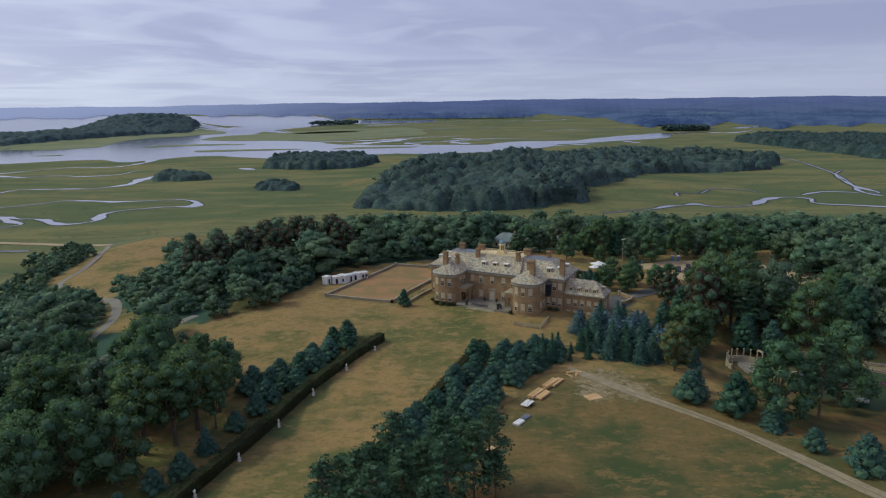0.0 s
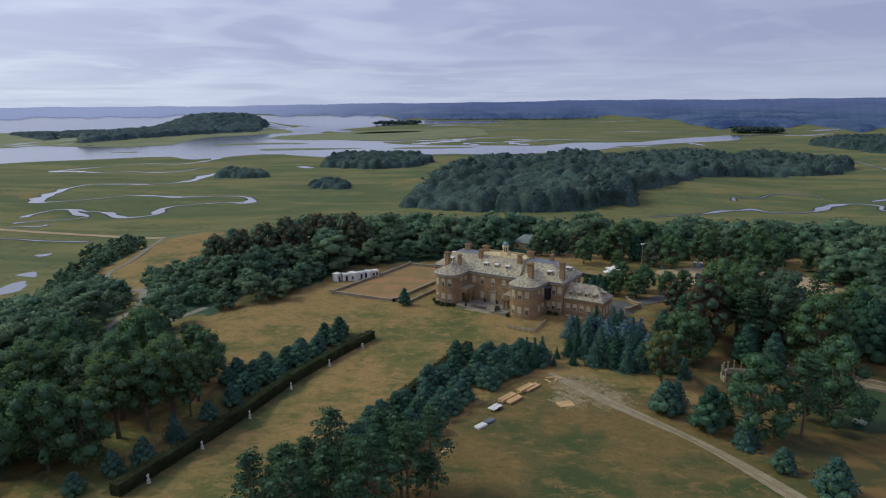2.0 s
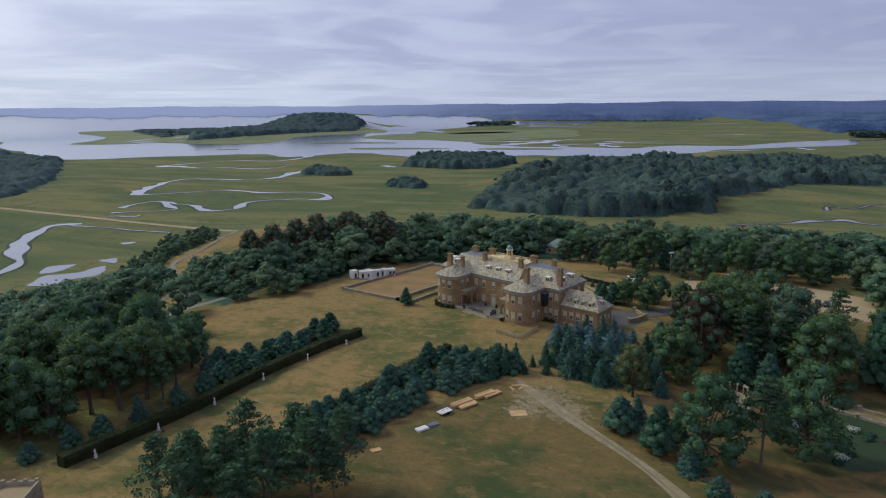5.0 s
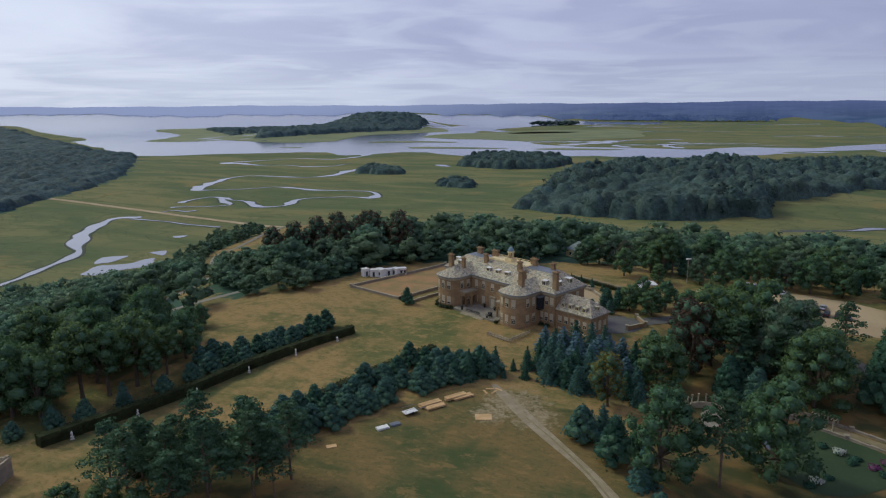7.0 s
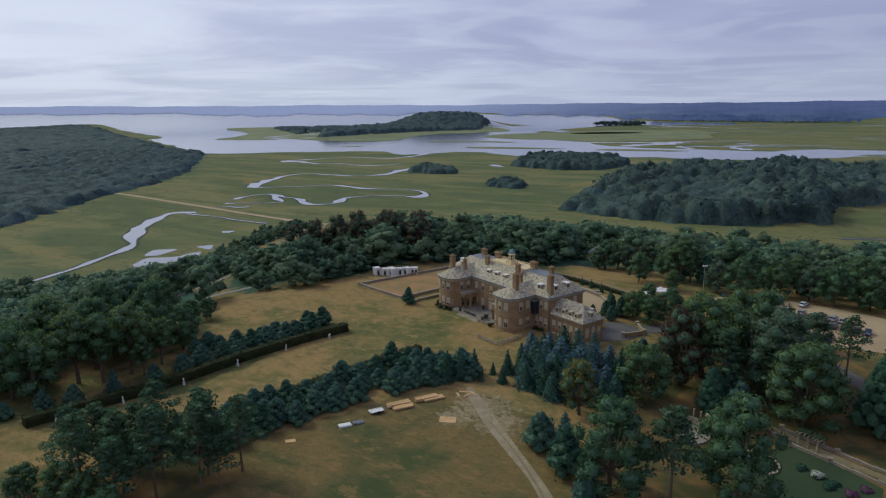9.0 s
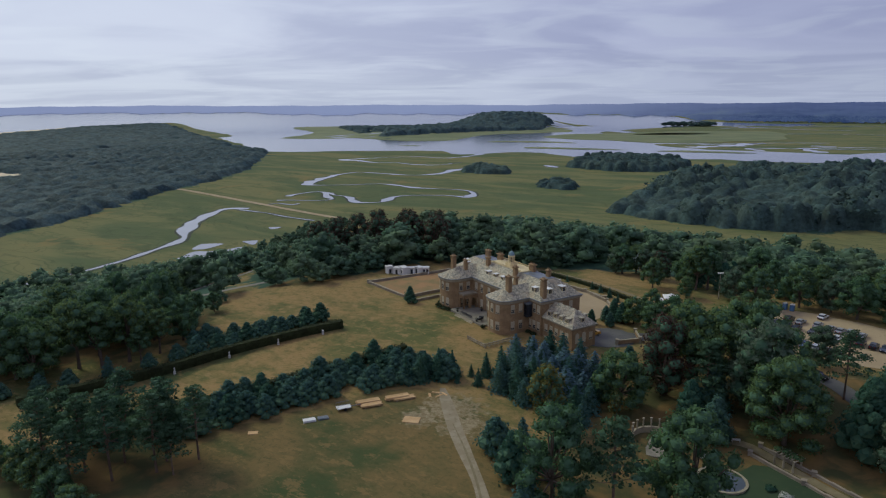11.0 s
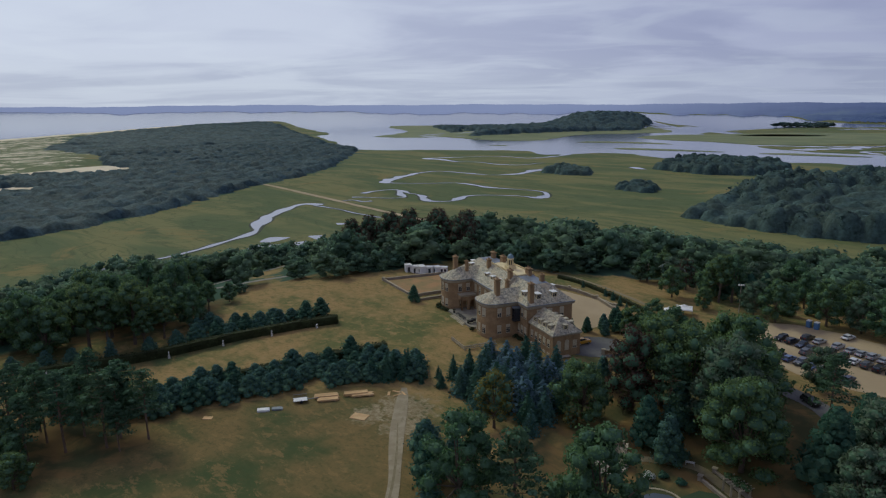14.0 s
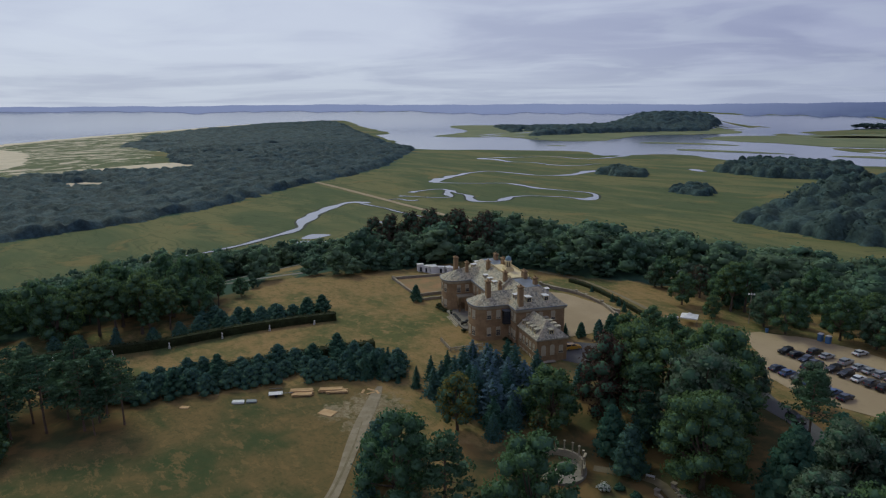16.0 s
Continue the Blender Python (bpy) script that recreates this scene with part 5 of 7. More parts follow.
# the two rows of conifers along the grass walk
SR = "conifers along the grass walk"
rp = random.Random(3)
for poly, gap, lo, hi in (([(-50, 143), (-47, 152), (-30, 178), (-25, 175), (-34, 156), (-42, 140)], 4.0, 0.85, 1.15), ([(-20, 95), (-6, 128), (8.5, 163), (24, 166), (30, 160), (20, 149), (11.5, 136), (1, 115), (-5, 102)], 3.7, 0.85, 1.15)):
    for x, y in scatter(rp, poly, gap, tries=1500):
        spruce.at(x, y, rp.uniform(lo, hi), rp.choice((0, 0, 1, 1, 2)), tall=rp.uniform(0.66, 0.86), group=SR)
for x, y, s in ((-50.3, 109.5, 0.85), (-53.2, 104.0, 0.75), (-49.0, 119.0, 0.85), (-46.0, 128.5, 0.75), (-43.5, 135.5, 0.85), (-56, 97, 0.7)):
    spruce.at(x, y, s, group=SR)
for x, y, s in ((21.8, 152.1, 0.95), (24.5, 154.5, 1.0), (27.5, 158, 1.05), (29.5, 161, 0.95), (25.5, 161, 0.9), (23.5, 158, 0.9)):
    yew.at(x, y, s, group=SR)
for x, y, s in ((32.4, 158.5, 0.35), (37.4, 160, 0.62), (36.6, 165.6, 0.85), (33.5, 163.5, 0.45), (39, 169, 1.0), (41.5, 166, 0.95)):
    yew.at(x, y, s)
for x, y, s in ((55.0, 135.2, 1.25), (62.0, 128.4, 1.35), (58.5, 140.0, 0.9), (67.5, 122.3, 1.1), (71.0, 113.6, 0.8), (76.3, 106.0, 1.2), (66, 133, 0.9)):
    spruce.at(x, y, s)
for x, y, s in ((38.5, 178.5, 1.05), (43.5, 178.5, 1.15), (48.0, 174.0, 1.25), (52.0, 171.0, 1.3), (55.5, 178.5, 1.15), (57.5, 165.5, 1.3), (58.5, 182.5, 1.05), (60.5, 168.5, 1.2), (46.5, 178.5, 1.2), (53.0, 175.5, 1.25), (47.5, 169.5, 1.15)):
    blue.at(x, y, s * 1.0, tall=0.86, group="blue spruces by the wing")
for x, y, s in ((46.0, 183.5, 1.25), (50.5, 181.0, 1.3), (42.0, 171.5, 1.2), (45.0, 165.5, 1.25), (47.5, 160.5, 1.15), (52.5, 165.0, 1.3), (40.5, 183.0, 0.8), (53.5, 186.0, 1.0), (41.0, 165.0, 0.9), (62.0, 179.0, 1.1), (50.5, 158.0, 0.95), (54.5, 160.5, 1.1), (61.5, 161.0, 1.05), (63.5, 164.5, 1.0), (43.0, 160.5, 1.0), (49.0, 166.5, 1.2), (56.0, 171.5, 1.2), (63.0, 171.0, 0.9), (64.5, 157.5, 0.8)):
    tall_fir.at(x, y, s * 0.98, tall=0.9)
gold.at(58.0, 153.5, 1.15)
gold.at(69.0, 166.5, 0.5)
gold.at(90.0, 172.0, 0.45)
spruce.at(-13.8, 205.0, 0.82, 2)

# single large trees
OPEN = [(85, 195, 6), (79, 192, 4), (108, 197, 6.5), (76, 160, 9.5), (66, 152, 8), (103, 152, 14), (90, 149, 9), (116, 158, 9), (93, 172, 5), (57, 206, 9), (78, 106, 6), (60, 145, 8), (66, 143, 5)]
EAST_ROAD = [(44, 206), (52, 209), (60, 211), (70, 217), (78, 222), (90, 219), (100, 211), (110, 205), (119, 190), (128, 170)]
OPEN += [(x, y, 3.6) for x, y in curve(EAST_ROAD, 4.0)]
taken = []


def big(grove, x, y, s, k=None):
    grove.at(x, y, s, k)
    taken.append((x, y, 6.0))


for x, y, s, k in ((-54.1, 128, 1.1, 4), (-56.2, 121.5, 1.05, 4), (-60.8, 117.9, 1.1, 4), (-51.9, 135.8, 0.75, 4), (-60.8, 107, 1.05, 0), (-67.3, 105.3, 1.2, 1), (-77, 107.4, 1.25, 2), (-57.8, 150.9, 0.4, 3), (-65, 126, 1.15, 4), (-67, 135, 1.1, 2), (-75, 131, 1.2, 3), (-103, 172, 0.85, 2), (-62, 141, 0.9, 1), (-50.5, 129, 0.6, 4),
                   (68.5, 172.0, 1.15, 5), (80.5, 187.0, 1.25, 4), (86.5, 186.5, 1.2, 4), (97.0, 182.5, 1.6, 3), (96.0, 197.0, 1.1, 3), (100.0, 190.0, 1.15, 1), (122.7, 181.5, 1.15, 3), (88.0, 206.0, 1.25, 0), (94.0, 200.5, 1.3, 1), (89.5, 195.0, 1.1, 3), (125.0, 193.0, 0.9, 0)):
    big(oak, x, y, s, k)
big(great_oak, 102.5, 172.5, 1.0, 0)
big(great_oak, 70.5, 126.8, 0.98, 1)
big(great_oak, 90.5, 138.0, 1.1, 1)
big(beech, 76.0, 181.5, 1.22)
big(beech, 73.0, 203.0, 0.7)
for x, y, s, k in ((116.7, 174.5, 1.1, 0), (84.0, 171.5, 0.75, 0), (90.0, 168.5, 0.8, 1), (72.5, 190.0, 0.8, 0), (87.5, 179.5, 0.85, 1), (66.0, 187.0, 0.6, 1), (120.0, 187.5, 0.95, 0)):
    big(fir, x, y, s, k)
for x, y, s in ((-14, 90, 0.86), (-9, 99, 0.86), (-1, 102, 0.9), (-13, 97, 0.72), (4.5, 96, 0.84), (0, 90, 0.88), (-7, 89, 0.88), (7.5, 103, 0.8), (2.5, 99.5, 0.9), (-17.5, 95, 0.66), (8, 97, 0.6), (-4, 95, 0.8), (-11, 84, 0.85), (-19, 88, 0.75), (-2, 84, 0.8),
                (80.5, 128.5, 1.05), (112.5, 197.0, 0.85), (86.0, 178.5, 1.0), (96.0, 178.0, 0.9)):
    big(pine, x, y, s)
for x, y, s in ((-14, 82, 0.62), (-7, 81, 0.66), (0, 80, 0.62), (7, 79, 0.6), (-21, 80, 0.55)):
    big(oak, x, y, s, 5)


def veil(x, y):
    """Greatest height of a tree that leaves the drive on the slope open to the south-east."""
    top = 99.0
    for ex, ey, px_, py_ in ((10, 0, -114, 212), (10, 0, -109, 197), (10, 0, -106, 182), (70, 8, -92, 186), (70, 8, -90, 196)):
        dx, dy = px_ - ex, py_ - ey
        d = math.hypot(dx, dy)
        s = ((x - ex) * dx + (y - ey) * dy) / d
        if 0 < s < d + 3 and abs((x - ex) * dy - (y - ey) * dx) / d < 3.4:
            top = min(top, 109 + (ground_z(px_, py_) - 109) * s / d - ground_z(x, y))
    return max(top, 0.0)


def room(x, y):
    return all(math.hypot(x - a, y - b) > r for a, b, r in OPEN) and all(math.hypot(x - a, y - b) > r for a, b, r in taken)


INFILL = [(121, 168), (134, 150), (134, 170), (134, 216), (126, 206)]
for poly, gap, ok in ((INFILL, 8.0, room), (WOOD_W, 7.2, lambda x, y: room(x, y) and x > -104 and y < 170)):
    for x, y in scatter(rp, poly, gap, ok, 2500):
        r = rp.random()
        if veil(x, y) < 16:
            if veil(x, y) > 5.5:
                oak.at(x, y, veil(x, y) / 16)
        elif r < 0.10:
            pine.at(x, y, rp.uniform(0.75, 0.95))
        elif r < 0.22:
            fir.at(x, y, rp.uniform(0.75, 1.05))
        else:
            oak.at(x, y, rp.uniform(0.8, 1.2), tall=rp.uniform(0.9, 1.1))
for x, y, s in ((-78, 240, 0.85), (-70, 246, 0.9), (-86, 234, 0.8), (-62, 250, 0.85), (-66, 232, 0.75), (-58, 236, 0.75)):
    oak.at(x, y, s, 3)
BEECHES = []
for x, y, s in ((-101, 254, 1.0), (-92, 257, 1.05), (-83, 262, 1.1), (-70, 261, 1.0), (-58, 269, 1.1), (-44, 268, 1.05), (-76, 268, 1.15), (-64, 275, 1.15), (-50, 278, 1.1)):
    beech.at(x, y, s * 1.08)
    BEECHES.append((x, y, 6.0))
for x, y, s, k in ((51.5, 266.5, 0.8, 0), (64.5, 260.5, 0.62, 2), (65.5, 272.0, 0.95, 4), (69.0, 274.5, 0.95, 4), (61.0, 276.0, 0.85, 1), (79.0, 264.0, 0.85, 3), (86.0, 261.5, 0.95, 0), (98.8, 266.5, 0.95, 1), (108.0, 266.0, 0.9, 3), (115.0, 262.5, 1.0, 0), (125.0, 262.0, 0.95, 5), (35, 284, 0.85, 0), (43, 287, 0.8, 3),
                   (96, 210, 0.85, 3), (107, 216, 0.8, 3), (86, 213, 0.8, 0), (57.0, 222.5, 0.72, 5), (64.0, 218.5, 0.7, 2), (74.5, 221.5, 0.75, 5), (60.5, 229.0, 0.66, 1), (68.0, 226.5, 0.7, 0), (82.0, 229.0, 0.6, 2)):
    oak.at(x, y, s, k)
for x, y in scatter(rp, [(30, 282), (60, 279), (84, 270), (134, 266), (136, 288), (70, 304), (40, 296)], 8.0, lambda x, y: math.hypot(x - 33, y - 303) > 13 and math.hypot(x - 58, y - 312) > 9, 900):
    r = rp.random()
    if r < 0.2:
        fir.at(x, y, rp.uniform(0.5, 0.85))
    elif r < 0.28:
        beech.at(x, y, rp.uniform(0.5, 0.8))
    else:
        oak.at(x, y, rp.uniform(0.5, 1.05), rp.choice((0, 1, 2, 2, 3, 3, 5)), tall=rp.uniform(0.85, 1.15))
for x, y, s in ((43.0, 212.5, 0.6), (22.0, 257.5, 0.35), (33.5, 252.5, 0.42), (37.5, 250.0, 0.45), (42.0, 246.0, 0.5), (46.0, 242.5, 0.4)):
    yew.at(x, y, s)

for x, y, s in ((46.0, 216.0, 0.32), (49.0, 220.5, 0.4), (50.0, 225.0, 0.42), (48.5, 230.5, 0.34), (53.0, 229.0, 0.45), (53.5, 222.0, 0.45), (57.5, 232.5, 0.4), (51.5, 216.5, 0.36), (61.0, 235.5, 0.36)):
    fir.at(x, y, s)


def low_tree(seed, leaves, size, n, sub=1):
    """Leaf clumps of a unit-sized far tree, 1 high and 0.85 wide, and the masses under them."""
    rng = np.random.default_rng(seed)
    masses = boughs(rng, 1.0, 0.95, 0.0, n)
    bm = crown_core(masses, 0.85, sub)
    bm.verts.index_update()
    core = np.array([v.co[:] for v in bm.verts]), np.array([[v.index for v in f.verts] for f in bm.faces])
    bm.free()
    return crown_leaves(rng, masses, leaves, size), *core


def forest(name, places, heights, protos, label, seed, wide=1.0, mat="wood_stuff", cored=True):
    """Many far trees as one mesh of leaf clumps, tinted tree by tree."""
    rng = np.random.default_rng(seed)
    vs, tint, cv, cf, ct = [], [], [], [], []
    for (x, y), h in zip(places, heights):
        p, core, tris = protos[rng.integers(len(protos))]
        a = rng.uniform(0, math.tau)
        c, s = math.cos(a), math.sin(a)
        w = h * wide * rng.uniform(0.85, 1.15)
        q = np.stack([(p[:, 0] * c - p[:, 1] * s) * w + x, (p[:, 0] * s + p[:, 1] * c) * w + y, p[:, 2] * h + ground_z(x, y) - 0.3], 1)
        m_ = np.stack([p[:, 3] * c - p[:, 4] * s, p[:, 3] * s + p[:, 4] * c, p[:, 5]], 1)
        vs.append(np.concatenate([q, m_], 1))
        tint.append(np.full(len(q), rng.random() ** 1.5))
        cf.append(tris + len(cv) * len(core))
        cv.append(np.stack(warp((core[:, 0] * c - core[:, 1] * s) * w + x, (core[:, 0] * s + core[:, 1] * c) * w + y, core[:, 2] * h + ground_z(x, y) - 0.3), 1))
        ct.append(np.full(len(core), tint[-1][0]))
    v = np.concatenate(vs)
    v[:, :3] = np.stack(warp(v[:, 0], v[:, 1], v[:, 2]), 1)
    me = quad_mesh(name, v, M[mat])
    at = me.attributes.new("tint", "FLOAT", "POINT")
    at.data.foreach_set("value", np.concatenate(tint).astype(np.float32))
    ob = tagged(new(name, me), label, "woods", kind="stuff")
    if not cored:
        return ob
    me = mesh_from("inner_crowns", np.concatenate(cv), 3, np.concatenate(cf))
    me.polygons.foreach_set("use_smooth", np.ones(len(me.polygons), bool))
    me.materials.append(M[mat])
    at = me.attributes.new("tint", "FLOAT", "POINT")
    at.data.foreach_set("value", np.concatenate(ct).astype(np.float32))
    reuse("inner_crowns", me, ob, Matrix())
    return ob


def packed(rng, poly, gap, keep=None):
    """Evenly uneven places that fill an outline."""
    xs, ys = [p[0] for p in poly], [p[1] for p in poly]
    gx_, gy_ = np.meshgrid(np.arange(min(xs), max(xs), gap), np.arange(min(ys), max(ys), gap * 0.87))
    gx_[1::2] += gap / 2
    q = np.stack([gx_.ravel(), gy_.ravel()], 1) + rng.uniform(-0.36, 0.36, (gx_.size, 2)) * gap
    q = q[inside(q[:, 0], q[:, 1], poly)]
    return q if keep is None else q[[bool(keep(x, y)) for x, y in q]]


def canopy(name, places, heights, radius, step, label, seed, mat):
    """A closed roof of many tree tops as one sheet, which comes down to the ground at its edge."""
    rng = np.random.default_rng(seed)
    x0, y0 = places.min(0) - radius * 1.6
    nx_, ny_ = (np.ceil((places.max(0) + radius * 1.6 - (x0, y0)) / step) + 1).astype(int)
    top, tone = np.zeros((ny_, nx_)), np.zeros((ny_, nx_))
    r = int(radius * 1.3 / step) + 2
    for (x, y), h in zip(places, heights):
        R, tint = radius * rng.uniform(0.85, 1.3), rng.random() ** 1.5
        i, j = int((x - x0) / step), int((y - y0) / step)
        ja, jb, ia, ib = max(j - r, 0), min(j + r + 1, ny_), max(i - r, 0), min(i + r + 1, nx_)
        yy, xx = np.mgrid[ja:jb, ia:ib]
        d = np.hypot(xx * step + x0 - x, yy * step + y0 - y) / R
        dome = h * np.sqrt(np.clip(1 - d * d, 0, 1))
        win = dome > top[ja:jb, ia:ib]
        top[ja:jb, ia:ib][win] = dome[win]
        tone[ja:jb, ia:ib][win] = tint
    top += (top > 0) * rng.normal(0, 0.05, top.shape) * np.maximum(top, 4.0)
    yy, xx = np.mgrid[0:ny_, 0:nx_]
    xx, yy = xx * step + x0 + rng.uniform(-0.3, 0.3, top.shape) * step, yy * step + y0 + rng.uniform(-0.3, 0.3, top.shape) * step
    base_ = (np.arange(ny_ - 1)[:, None] * nx_ + np.arange(nx_ - 1)[None]).ravel()
    q = np.stack([base_, base_ + 1, base_ + nx_ + 1, base_ + nx_], 1)
    q = q[(top.ravel()[q] > 0).any(1)]
    used, q = np.unique(q, return_inverse=True)
    q = q.reshape(-1, 4)
    px_, py_, pz = xx.ravel()[used], yy.ravel()[used], top.ravel()[used]
    me = mesh_from(name, np.stack(warp(px_, py_, height(px_, py_) + np.where(pz > 0, pz, -0.6)), 1), 4, q)
    me.polygons.foreach_set("use_smooth", np.ones(len(q), bool))
    me.materials.append(M[mat])
    at = me.attributes.new("tint", "FLOAT", "POINT")
    at.data.foreach_set("value", tone.ravel()[used].astype(np.float32))
    return tagged(new(name, me), label, "woods", kind="stuff")


rf = random.Random(21)
NEAR = [low_tree(s, 380, 0.08, 13) for s in (31, 32, 33, 27, 28)]
MIDW = [low_tree(s, 110, 0.11, 6) for s in (34, 35, 36, 29)]
FARW = [low_tree(s, 40, 0.2, 5) for s in (37, 38, 26)]

HOUSE_CLEAR = [(-54, 190), (-53, 225), (-46, 252), (-30, 263), (20, 275), (70, 300), (132, 284), (136, 218), (60, 180), (-30, 180)]
ROADS = []


def clear_of(x, y):
    if x < -150 and y > 300:
        ux, uy = x - 30, y - 10
        q = math.hypot(ux, uy)
        for k in (8, 16):
            a, b = x + ux / q * k, y + uy / q * k
            if bool(inside(np.array([a]), np.array([b]), MEADOW_W)[0]) or any(math.hypot(a - c, b - d) < 5 for c, d, _ in ROADS):
                return False
    return not any(bool(inside(np.array([x]), np.array([y]), h)[0]) for h in HOLES) and all(math.hypot(x - a, y - b) > r for a, b, r in ROADS + BEECHES)


DRIVE_W = [(-84, 207), (-91, 196), (-96, 184), (-103, 175), (-112, 179), (-117, 200), (-121, 224), (-138, 258), (-160, 285), (-183, 311), (-207, 338), (-224, 362), (-225, 388), (-236, 430), (-252, 470), (-264, 500), (-246, 512)]
ROADS += [(x, y, 6.0) for x, y in curve(DRIVE_W, 5.0)]
ROADS += [(-115, 195, 9), (-112, 215, 8), (-95, 175, 9), (-84, 168, 10)]
HOLES = (HOUSE_CLEAR, MEADOW_W, [(12, 270), (62, 284), (64, 318), (20, 326)])
places = scatter(rf, WOOD_N, 7.2, clear_of)
near = [q for q in places if q[1] < 345 and q[0] < 260]
deep = [q for q in places if not (q[1] < 345 and q[0] < 260) and rf.random() < 0.45]
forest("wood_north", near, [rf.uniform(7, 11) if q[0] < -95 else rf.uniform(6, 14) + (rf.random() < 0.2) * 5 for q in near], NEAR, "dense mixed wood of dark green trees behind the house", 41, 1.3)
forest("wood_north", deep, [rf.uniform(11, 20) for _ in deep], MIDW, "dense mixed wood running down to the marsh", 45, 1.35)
places = scatter(rf, WOOD_W, 7.0, lambda x, y: clear_of(x, y) and (x < -104 or y > 170))
places = [q for q in places if veil(*q) > 5]
far_side = [q for q in places if q[0] < -170]
places = [q for q in places if q[0] >= -170]
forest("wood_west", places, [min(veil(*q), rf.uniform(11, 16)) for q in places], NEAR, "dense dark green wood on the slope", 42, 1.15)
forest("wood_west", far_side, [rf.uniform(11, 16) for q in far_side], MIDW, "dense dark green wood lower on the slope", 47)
places = scatter(rf, [(-292, 432), (-256, 430), (-268, 476), (-288, 490)], 6.5)
forest("wood_roadside", places, [rf.uniform(6, 10) for _ in places], NEAR, "clump of dark green trees where the road meets the marsh", 46, 1.15)
places = scatter(rf, WOOD_D, 6.5, lambda x, y: clear_of(x, y) and not bool(inside(np.array([x]), np.array([y]), WOOD_W)[0]))
forest("wood_roadside", places, [rf.uniform(7, 11) for _ in places], NEAR, "dark green trees between the drive and the marsh", 49, 1.1)
places = scatter(rf, WOOD_E, 7.5, lambda x, y: clear_of(x, y) and x > 134)
beside = [q for q in places if q[0] < 190]
places = [q for q in places if q[0] >= 190]
forest("wood_east", beside, [rf.uniform(11, 16) for _ in beside], NEAR, "dense dark green wood beside the car park", 48, 1.1)
forest("wood_east", places, [rf.uniform(12, 17) for _ in places], MIDW, "dense dark green wood beyond the car park", 43, 1.2)
rc = np.random.default_rng(90)


def far_wood(name, poly, gap, lo, hi, swell, label, seed, mat, step, leaves=None, keep=None):
    """A far wood: a closed canopy, and leaf clumps on its tops where they can be told apart."""
    q = packed(rc, poly, gap, keep)
    h = np.array([max(lo * 0.6, rc.uniform(lo, hi) + swell * noise.noise((x / 85, y / 85, 2.0))) for x, y in q])
    canopy(name, q, h, gap * 0.66, step, label, seed, mat)
    if leaves:
        forest(name, q, h * 1.02, leaves, label, seed + 1, gap * 1.45 / (lo + hi) * 2, mat, False)


far_wood("wood_marsh", WOOD_MID, 13.0, 10, 18, 16, "dark wooded drumlin rising out of the marsh", 100, "hazed_stuff", 3.4, MIDW[:2])
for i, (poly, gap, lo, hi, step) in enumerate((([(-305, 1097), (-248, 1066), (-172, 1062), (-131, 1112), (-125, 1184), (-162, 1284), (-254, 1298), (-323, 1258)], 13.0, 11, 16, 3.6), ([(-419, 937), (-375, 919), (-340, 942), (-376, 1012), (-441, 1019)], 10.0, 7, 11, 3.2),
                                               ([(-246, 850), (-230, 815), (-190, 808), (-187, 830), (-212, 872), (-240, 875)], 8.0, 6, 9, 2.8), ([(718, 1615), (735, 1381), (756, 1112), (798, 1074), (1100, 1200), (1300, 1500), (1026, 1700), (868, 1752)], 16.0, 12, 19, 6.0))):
    far_wood("wood_island", poly, gap, lo, hi, 5, "dark wooded island in the marsh", 110 + 2 * i, "hazed_stuff", step, MIDW if gap < 15 else FARW)
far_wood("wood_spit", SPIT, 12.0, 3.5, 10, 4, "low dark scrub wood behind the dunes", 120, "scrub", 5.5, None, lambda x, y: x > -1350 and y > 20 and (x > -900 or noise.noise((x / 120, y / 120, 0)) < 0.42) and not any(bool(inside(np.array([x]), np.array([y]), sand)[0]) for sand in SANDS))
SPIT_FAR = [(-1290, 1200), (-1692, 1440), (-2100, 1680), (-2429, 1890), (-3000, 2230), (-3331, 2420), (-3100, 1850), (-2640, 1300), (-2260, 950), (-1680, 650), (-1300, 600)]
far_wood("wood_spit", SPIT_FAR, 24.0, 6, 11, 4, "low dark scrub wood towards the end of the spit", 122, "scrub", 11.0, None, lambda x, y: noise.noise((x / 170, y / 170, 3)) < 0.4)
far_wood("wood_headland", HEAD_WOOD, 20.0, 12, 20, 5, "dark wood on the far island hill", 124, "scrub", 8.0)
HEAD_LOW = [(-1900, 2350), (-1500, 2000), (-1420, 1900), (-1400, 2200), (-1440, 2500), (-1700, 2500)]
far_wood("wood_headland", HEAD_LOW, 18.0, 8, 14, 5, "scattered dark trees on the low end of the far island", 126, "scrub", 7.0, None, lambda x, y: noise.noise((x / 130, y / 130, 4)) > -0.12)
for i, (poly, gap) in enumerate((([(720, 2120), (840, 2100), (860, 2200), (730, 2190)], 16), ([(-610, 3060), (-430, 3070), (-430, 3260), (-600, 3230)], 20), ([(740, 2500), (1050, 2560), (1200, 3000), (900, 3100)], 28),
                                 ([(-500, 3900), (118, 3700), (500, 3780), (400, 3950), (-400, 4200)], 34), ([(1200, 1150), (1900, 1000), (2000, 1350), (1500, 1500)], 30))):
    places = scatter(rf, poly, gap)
    # the widely spaced woods take the hills' painted, glowing haze
    forest("wood_far", places, [rf.uniform(14, 22) * (1 + (gap > 25) * 0.5) for _ in places], FARW, "far dark woods on the edge of the marsh", 70 + i, 2.2, "hills" if gap > 25 else "hazed_stuff")

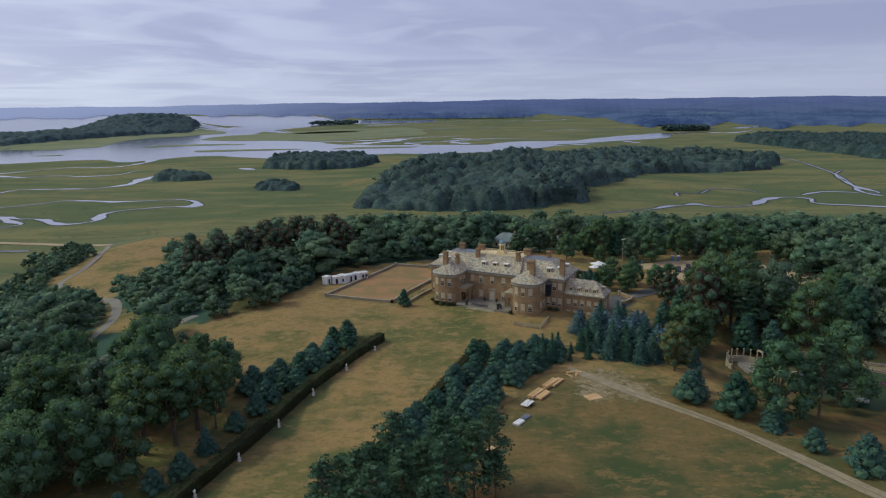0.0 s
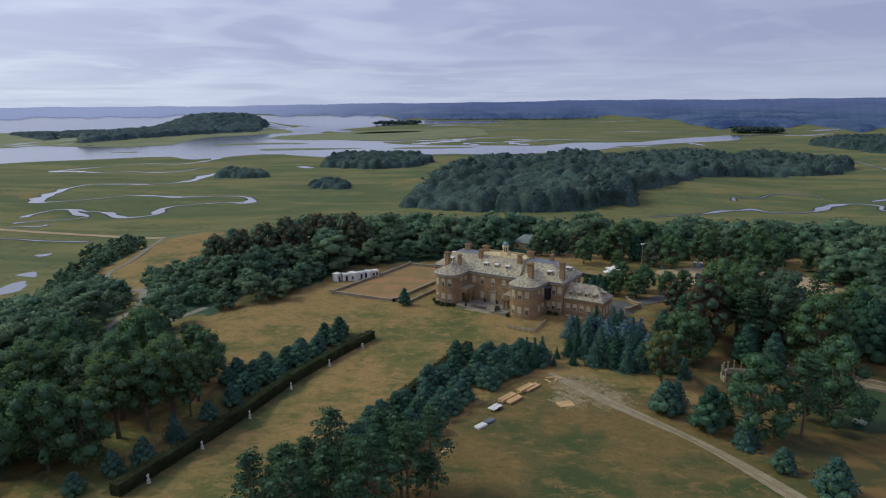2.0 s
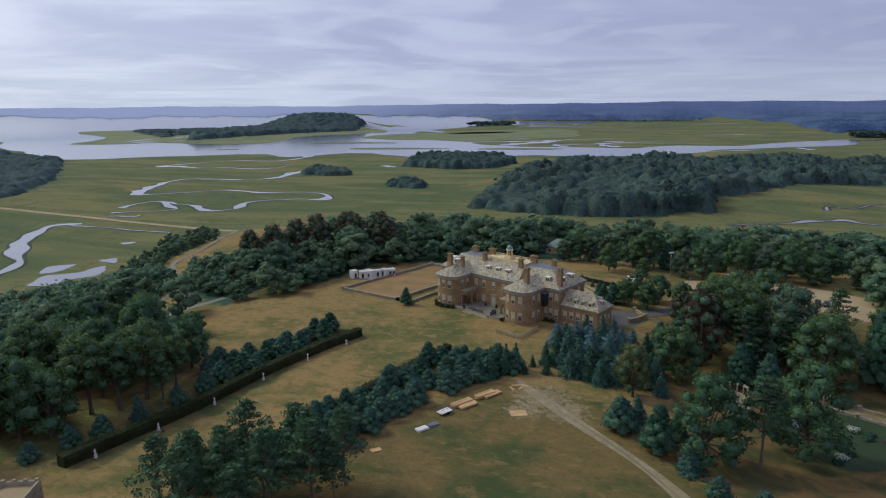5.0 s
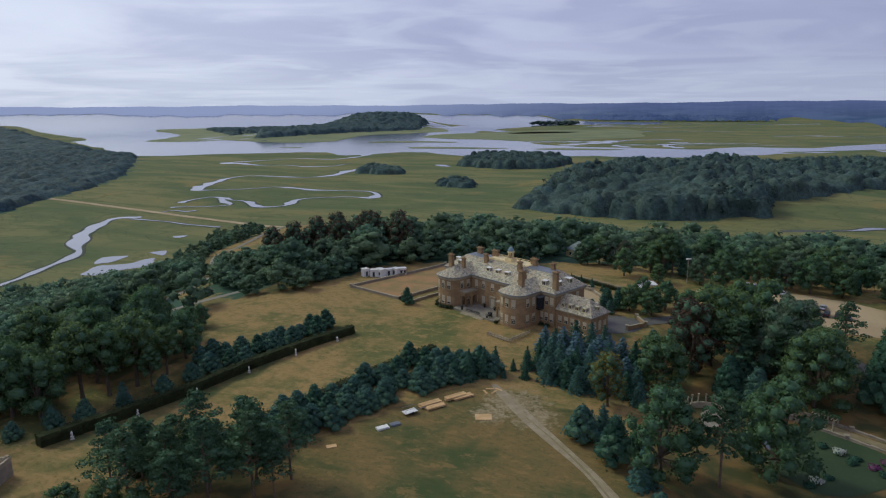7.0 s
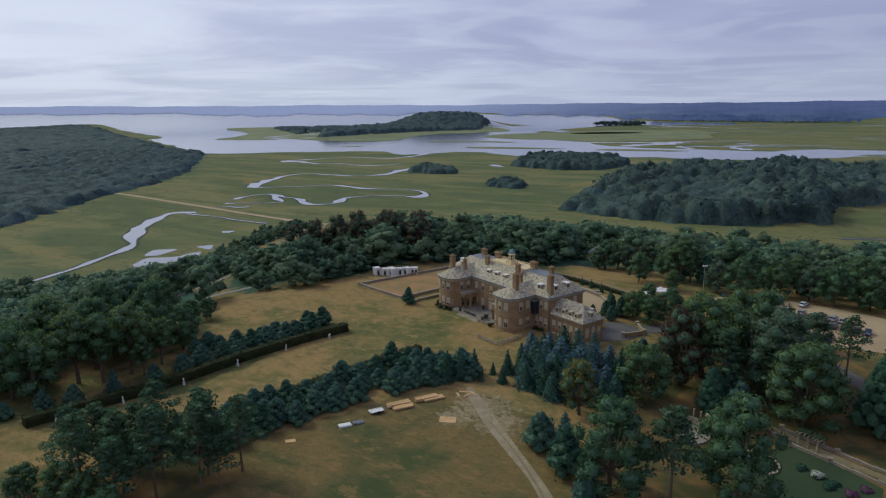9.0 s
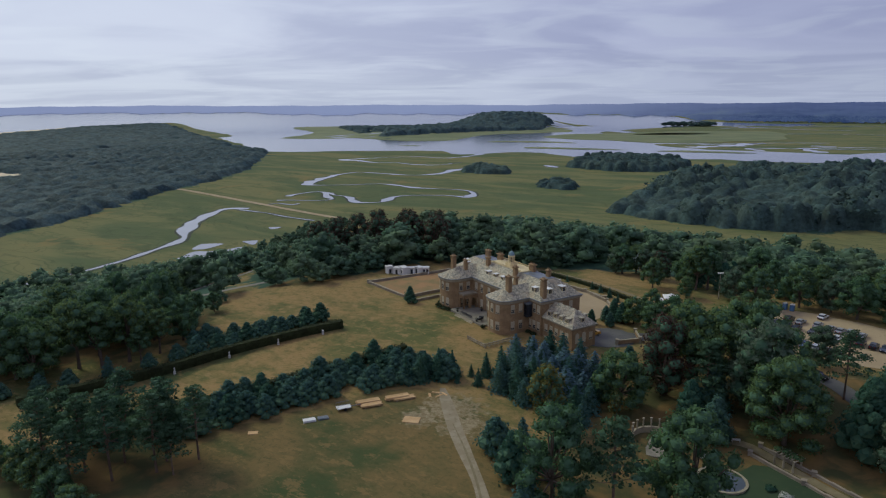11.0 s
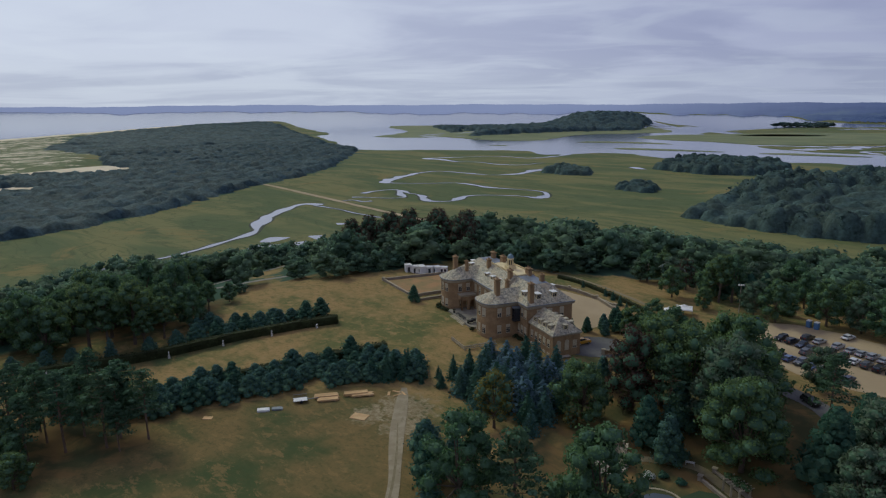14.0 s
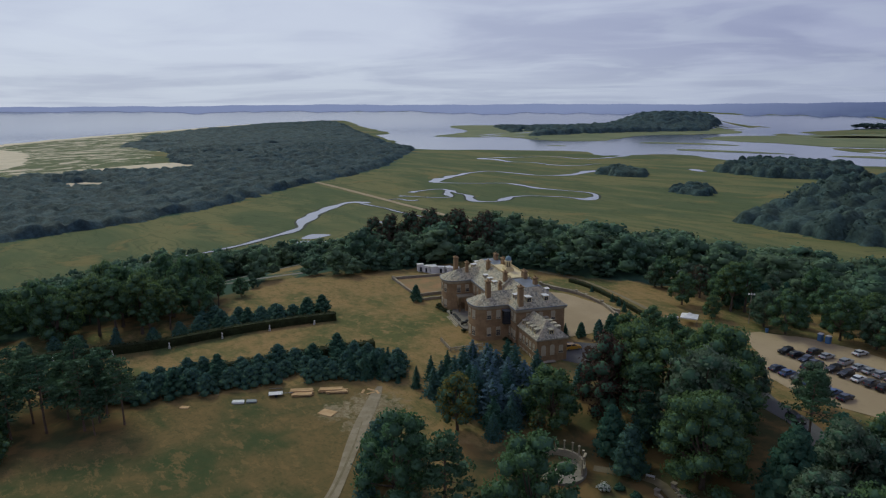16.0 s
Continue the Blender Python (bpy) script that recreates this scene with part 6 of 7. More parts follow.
# far wooded shores close the plain all round
rb = np.radians(np.linspace(0, 360, 2401))
deg = np.linspace(0, 360, 2401)
near_r = np.interp(deg, [0, 56, 73, 81, 97, 124, 136, 150, 170, 200, 260, 330, 360], [2000, 2350, 3000, 3900, 4800, 7400, 7600, 10500, 13000, 13500, 13000, 2500, 2000])
shore = near_r * (1 + 0.10 * np.sin(rb * 13 + 1) + 0.07 * np.sin(rb * 31 + 2) + 0.05 * np.sin(rb * 71) + 0.035 * np.sin(rb * 149 + 1))
bumps = np.abs(np.sin(rb * 211)) * 0.4 + np.abs(np.sin(rb * 347 + 1)) * 0.35 + np.abs(np.sin(rb * 523 + 2)) * 0.25
rows_z = ((0.0, -2.0), (0.002, 9.0), (0.06, 17.0), (0.2, 24.0), (0.5, 40.0), (1.0, 60.0))
grid_v = []
for f, z in rows_z:
    r = shore * (17600.0 / shore) ** f
    hz = z * (0.8 + 0.4 * bumps) if 0 < f < 1 else np.full_like(rb, z) + (f == 1) * (14 * np.sin(rb * 5 + 1) + 9 * np.sin(rb * 17 + 2) + 6 * np.sin(rb * 43) + 5 * np.sin(rb * 97) + 8 * bumps)
    grid_v.append(np.stack(warp(MID[0] + r * np.cos(rb), MID[1] + r * np.sin(rb), hz), 1))
n = len(rb)
q = np.array([(j * n + i, j * n + i + 1, (j + 1) * n + i + 1, (j + 1) * n + i) for j in range(len(rows_z) - 1) for i in range(n - 1)])
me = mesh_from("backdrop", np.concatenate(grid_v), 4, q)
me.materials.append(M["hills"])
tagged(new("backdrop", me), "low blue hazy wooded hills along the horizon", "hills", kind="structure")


def hedge(line, width, tall, label):
    """A clipped hedge: a dense body with a skin of small leaf clumps."""
    rng = np.random.default_rng(int(abs(line[0][0]) * 10))
    ob = thing("hedge", Matrix(), label, "hedge")
    c = curve(line, 2.0)
    d = np.gradient(c, axis=0)
    d /= np.linalg.norm(d, axis=1, keepdims=True)
    nrm = np.stack([-d[:, 1], d[:, 0]], 1)
    zs = height(c[:, 0], c[:, 1])
    sect = [(-0.5, -0.3), (-0.52, 0.6 * tall), (-0.4, 0.94 * tall), (0.4, 0.96 * tall), (0.52, 0.6 * tall), (0.5, -0.3)]
    bm = bmesh.new()
    rings = [[bm.verts.new((p[0] + n[0] * a * width * 0.92, p[1] + n[1] * a * width * 0.92, z + h * 0.97)) for a, h in sect] for p, n, z in zip(c, nrm, zs)]
    for a, b in zip(rings, rings[1:]):
        for i in range(5):
            bm.faces.new((a[i], b[i], b[i + 1], a[i + 1]))
    bm.faces.new(rings[0])
    bm.faces.new(rings[-1][::-1])
    part("hedge_body", bm, M["hedge"], ob)
    length = 2.0 * len(c)
    m = int(length * (2 * tall + width) * 5)
    i = rng.integers(0, len(c) - 1, m)
    f = rng.random((m, 1))
    p = c[i] * (1 - f) + c[i + 1] * f
    u = rng.uniform(-1, 1, m) * (tall + width / 2)
    side = np.sign(u)
    onside = np.abs(u) > width / 2
    off = np.where(onside, side * width / 2, u) * rng.uniform(0.96, 1.04, m)
    zz = np.where(onside, tall - (np.abs(u) - width / 2), tall) + rng.normal(0, 0.05, m)
    pos = np.stack([p[:, 0] + nrm[i, 0] * off, p[:, 1] + nrm[i, 1] * off, height(p[:, 0], p[:, 1]) + zz], 1)
    nn = np.stack([nrm[i, 0] * side * onside, nrm[i, 1] * side * onside, (~onside) * 1.0], 1) + rng.normal(size=(m, 3)) * 0.3
    reuse("leaves", quad_mesh("hedge_leaves", leaf_quads(rng, pos, nn, 0.5), M["hedge"]), ob, Matrix())
    return ob


hedge([(-18.6, 175.2), (-21.8, 169), (-28.0, 157), (-34.2, 144.6), (-39.0, 130.5), (-43.2, 116.3), (-46.6, 102.3), (-48.0, 96.5)], 2.4, 2.5, "long clipped dark green hedge behind the statues")
hedge([(10.0, 168.5), (5.5, 158), (-4, 135), (-14, 111), (-21, 94)], 2.4, 2.4, "long clipped dark green hedge before the conifers")

hedge([(8, 263.8), (18, 261.5), (35.5, 253.5), (47.5, 247.2), (57, 242), (66, 238)], 1.5, 1.2, "low clipped dark hedge along the back lawn")

# ---- drives and laid ground ----
ribbon("road_drive", DRIVE_W, 3.8, M["road_pale"], 0.12, "pale asphalt drive winding down the hill", "road", 4.0, 0.03)
TRACK = [(31, 154), (34.5, 149.5), (42, 140.5), (50.5, 131.5), (59, 121.5), (65.6, 111.5), (73, 99), (86, 80), (100, 58), (140, -10), (190, -90)]
ribbon("track", TRACK, [1.4, 2.4, 2.7, 2.8, 2.8, 2.8, 2.8, 2.8, 2.8, 2.8, 2.8], M["rut"], 0.10, "pale rutted dirt track across the dry field", "track", 0.7, 0.22)
ribbon("track_crown", TRACK[2:], 0.7, M["dirt"], 0.13, "grassy strip between the ruts of the dirt track", "track", 0.7, 0.4, 0.8)
patch("forecourt", [(13, 246), (18, 248), (26, 247), (37, 245.5), (45, 240), (47, 231), (46, 220), (41, 211), (30, 216), (18, 224), (8, 230), (2, 236)], M["gravel"], 0.10, "pale gravel forecourt behind the house", "forecourt", 4.0)
patch("car_park", [(78, 254), (90, 262), (108, 261), (128, 254), (142, 240), (134, 223), (118, 221), (105, 222), (92, 227), (86, 240)], M["gravel"], 0.10, "pale gravel car park", "car park", 4.0, 0.8)
ribbon("road_east", EAST_ROAD, [6, 6, 5, 4.5], M["asphalt"], 0.13, "grey asphalt drive", "road", 3.0, 0.04)
patch("yard", [(45, 200), (52, 198), (60, 202), (62, 209), (56, 215), (48, 212)], M["asphalt"], 0.11, "grey asphalt yard beside the wing", "yard", 3.0)
ribbon("path_lawn", [(-10, 268), (8, 269), (24, 264), (38, 257.5), (49, 252), (60, 246)], 1.5, M["dirt"], 0.1, "worn pale path across the back lawn", "path", 3.0, 0.15)


def to_world(u, v):
    p = HOUSE @ Vector((u, v, 0))
    return p.x, p.y


# ---- walls and fences ----
def low_wall(line, tall, thick, label, name="garden_wall", mat="drystone", cap="stone"):
    """A garden wall along straight runs, with a coping and end piers."""
    ob = thing(name, Matrix(), label, "wall")
    for (x0, y0), (x1, y1) in zip(line, line[1:]):
        length, a = math.hypot(x1 - x0, y1 - y0), math.atan2(y1 - y0, x1 - x0)
        n = max(1, round(length / 4.0))
        for i in range(n):
            s0, s1 = length * i / n, length * (i + 1) / n
            sm = (s0 + s1) / 2
            z = min(ground_z(x0 + math.cos(a) * s, y0 + math.sin(a) * s) for s in (s0, sm, s1))
            m = pose(x0, y0, z, 0, 0, math.degrees(a))
            w = part("wall_run", boxes((s0, s1 - 0.004, -thick / 2, thick / 2, -0.5, tall)), M[mat], ob)
            w.matrix_basis = m
            c = part("coping", boxes((s0 + 0.01, s1 - 0.02, -thick / 2 - 0.08, thick / 2 + 0.08, tall, tall + 0.14), bevel=0.02), M[cap], w)
    for x, y in line:
        z = ground_z(x, y)
        pier = part("pier", boxes((-0.4, 0.4, -0.4, 0.4, -0.5, tall + 0.35), (-0.5, 0.5, -0.5, 0.5, tall + 0.35, tall + 0.5), bevel=0.02), M[cap], ob)
        pier.matrix_basis = pose(x, y, z)
    return ob


low_wall([to_world(-31, -18), to_world(-56.5, -21), to_world(-57, 27), to_world(-43, 29)], 0.85, 0.45, "low weathered stone terrace wall with a pale coping")
low_wall([to_world(-31, -18), to_world(-31.5, 22)], 0.9, 0.5, "low stone wall between the terrace lawns")
low_wall([to_world(-25.5, -19.5), to_world(-25, 2)], 0.8, 0.5, "low stone retaining wall beside the house")
patch("terrace_lawn", [to_world(-31.6, -17.6), to_world(-56, -20.4), to_world(-56.4, 26.5), to_world(-43, 28.4), to_world(-32, 22)], M["straw_lawn"], 0.09, "brown parched terrace lawn", "lawn", smooth=False)
low_wall([to_world(-32, 30), to_world(-12, 38), to_world(6, 40)], 0.8, 0.45, "low stone wall along the back lawn")
low_wall([(8, 250), (20, 251), (33, 247), (43, 240), (48, 232)], 1.0, 0.5, "low stone balustrade wall round the forecourt")
low_wall([(58, 203), (63, 208), (60, 214)], 1.2, 0.4, "low brick wall round the yard", "yard_wall", "brick", "stone")
for u, v, w in ((-33, -8, 0.7), (-33, 4, 0.7), (-33, 12, 0.6), (-28, -2, 0.6)):
    x, y = to_world(u, v)
    ob = thing("stone_bench", pose(x, y, ground_z(x, y), 0, 0, 62), "pale stone bench on the terrace lawn", "bench")
    part("seat", boxes((-1.0, 1.0, -0.25, 0.25, 0.4, 0.52), bevel=0.03), M["stone"], ob)
    for s in (-0.7, 0.7):
        part("support", boxes((s - 0.12, s + 0.12, -0.2, 0.2, -0.1, 0.4)), M["stone"], ob)


def rail_fence(line, label):
    ob = thing("rail_fence", Matrix(), label, "fence")
    for (x0, y0), (x1, y1) in zip(line, line[1:]):
        length, a = math.hypot(x1 - x0, y1 - y0), math.degrees(math.atan2(y1 - y0, x1 - x0))
        m = pose(x0, y0, ground_z((x0 + x1) / 2, (y0 + y1) / 2), 0, 0, a)
        n = max(2, round(length / 1.6))
        for i in range(n + 1):
            s = length * i / n
            part("post", boxes((s - 0.13, s + 0.13, -0.13, 0.13, -0.4, 1.2), bevel=0.02), M["stone"], ob).matrix_basis = m
        for z in (0.22, 0.78):
            part("rail", boxes((0, length, -0.11, 0.11, z, z + 0.28), bevel=0.03), M["stone"], ob).matrix_basis = m


rail_fence([(20.6, 184.2), (22, 183.6), (28, 180.8), (31.8, 189.5)], "pale weathered timber rail fence on the lawn")

# ---- statues ----
def statue(x, y, tall, turn, urn=False):
    """A weathered figure or urn on a plinth, as plain turned shapes."""
    bm = bmesh.new()
    add_box(bm, -0.34, 0.34, -0.34, 0.34, -0.3, 0.2)
    add_box(bm, -0.26, 0.26, -0.26, 0.26, 0.2, 0.8)
    add_box(bm, -0.32, 0.32, -0.32, 0.32, 0.8, 0.9)
    if urn:
        lathe(bm, [(0.14, 0.9), (0.1, 1.0), (0.34, 1.25), (0.38, 1.4), (0.28, 1.45)], 10)
    else:
        h = tall - 0.9
        lathe(bm, [(0.2, 0.9), (0.22, 0.9 + 0.2 * h), (0.17, 0.9 + 0.45 * h), (0.23, 0.9 + 0.66 * h), (0.21, 0.9 + 0.78 * h), (0.07, 0.9 + 0.82 * h), (0.11, 0.9 + 0.88 * h), (0.11, 0.9 + 0.95 * h), (0.03, 0.9 + h)], 10)
        add_tube(bm, [(0.2, 0, 0.9 + 0.76 * h), (0.3, 0.08, 0.9 + 0.55 * h), (0.2, 0.2, 0.9 + 0.45 * h)], [0.08, 0.07, 0.05], 6)
    ob = part("urn" if urn else "statue", bm, M["marble"])
    ob.matrix_basis = pose(x, y, ground_z(x, y), 0, 0, turn) @ Matrix.Scale(0.85, 4)
    tagged(ob, "weathered stone urn on a plinth beside the hedge" if urn else "pale weathered stone statue on a plinth beside the hedge", "urn" if urn else "statue", "statues along the grass walk")


for i, (x, y) in enumerate(((-19.7, 168.0), (-25.8, 155.9), (-32.0, 143.5), (-36.9, 129.6), (-41.2, 115.4), (-44.6, 101.4))):
    statue(x, y, 2.3, i * 37, i == 0)

# ---- white cabins ----
def cabin(x, y, turn, l, w, h, doors):
    ob = thing("cabin", pose(x, y, ground_z(x, y), 0, 0, turn), "white flat-roofed temporary cabin on the grass", "cabin", "white cabins")
    part("cabin_wall", boxes((-l / 2, l / 2, -w / 2, w / 2, -0.3, h), bevel=0.03), M["white"], ob)
    part("cabin_roof", boxes((-l / 2 - 0.1, l / 2 + 0.1, -w / 2 - 0.1, w / 2 + 0.1, h, h + 0.15), (-l / 2 - 0.12, l / 2 + 0.12, -w / 2 - 0.12, -w / 2 - 0.05, h - 0.08, h + 0.22)), M["white"], ob)
    for i in range(doors):
        s = -l / 2 + (i + 0.5) * l / doors
        d = part("opening", boxes((s - 0.45, s + 0.45, -w / 2 - 0.03, -w / 2 + 0.05, 0.75 if i % 2 else 0.1, 2.0)), M["glass"], ob)
        part("opening_frame", boxes((s - 0.53, s - 0.45, -w / 2 - 0.05, -w / 2, 0.1, 2.08), (s + 0.45, s + 0.53, -w / 2 - 0.05, -w / 2, 0.1, 2.08), (s - 0.53, s + 0.53, -w / 2 - 0.05, -w / 2, 2.0, 2.08)), M["white"], d)


for x, y, turn, l, w, h, n in ((-44.6, 234.4, 60, 2.4, 2.4, 2.9, 1), (-41.0, 235.4, 12, 3.2, 2.4, 2.6, 1), (-38.6, 236.0, -28, 3.8, 2.6, 3.0, 2), (-36.6, 238.6, 40, 2.8, 2.4, 2.5, 1), (-33.9, 240.2, -20, 3.0, 2.4, 2.7, 1), (-31.6, 241.6, 30, 2.6, 2.4, 2.6, 2)):
    cabin(x, y, turn, l, w, h, n)

# ---- lumber, trailers and boards in the field ----
rl = random.Random(8)


def lumber(x, y, turn, l, rows):
    ob = thing("lumber_stack", pose(x, y, ground_z(x, y), 0, 0, turn), "stack of new orange-brown sawn lumber on bearers", "lumber")
    for s in (-l * 0.35, l * 0.35):
        part("bearer", boxes((s - 0.08, s + 0.08, -0.9, 0.9, -0.1, 0.14)), M["grey_wood"], ob)
    for j in range(rows):
        for i in range(4):
            e = rl.uniform(-0.25, 0.25)
            part("plank", boxes((-l / 2 + e, l / 2 + e, -0.8 + i * 0.4, -0.44 + i * 0.4, 0.14 + j * 0.2, 0.32 + j * 0.2)), M["timber"], ob)


lumber(20.6, 138.6, 52, 5.2, 3)
lumber(22.2, 137.9, 52, 4.6, 2)
lumber(24.8, 144.0, 52, 5.4, 3)
lumber(26.2, 144.6, 52, 5.0, 2)


def boards(x, y, turn, l, w, mat, label, n=3):
    ob = thing("board_pile", pose(x, y, ground_z(x, y), 0, 0, turn), label, "boards")
    for i in range(n):
        e = rl.uniform(-0.12, 0.12)
        part("board", boxes((-l / 2 + e, l / 2 + e, -w / 2 - e, w / 2 - e, i * 0.09 - 0.02, i * 0.09 + 0.06)), M[mat], ob)


boards(15.2, 125.2, 50, 2.6, 1.3, "white", "white panels stacked on the dry grass", 5)
boards(17.0, 127.6, 50, 2.2, 1.2, "lead", "grey-blue sheets stacked on the dry grass", 4)
boards(8.5, 115.5, 40, 2.0, 1.2, "timber", "pale plywood sheets lying on the grass", 2)
boards(33.5, 137.2, 20, 3.6, 2.6, "timber", "low heap of brown boards on the grass", 2)
for x, y, a in ((31.0, 151.2, 20), (32.4, 150.2, 75), (30.4, 149.4, 130), (33.0, 151.6, 160)):
    boards(x, y, a, 2.0, 0.5, "timber", "loose pale timber offcuts on trampled ground", 2)


def trailer(x, y, turn):
    ob = thing("trailer", pose(x, y, ground_z(x, y), 0, 0, turn), "white flat-bed trailer with a tubular rail", "trailer")
    part("deck", boxes((-1.6, 1.6, -0.9, 0.9, 0.55, 0.7), bevel=0.03), M["white"], ob)
    for s in (-0.95, 0.95):
        bm = bmesh.new()
        lathe(bm, [(0.34, -0.1), (0.36, 0), (0.34, 0.1)], 12)
        w = part("wheel", bm, M["rubber"], ob)
        w.matrix_basis = pose(0.2, s, 0.36, 90, 0, 0)
    part("drawbar", boxes((1.6, 4.0, -0.06, 0.06, 0.5, 0.6)), M["lead"], ob)
    for y0 in (-0.85, 0.85):
        bm = bmesh.new()
        add_tube(bm, [(-1.5, y0, 0.7), (-1.5, y0, 1.5), (1.5, y0, 1.5), (1.5, y0, 0.7)], [0.04] * 4, 6)
        part("rail", bm, M["lead"], ob)


trailer(18.0, 133.2, 55)

# ---- cars ----
PAINTS = {}
for nm, c in (("black", (0.012, 0.013, 0.016)), ("navy", (0.015, 0.025, 0.06)), ("silver", (0.38, 0.39, 0.41)), ("white", (0.7, 0.7, 0.7)), ("grey", (0.1, 0.105, 0.11)), ("blue", (0.05, 0.1, 0.24)), ("yellow", (0.62, 0.33, 0.03))):
    k = Maker(nm + "_car_paint", 0.3, 0.2 if nm in ("silver", "grey", "blue") else 0.0, 0.5)
    k.b.inputs["Coat Weight"].default_value = 0.5
    PAINTS[nm] = k.done(k.mix(k.band(k.noise(3.0), 0.4, 0.7), c, tuple(v * 0.85 + 0.01 for v in c)))
k = Maker("tail_lamp_red", 0.3)
M["tail"] = k.done(k.mix(k.noise(8.0), (0.3, 0.01, 0.01), (0.4, 0.02, 0.02)))


def profile(bm, pts, half, taper=1.0):
    """Extrudes a side profile (x, z) across the car's width."""
    a = [bm.verts.new((x, -half, z)) for x, z in pts]
    b = [bm.verts.new((x, half, z)) for x, z in pts]
    n = len(pts)
    for i in range(n):
        bm.faces.new((a[i], a[(i + 1) % n], b[(i + 1) % n], b[i]))
    bm.faces.new(a[::-1])
    bm.faces.new(b)
    bmesh.ops.recalc_face_normals(bm, faces=bm.faces[:])
    bmesh.ops.bevel(bm, geom=bm.edges[:], offset=0.05, segments=2, affect="EDGES")


def car(paint, tall, label):
    """A car 4.6 m long; tall adds height for an off-roader."""
    ob = thing("car", Matrix(), label, "car", "cars in the car park")
    h = 0.95 + tall * 0.25
    bm = bmesh.new()
    profile(bm, [(-2.25, 0.35), (2.2, 0.35), (2.3, 0.55), (2.2, h - 0.12), (0.95, h), (-2.15, h), (-2.3, 0.7)], 0.9)
    part("body", bm, PAINTS[paint], ob)
    bm = bmesh.new()
    back = -2.05 if tall else -1.65
    profile(bm, [(back, h - 0.04), (1.0, h - 0.04), (0.3, h + 0.5), (back + 0.3, h + 0.5)], 0.76)
    cab = part("cabin_glass", bm, M["glass"], ob)
    bm = boxes((back + 0.28, 0.32, -0.72, 0.72, h + 0.47, h + 0.54), bevel=0.03)
    for y0 in (-0.77, 0.7):
        for x0 in (-0.75, 0.28):
            add_box(bm, x0, x0 + 0.09, y0, y0 + 0.07, h, h + 0.5)
    part("roof", bm, PAINTS[paint], cab)
    for x0 in (-1.42, 1.4):
        for y0 in (-0.82, 0.82):
            bm = bmesh.new()
            lathe(bm, [(0.30, -0.11), (0.33, -0.07), (0.33, 0.07), (0.30, 0.11)], 14)
            w = part("wheel", bm, M["rubber"], ob)
            w.matrix_basis = pose(x0, y0, 0.33, 90, 0, 0)
            bm = bmesh.new()
            lathe(bm, [(0.19, -0.12), (0.19, 0.12)], 10)
            part("rim", bm, PAINTS["silver"], w)
    for y0 in (-0.7, 0.42):
        part("headlight", boxes((2.14, 2.27, y0, y0 + 0.28, h - 0.34, h - 0.18)), M["white"], ob)
        part("tail_light", boxes((-2.31, -2.2, y0, y0 + 0.28, h - 0.3, h - 0.12)), M["tail"], ob)
    for x0 in (2.2, -2.36):
        part("bumper", boxes((x0, x0 + 0.14, -0.84, 0.84, 0.38, 0.56), bevel=0.03), M["rubber"], ob)
    return ob


KINDS = {}
for paint, tall, label in (("black", 1, "black off-road car parked on gravel"), ("navy", 0, "dark blue saloon car parked on gravel"), ("silver", 0, "silver saloon car parked on gravel"), ("white", 0, "white hatchback car parked on gravel"),
                           ("grey", 1, "dark grey off-road car parked on gravel"), ("blue", 0, "blue saloon car parked on gravel"), ("silver2", 1, "silver off-road car parked on gravel")):
    KINDS[paint] = [car(paint.rstrip("2"), tall, label), False]


def park(kind, x, y, turn):
    m = pose(x, y, ground_z(x, y) + 0.1, 0, 0, turn)
    proto, used = KINDS[kind]
    if used:
        copy_thing(proto, m)
    else:
        proto.matrix_basis, KINDS[kind][1] = m, True


for kind, x, y in (("black", 91.6, 245.6), ("black", 94.5, 244.9), ("black", 97.2, 250.6), ("silver", 100.4, 249.8), ("navy", 97.2, 243.9), ("navy", 99.7, 242.9), ("grey", 99.4, 238.6), ("black", 104.2, 241.8), ("black", 107.3, 240.7), ("silver2", 105.1, 248.8), ("silver", 108.4, 247.8), ("silver", 111.0, 247.0),
                   ("silver2", 113.6, 246.2), ("silver", 116.2, 245.3), ("white", 106.0, 258.2), ("navy", 94.2, 231.9), ("blue", 97.0, 230.8), ("grey", 100.0, 229.8), ("blue", 102.8, 228.8), ("silver2", 105.6, 227.9), ("blue", 108.4, 226.9), ("navy", 111.2, 225.9), ("white", 110.3, 239.9), ("grey", 113.2, 239.0), ("black", 116.0, 238.1), ("black", 119.0, 237.2), ("navy", 121.5, 236.3)):
    park(kind, x, y, (72 if rl.random() < 0.6 else 252) + rl.uniform(-4, 4))
park("black", 107.0, 206.6, -38)
for paint, x, y, lab in (("black", 47.0, 203.5, "black jeep parked in the yard"), ("yellow", 50.0, 206.2, "yellow-roofed jeep parked in the yard")):
    j = car("black", 1, lab + " beside the wing")
    j.matrix_basis = pose(x, y, ground_z(x, y) + 0.12, 0, 0, 62)
    tagged(j, group="jeeps in the yard")
    if paint == "yellow":
        for c in j.children_recursive:
            if c.name.split(".")[0] in ("body", "roof"):
                c.data.materials[0] = PAINTS["yellow"]

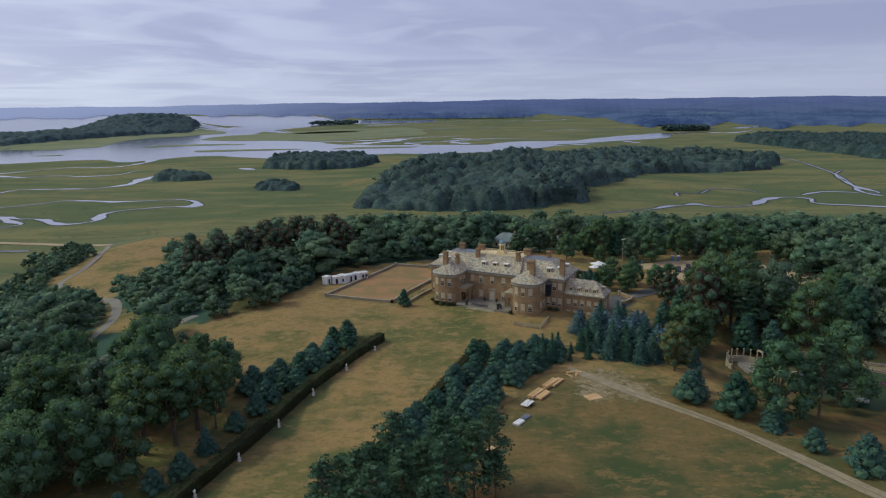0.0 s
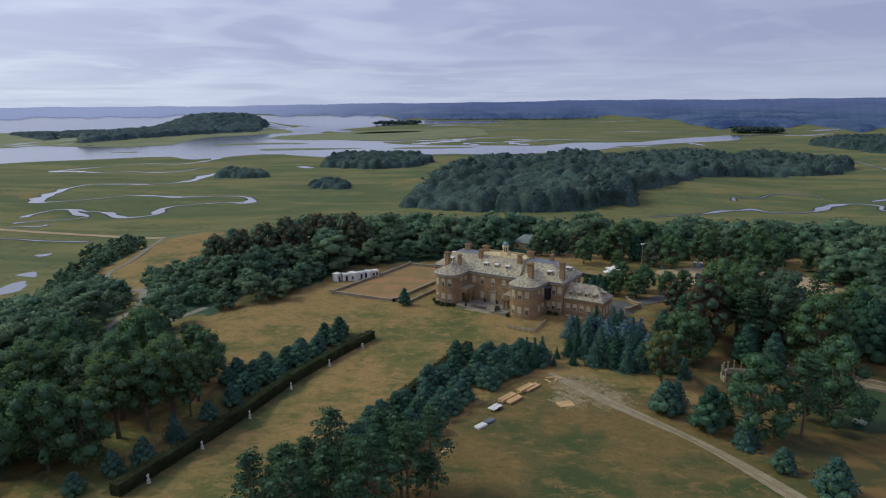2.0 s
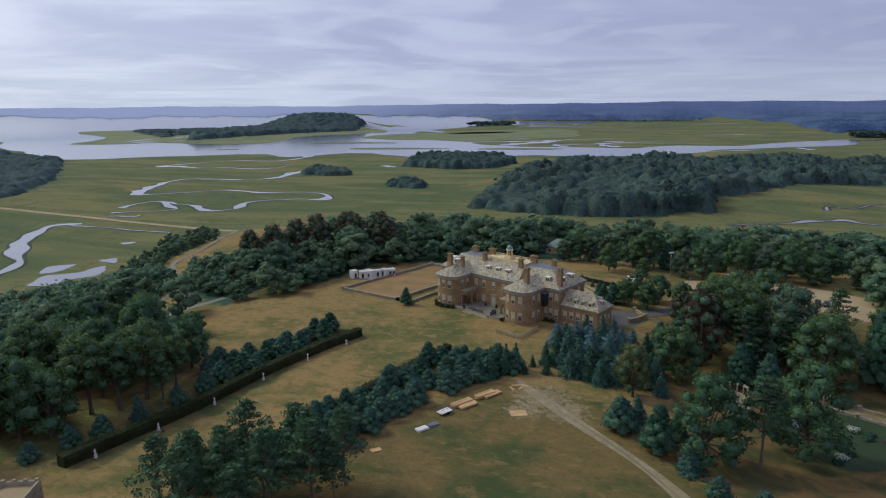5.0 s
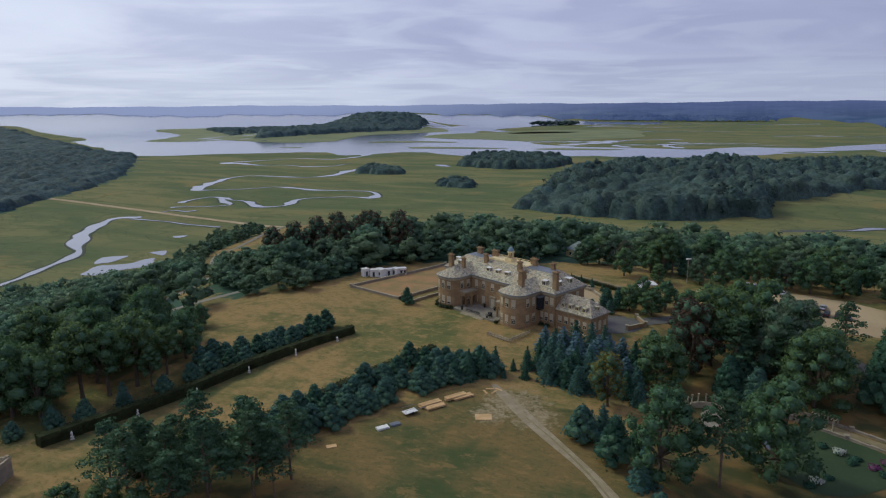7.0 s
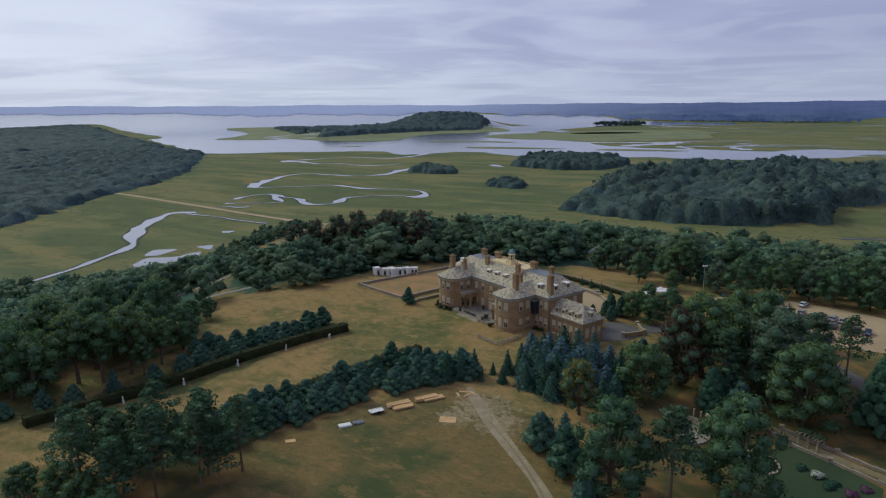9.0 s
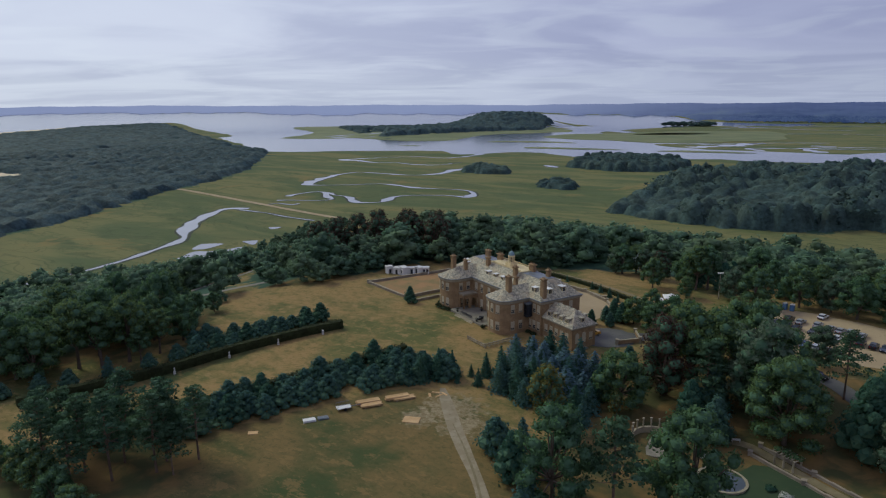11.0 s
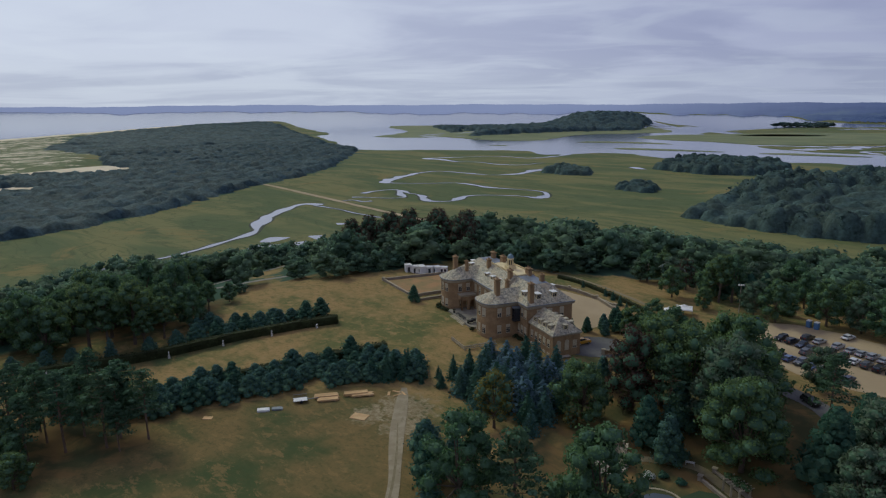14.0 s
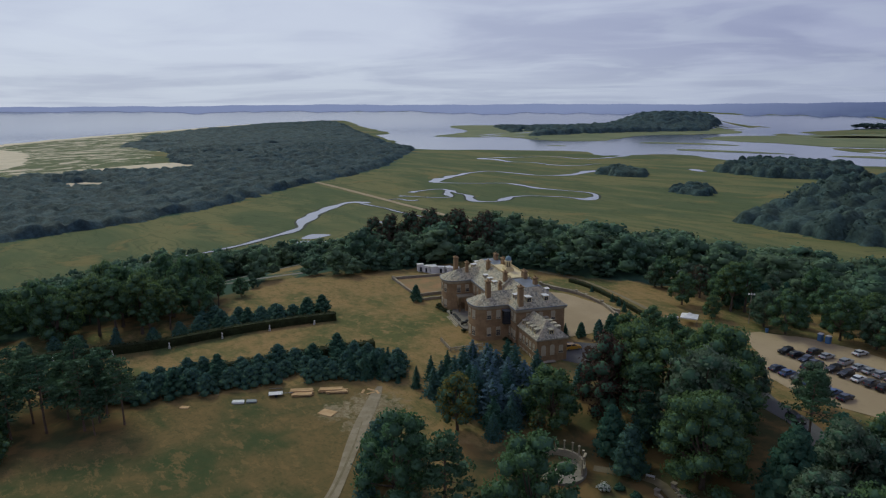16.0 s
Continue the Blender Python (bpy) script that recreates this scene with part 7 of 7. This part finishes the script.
# ---- portable toilets, tents, lamps ----
k = Maker("blue_plastic", 0.5)
M["plastic"] = k.done(k.mix(k.noise(2.0), (0.08, 0.16, 0.3), (0.1, 0.2, 0.36)))
for x, y in ((95.0, 262.4), (97.2, 261.8)):
    ob = thing("portable_toilet", pose(x, y, ground_z(x, y), 0, 0, -15), "blue plastic portable toilet with a pale roof", "toilet", "portable toilets")
    part("cabin_body", boxes((-0.6, 0.6, -0.6, 0.6, 0, 2.1), bevel=0.04), M["plastic"], ob)
    part("toilet_door", boxes((-0.45, 0.45, -0.64, -0.6, 0.15, 2.0)), M["plastic"], ob)
    part("toilet_roof", boxes((-0.66, 0.66, -0.66, 0.66, 2.1, 2.3), (-0.5, 0.5, -0.5, 0.5, 2.3, 2.4), bevel=0.03), M["white"], ob)
ob = thing("litter_bin", pose(81.5, 259.5, ground_z(81.5, 259.5)), "blue plastic bin at the edge of the car park", "bin")
bm = bmesh.new()
lathe(bm, [(0.4, 0), (0.45, 1.1), (0.48, 1.15)], 12)
part("bin_body", bm, M["plastic"], ob)


def tent(x, y, w, turn):
    ob = thing("canopy_tent", pose(x, y, ground_z(x, y), 0, 0, turn), "white peaked canopy tent on thin poles", "tent", "white tents")
    bm = bmesh.new()
    a = [bm.verts.new((sx * w / 2, sy * w / 2, 2.3)) for sx, sy in ((-1, -1), (1, -1), (1, 1), (-1, 1))]
    b = [bm.verts.new((sx * w / 2, sy * w / 2, 2.0)) for sx, sy in ((-1, -1), (1, -1), (1, 1), (-1, 1))]
    m = [bm.verts.new((sx * w / 5, sy * w / 5, 2.75)) for sx, sy in ((-1, -1), (1, -1), (1, 1), (-1, 1))]
    t = bm.verts.new((0, 0, 3.4))
    for i in range(4):
        bm.faces.new((b[i], b[(i + 1) % 4], a[(i + 1) % 4], a[i]))
        bm.faces.new((a[i], a[(i + 1) % 4], m[(i + 1) % 4], m[i]))
        bm.faces.new((m[i], m[(i + 1) % 4], t))
    part("canopy", bm, M["white"], ob)
    for sx in (-1, 1):
        for sy in (-1, 1):
            bm = bmesh.new()
            add_tube(bm, [(sx * (w / 2 - 0.05), sy * (w / 2 - 0.05), -0.1), (sx * (w / 2 - 0.05), sy * (w / 2 - 0.05), 2.2)], [0.05, 0.05], 6)
            part("pole", bm, M["lead"], ob)


tent(61.5, 251.3, 5.0, 20)
tent(58.6, 246.0, 3.2, 20)


def pole_lamp(x, y, h):
    ob = thing("flood_lamp", pose(x, y, ground_z(x, y), 0, 0, 30), "tall wooden pole with white floodlights", "lamp")
    bm = bmesh.new()
    add_tube(bm, [(0, 0, -0.3), (0, 0, h)], [0.16, 0.11], 8)
    part("pole", bm, M["grey_wood"], ob)
    part("crossbar", boxes((-0.9, 0.9, -0.06, 0.06, h - 0.4, h - 0.28)), M["grey_wood"], ob)
    for s in (-0.75, 0, 0.75):
        part("lamp_head", boxes((s - 0.24, s + 0.24, -0.4, -0.05, h - 0.35, h + 0.15), bevel=0.04), M["white"], ob)


pole_lamp(74.5, 264.0, 9.5)
pole_lamp(98.0, 271.0, 8.0)

# ---- buildings behind the trees ----
def outbuilding(x, y, turn, l, w, h, rise, mat, label):
    ob = thing("outbuilding", pose(x, y, ground_z(x, y), 0, 0, turn), label, "building")
    part("wall", boxes((-l / 2, l / 2, -w / 2, w / 2, -1.5, h)), M[mat], ob)
    bm = bmesh.new()
    e = 0.5
    lo = [bm.verts.new(p) for p in ((-l / 2 - e, -w / 2 - e, h), (l / 2 + e, -w / 2 - e, h), (l / 2 + e, w / 2 + e, h), (-l / 2 - e, w / 2 + e, h))]
    r0, r1 = bm.verts.new((-l / 2 + w * 0.4, 0, h + rise)), bm.verts.new((l / 2 - w * 0.4, 0, h + rise))
    for f in ((lo[0], lo[1], r1, r0), (lo[1], lo[2], r1), (lo[2], lo[3], r0, r1), (lo[3], lo[0], r0), tuple(lo[::-1])):
        bm.faces.new(f)
    roof = part("roof", bm, M["green_roof"], ob)
    part("chimney", boxes((-0.5, 0.5, -0.4, 0.4, h + rise * 0.6, h + rise + 1.2)), M["brick"], roof)
    for i in range(4):
        s = -l / 2 + (i + 0.5) * l / 4
        wd = part("window", boxes((s - 0.6, s + 0.6, -w / 2 - 0.05, -w / 2 + 0.02, 1.0, 2.4)), M["white"], ob)
        part("pane", boxes((s - 0.5, s + 0.5, -w / 2 - 0.07, -w / 2 - 0.045, 1.1, 2.3)), M["glass"], wd)


outbuilding(33.5, 303.0, -27, 20.0, 9.0, 3.6, 3.2, "cream", "long low building with a grey-green hipped roof among trees")
outbuilding(58.0, 312.0, -10, 9.0, 7.0, 2.8, 2.6, "white", "small white cottage with a grey-green roof among trees")

# ---- the stone pavilion at the end of the grass walk ----
pav = thing("stone_pavilion", pose(-47.0, 79.5, ground_z(-47, 79.5), 0, 0, 20), "ruined stone garden pavilion with open paved roof terraces", "pavilion")
part("pavilion_wall", boxes((-7, 7, -6, 5.4, -1, 2.6)), M["drystone"], pav)
part("upper_wall", boxes((-7, 1, -6, 0, 2.6, 4.2)), M["drystone"], pav)
part("terrace_floor", boxes((1.4, 6.6, -5.6, 5.0, 2.6, 2.72), (-6.6, 0.8, 0.3, 5.0, 2.6, 2.74)), M["gravel"], pav)
for x0, x1, y0, y1 in ((-7, 7, 5.0, 5.4), (6.6, 7, -6, 5.0), (1, 1.4, -6, 0)):
    par = part("parapet", boxes((x0, x1, y0, y1, 2.6, 3.5)), M["stone"], pav)
for i in range(8):
    part("merlon", boxes((-6.8 + i * 1.85, -6.2 + i * 1.85, 4.95, 5.45, 3.5, 3.85)), M["stone"], pav)

# ---- the colonnade and the sunken garden ----
ex = thing("colonnade", pose(79.5, 160.5, ground_z(79.5, 160.5)) @ Matrix.Diagonal((0.74, 0.74, 0.85, 1)), "ruined curved stone colonnade round a paved floor", "colonnade")
bm = bmesh.new()
lathe(bm, [(7.2, -0.8), (7.2, 0.18)], 40)
part("paved_floor", bm, M["paving"], ex)
bm = bmesh.new()
ring = [(r * math.cos(math.radians(10 + 190 * i / 24)), r * math.sin(math.radians(10 + 190 * i / 24))) for r in (6.0, 6.7) for i in range(25)]
prism(bm, ring[:25] + ring[:24:-1], 0.0, 2.0)
bmesh.ops.recalc_face_normals(bm, faces=bm.faces[:])
part("curved_wall", bm, M["stone"], ex)
for i in range(10):
    a = 10 + 190 * i / 9
    bm = bmesh.new()
    lathe(bm, [(0.34, 0.0), (0.34, 0.2), (0.24, 0.3), (0.22, 3.6), (0.34, 3.8), (0.34, 4.0)], 10, (6.35, 0, 0.4))
    part("column", bm, M["stone"], ex).matrix_basis = pose(0, 0, 0, 0, 0, a)
part("beam", boxes((-1.2, 1.2, -0.3, 0.3, 4.4, 4.9)), M["stone"], ex).matrix_basis = pose(6.0, 2.4, 0, 0, 0, 112)

patch("garden_lawn", [(90, 149), (96, 160), (101, 164), (115, 153), (109, 141), (97, 135)], surf("watered_lawn", (0.03, 0.052, 0.023), (0.04, 0.064, 0.028), (0.056, 0.07, 0.029), 0.1, 0.8), 0.09, "green watered lawn of the sunken garden", "lawn")
low_wall([(97, 166.5), (107, 160.5), (118, 152.5)], 0.6, 0.4, "low stone wall above the sunken garden", cap="drystone")
low_wall([(98.5, 170.0), (108.5, 164.0), (120, 156.0)], 0.5, 0.4, "low stone wall along the garden walk", cap="drystone")
ribbon("path_garden", [(84, 165.5), (89, 168.0), (95, 169.5), (99, 167.9), (108, 162.3), (119, 154.3)], 1.8, M["dirt"], 0.12, "brown earth walk above the garden", "path", 2.0, 0.1)
pool = thing("garden_pool", pose(93.5, 155.5, ground_z(93.5, 155.5)), "round dark garden pool with a pale stone rim", "pool")
bm = bmesh.new()
for i in range(28):
    add_box(bm, 4.2, 4.7, -0.53, 0.53, -0.2, 0.35, m=pose(0, 0, 0, 0, 0, i * 360 / 28))
part("rim", bm, M["stone"], pool)
bm = bmesh.new()
lathe(bm, [(4.3, -0.3), (4.3, 0.2)], 28)
part("pool_water", bm, M["water"], pool)
bench = thing("garden_bench", pose(93.8, 169.8, ground_z(93.8, 169.8) + 0.05, 0, 0, 200), "white painted slatted garden bench", "bench")
part("seat", boxes(*[(-0.85, 0.85, -0.25 + i * 0.13, -0.15 + i * 0.13, 0.42, 0.47) for i in range(4)]), M["white"], bench)
part("backrest", boxes((-0.85, 0.85, 0.28, 0.33, 0.55, 0.65), (-0.85, 0.85, 0.28, 0.33, 0.8, 0.92), *[(-0.8 + i * 0.38, -0.72 + i * 0.38, 0.28, 0.33, 0.45, 0.9) for i in range(5)]), M["white"], bench)
for sx in (-0.8, 0.72):
    for sy in (-0.25, 0.25):
        part("leg", boxes((sx, sx + 0.08, sy, sy + 0.08, -0.1, 0.46)), M["white"], bench)
perg = thing("pergola", pose(103.8, 165.6, ground_z(103.8, 165.6), 0, 0, -31), "vine-covered timber pergola over the garden walk", "pergola")
for sx in (-2, 0, 2):
    for sy in (-1.2, 1.2):
        bm = bmesh.new()
        lathe(bm, [(0.22, -0.2), (0.2, 2.4)], 8, (sx, sy, 0))
        part("post", bm, M["stone"], perg)
for i in range(7):
    part("rafter", boxes((-2.4 + i * 0.8 - 0.06, -2.4 + i * 0.8 + 0.06, -1.7, 1.7, 2.4, 2.55)), M["grey_wood"], perg)
rg = np.random.default_rng(77)
pcs, prs = [(-2, 0, 2.6), (-0.7, 0.4, 2.7), (0.8, -0.3, 2.7), (2, 0.3, 2.6)], [1.1, 1.0, 1.1, 1.0]
reuse("vine", quad_mesh("vine", puffs(rg, pcs, prs, 60, 0.45, 0.4), M["leaf"]), perg, Matrix())


def bush(x, y, r, tall, mat, label, name="bush", category="bush", size=0.35):
    rng = np.random.default_rng(int(x * 10 + y * 7))
    ob = thing(name, pose(x, y, ground_z(x, y)), label, category)
    cs = [(r * 0.5 * math.cos(i * 2.1), r * 0.5 * math.sin(i * 2.1), tall * 0.5) for i in range(4)] + [(0, 0, tall * 0.65)]
    lv = reuse("leaves", quad_mesh("leaves", puffs(rng, cs, [r * 0.6] * 5, 60, size, tall / r * 0.8), mat), ob, Matrix())
    bm = bmesh.new()
    cores(bm, cs, [r * 0.6] * 5, 0.8, tall / r * 0.7)
    part("inner_leaves", bm, M["core"], lv)


M["blossom"] = foliage("white_blossom", (0.5, 0.5, 0.46), (0.7, 0.7, 0.66), (0.4, 0.42, 0.35))
M["pink"] = foliage("purple_blossom", (0.2, 0.06, 0.16), (0.3, 0.1, 0.25), (0.1, 0.1, 0.06))
for x, y in ((104.5, 154.5), (98.0, 140.5), (89.0, 161.5)):
    bush(x, y, 1.3, 1.2, M["blossom"], "low bush covered in white blossom", "flower_bush")
for x, y in ((109.5, 149.5), (112.0, 151.5)):
    bush(x, y, 1.2, 0.8, M["pink"], "low bed of purple flowers", "flower_bush")
for x, y in ((101.8, 156.5), (107.0, 152.3), (106.0, 150.8), (100.5, 143.0), (96.5, 138.0), (91, 163.5), (94.5, 163.5), (110.5, 146.5)):
    bush(x, y, 1.1, 0.9, M["needle_dark"], "low dark clipped garden bush")
for u, v, r in ((-14, -14.6, 1.2), (-11.8, -14.2, 1.1), (-16.2, -14.0, 1.1), (-18.6, -11.5, 1.0), (-9.8, -13.8, 0.9), (10.2, -14.0, 0.7), (20, -4.6, 0.9), (22, -4.4, 0.9)):
    x, y = to_world(u, v)
    bush(x, y, r, 1.0, M["hedge"], "low dark evergreen bush at the foot of the wall")

# ---- pots and furniture on the house terrace ----
for u, v in ((-5.5, -13.0), (5.5, -13.0), (-2.2, -6.0), (2.2, -6.0)):
    x, y = to_world(u, v)
    ob = thing("planter", pose(x, y, 43.6), "dark pot with a small clipped shrub", "planter")
    bm = bmesh.new()
    lathe(bm, [(0.28, 0), (0.4, 0.6), (0.44, 0.65)], 10)
    part("pot", bm, M["iron"], ob)
    reuse("shrub", quad_mesh("shrub", puffs(np.random.default_rng(int(x * 9)), [(0, 0, 0.95)], [0.45], 50, 0.22), M["hedge"]), ob, Matrix())
for u, v, a in ((5.0, -11.0, 10), (6.0, -12.3, 70)):
    x, y = to_world(u, v)
    ob = thing("garden_grill", pose(x, y, 43.6, 0, 0, a), "black covered garden grill on the terrace", "grill")
    part("hood", boxes((-0.7, 0.7, -0.4, 0.4, 0.5, 1.2), bevel=0.12), M["iron"], ob)
    for sx in (-0.6, 0.5):
        for sy in (-0.35, 0.25):
            part("leg", boxes((sx, sx + 0.1, sy, sy + 0.1, 0, 0.5)), M["iron"], ob)
for u, v in ((-2.5, -12.6), (0.5, -12.6)):
    x, y = to_world(u, v)
    ob = thing("low_table", pose(x, y, 43.6, 0, 0, -27), "long dark low table on the terrace", "table")
    part("tabletop", boxes((-1.3, 1.3, -0.4, 0.4, 0.5, 0.58), bevel=0.02), M["iron"], ob)
    for sx in (-1.2, 1.1):
        for sy in (-0.35, 0.25):
            part("leg", boxes((sx, sx + 0.1, sy, sy + 0.1, 0, 0.5)), M["iron"], ob)
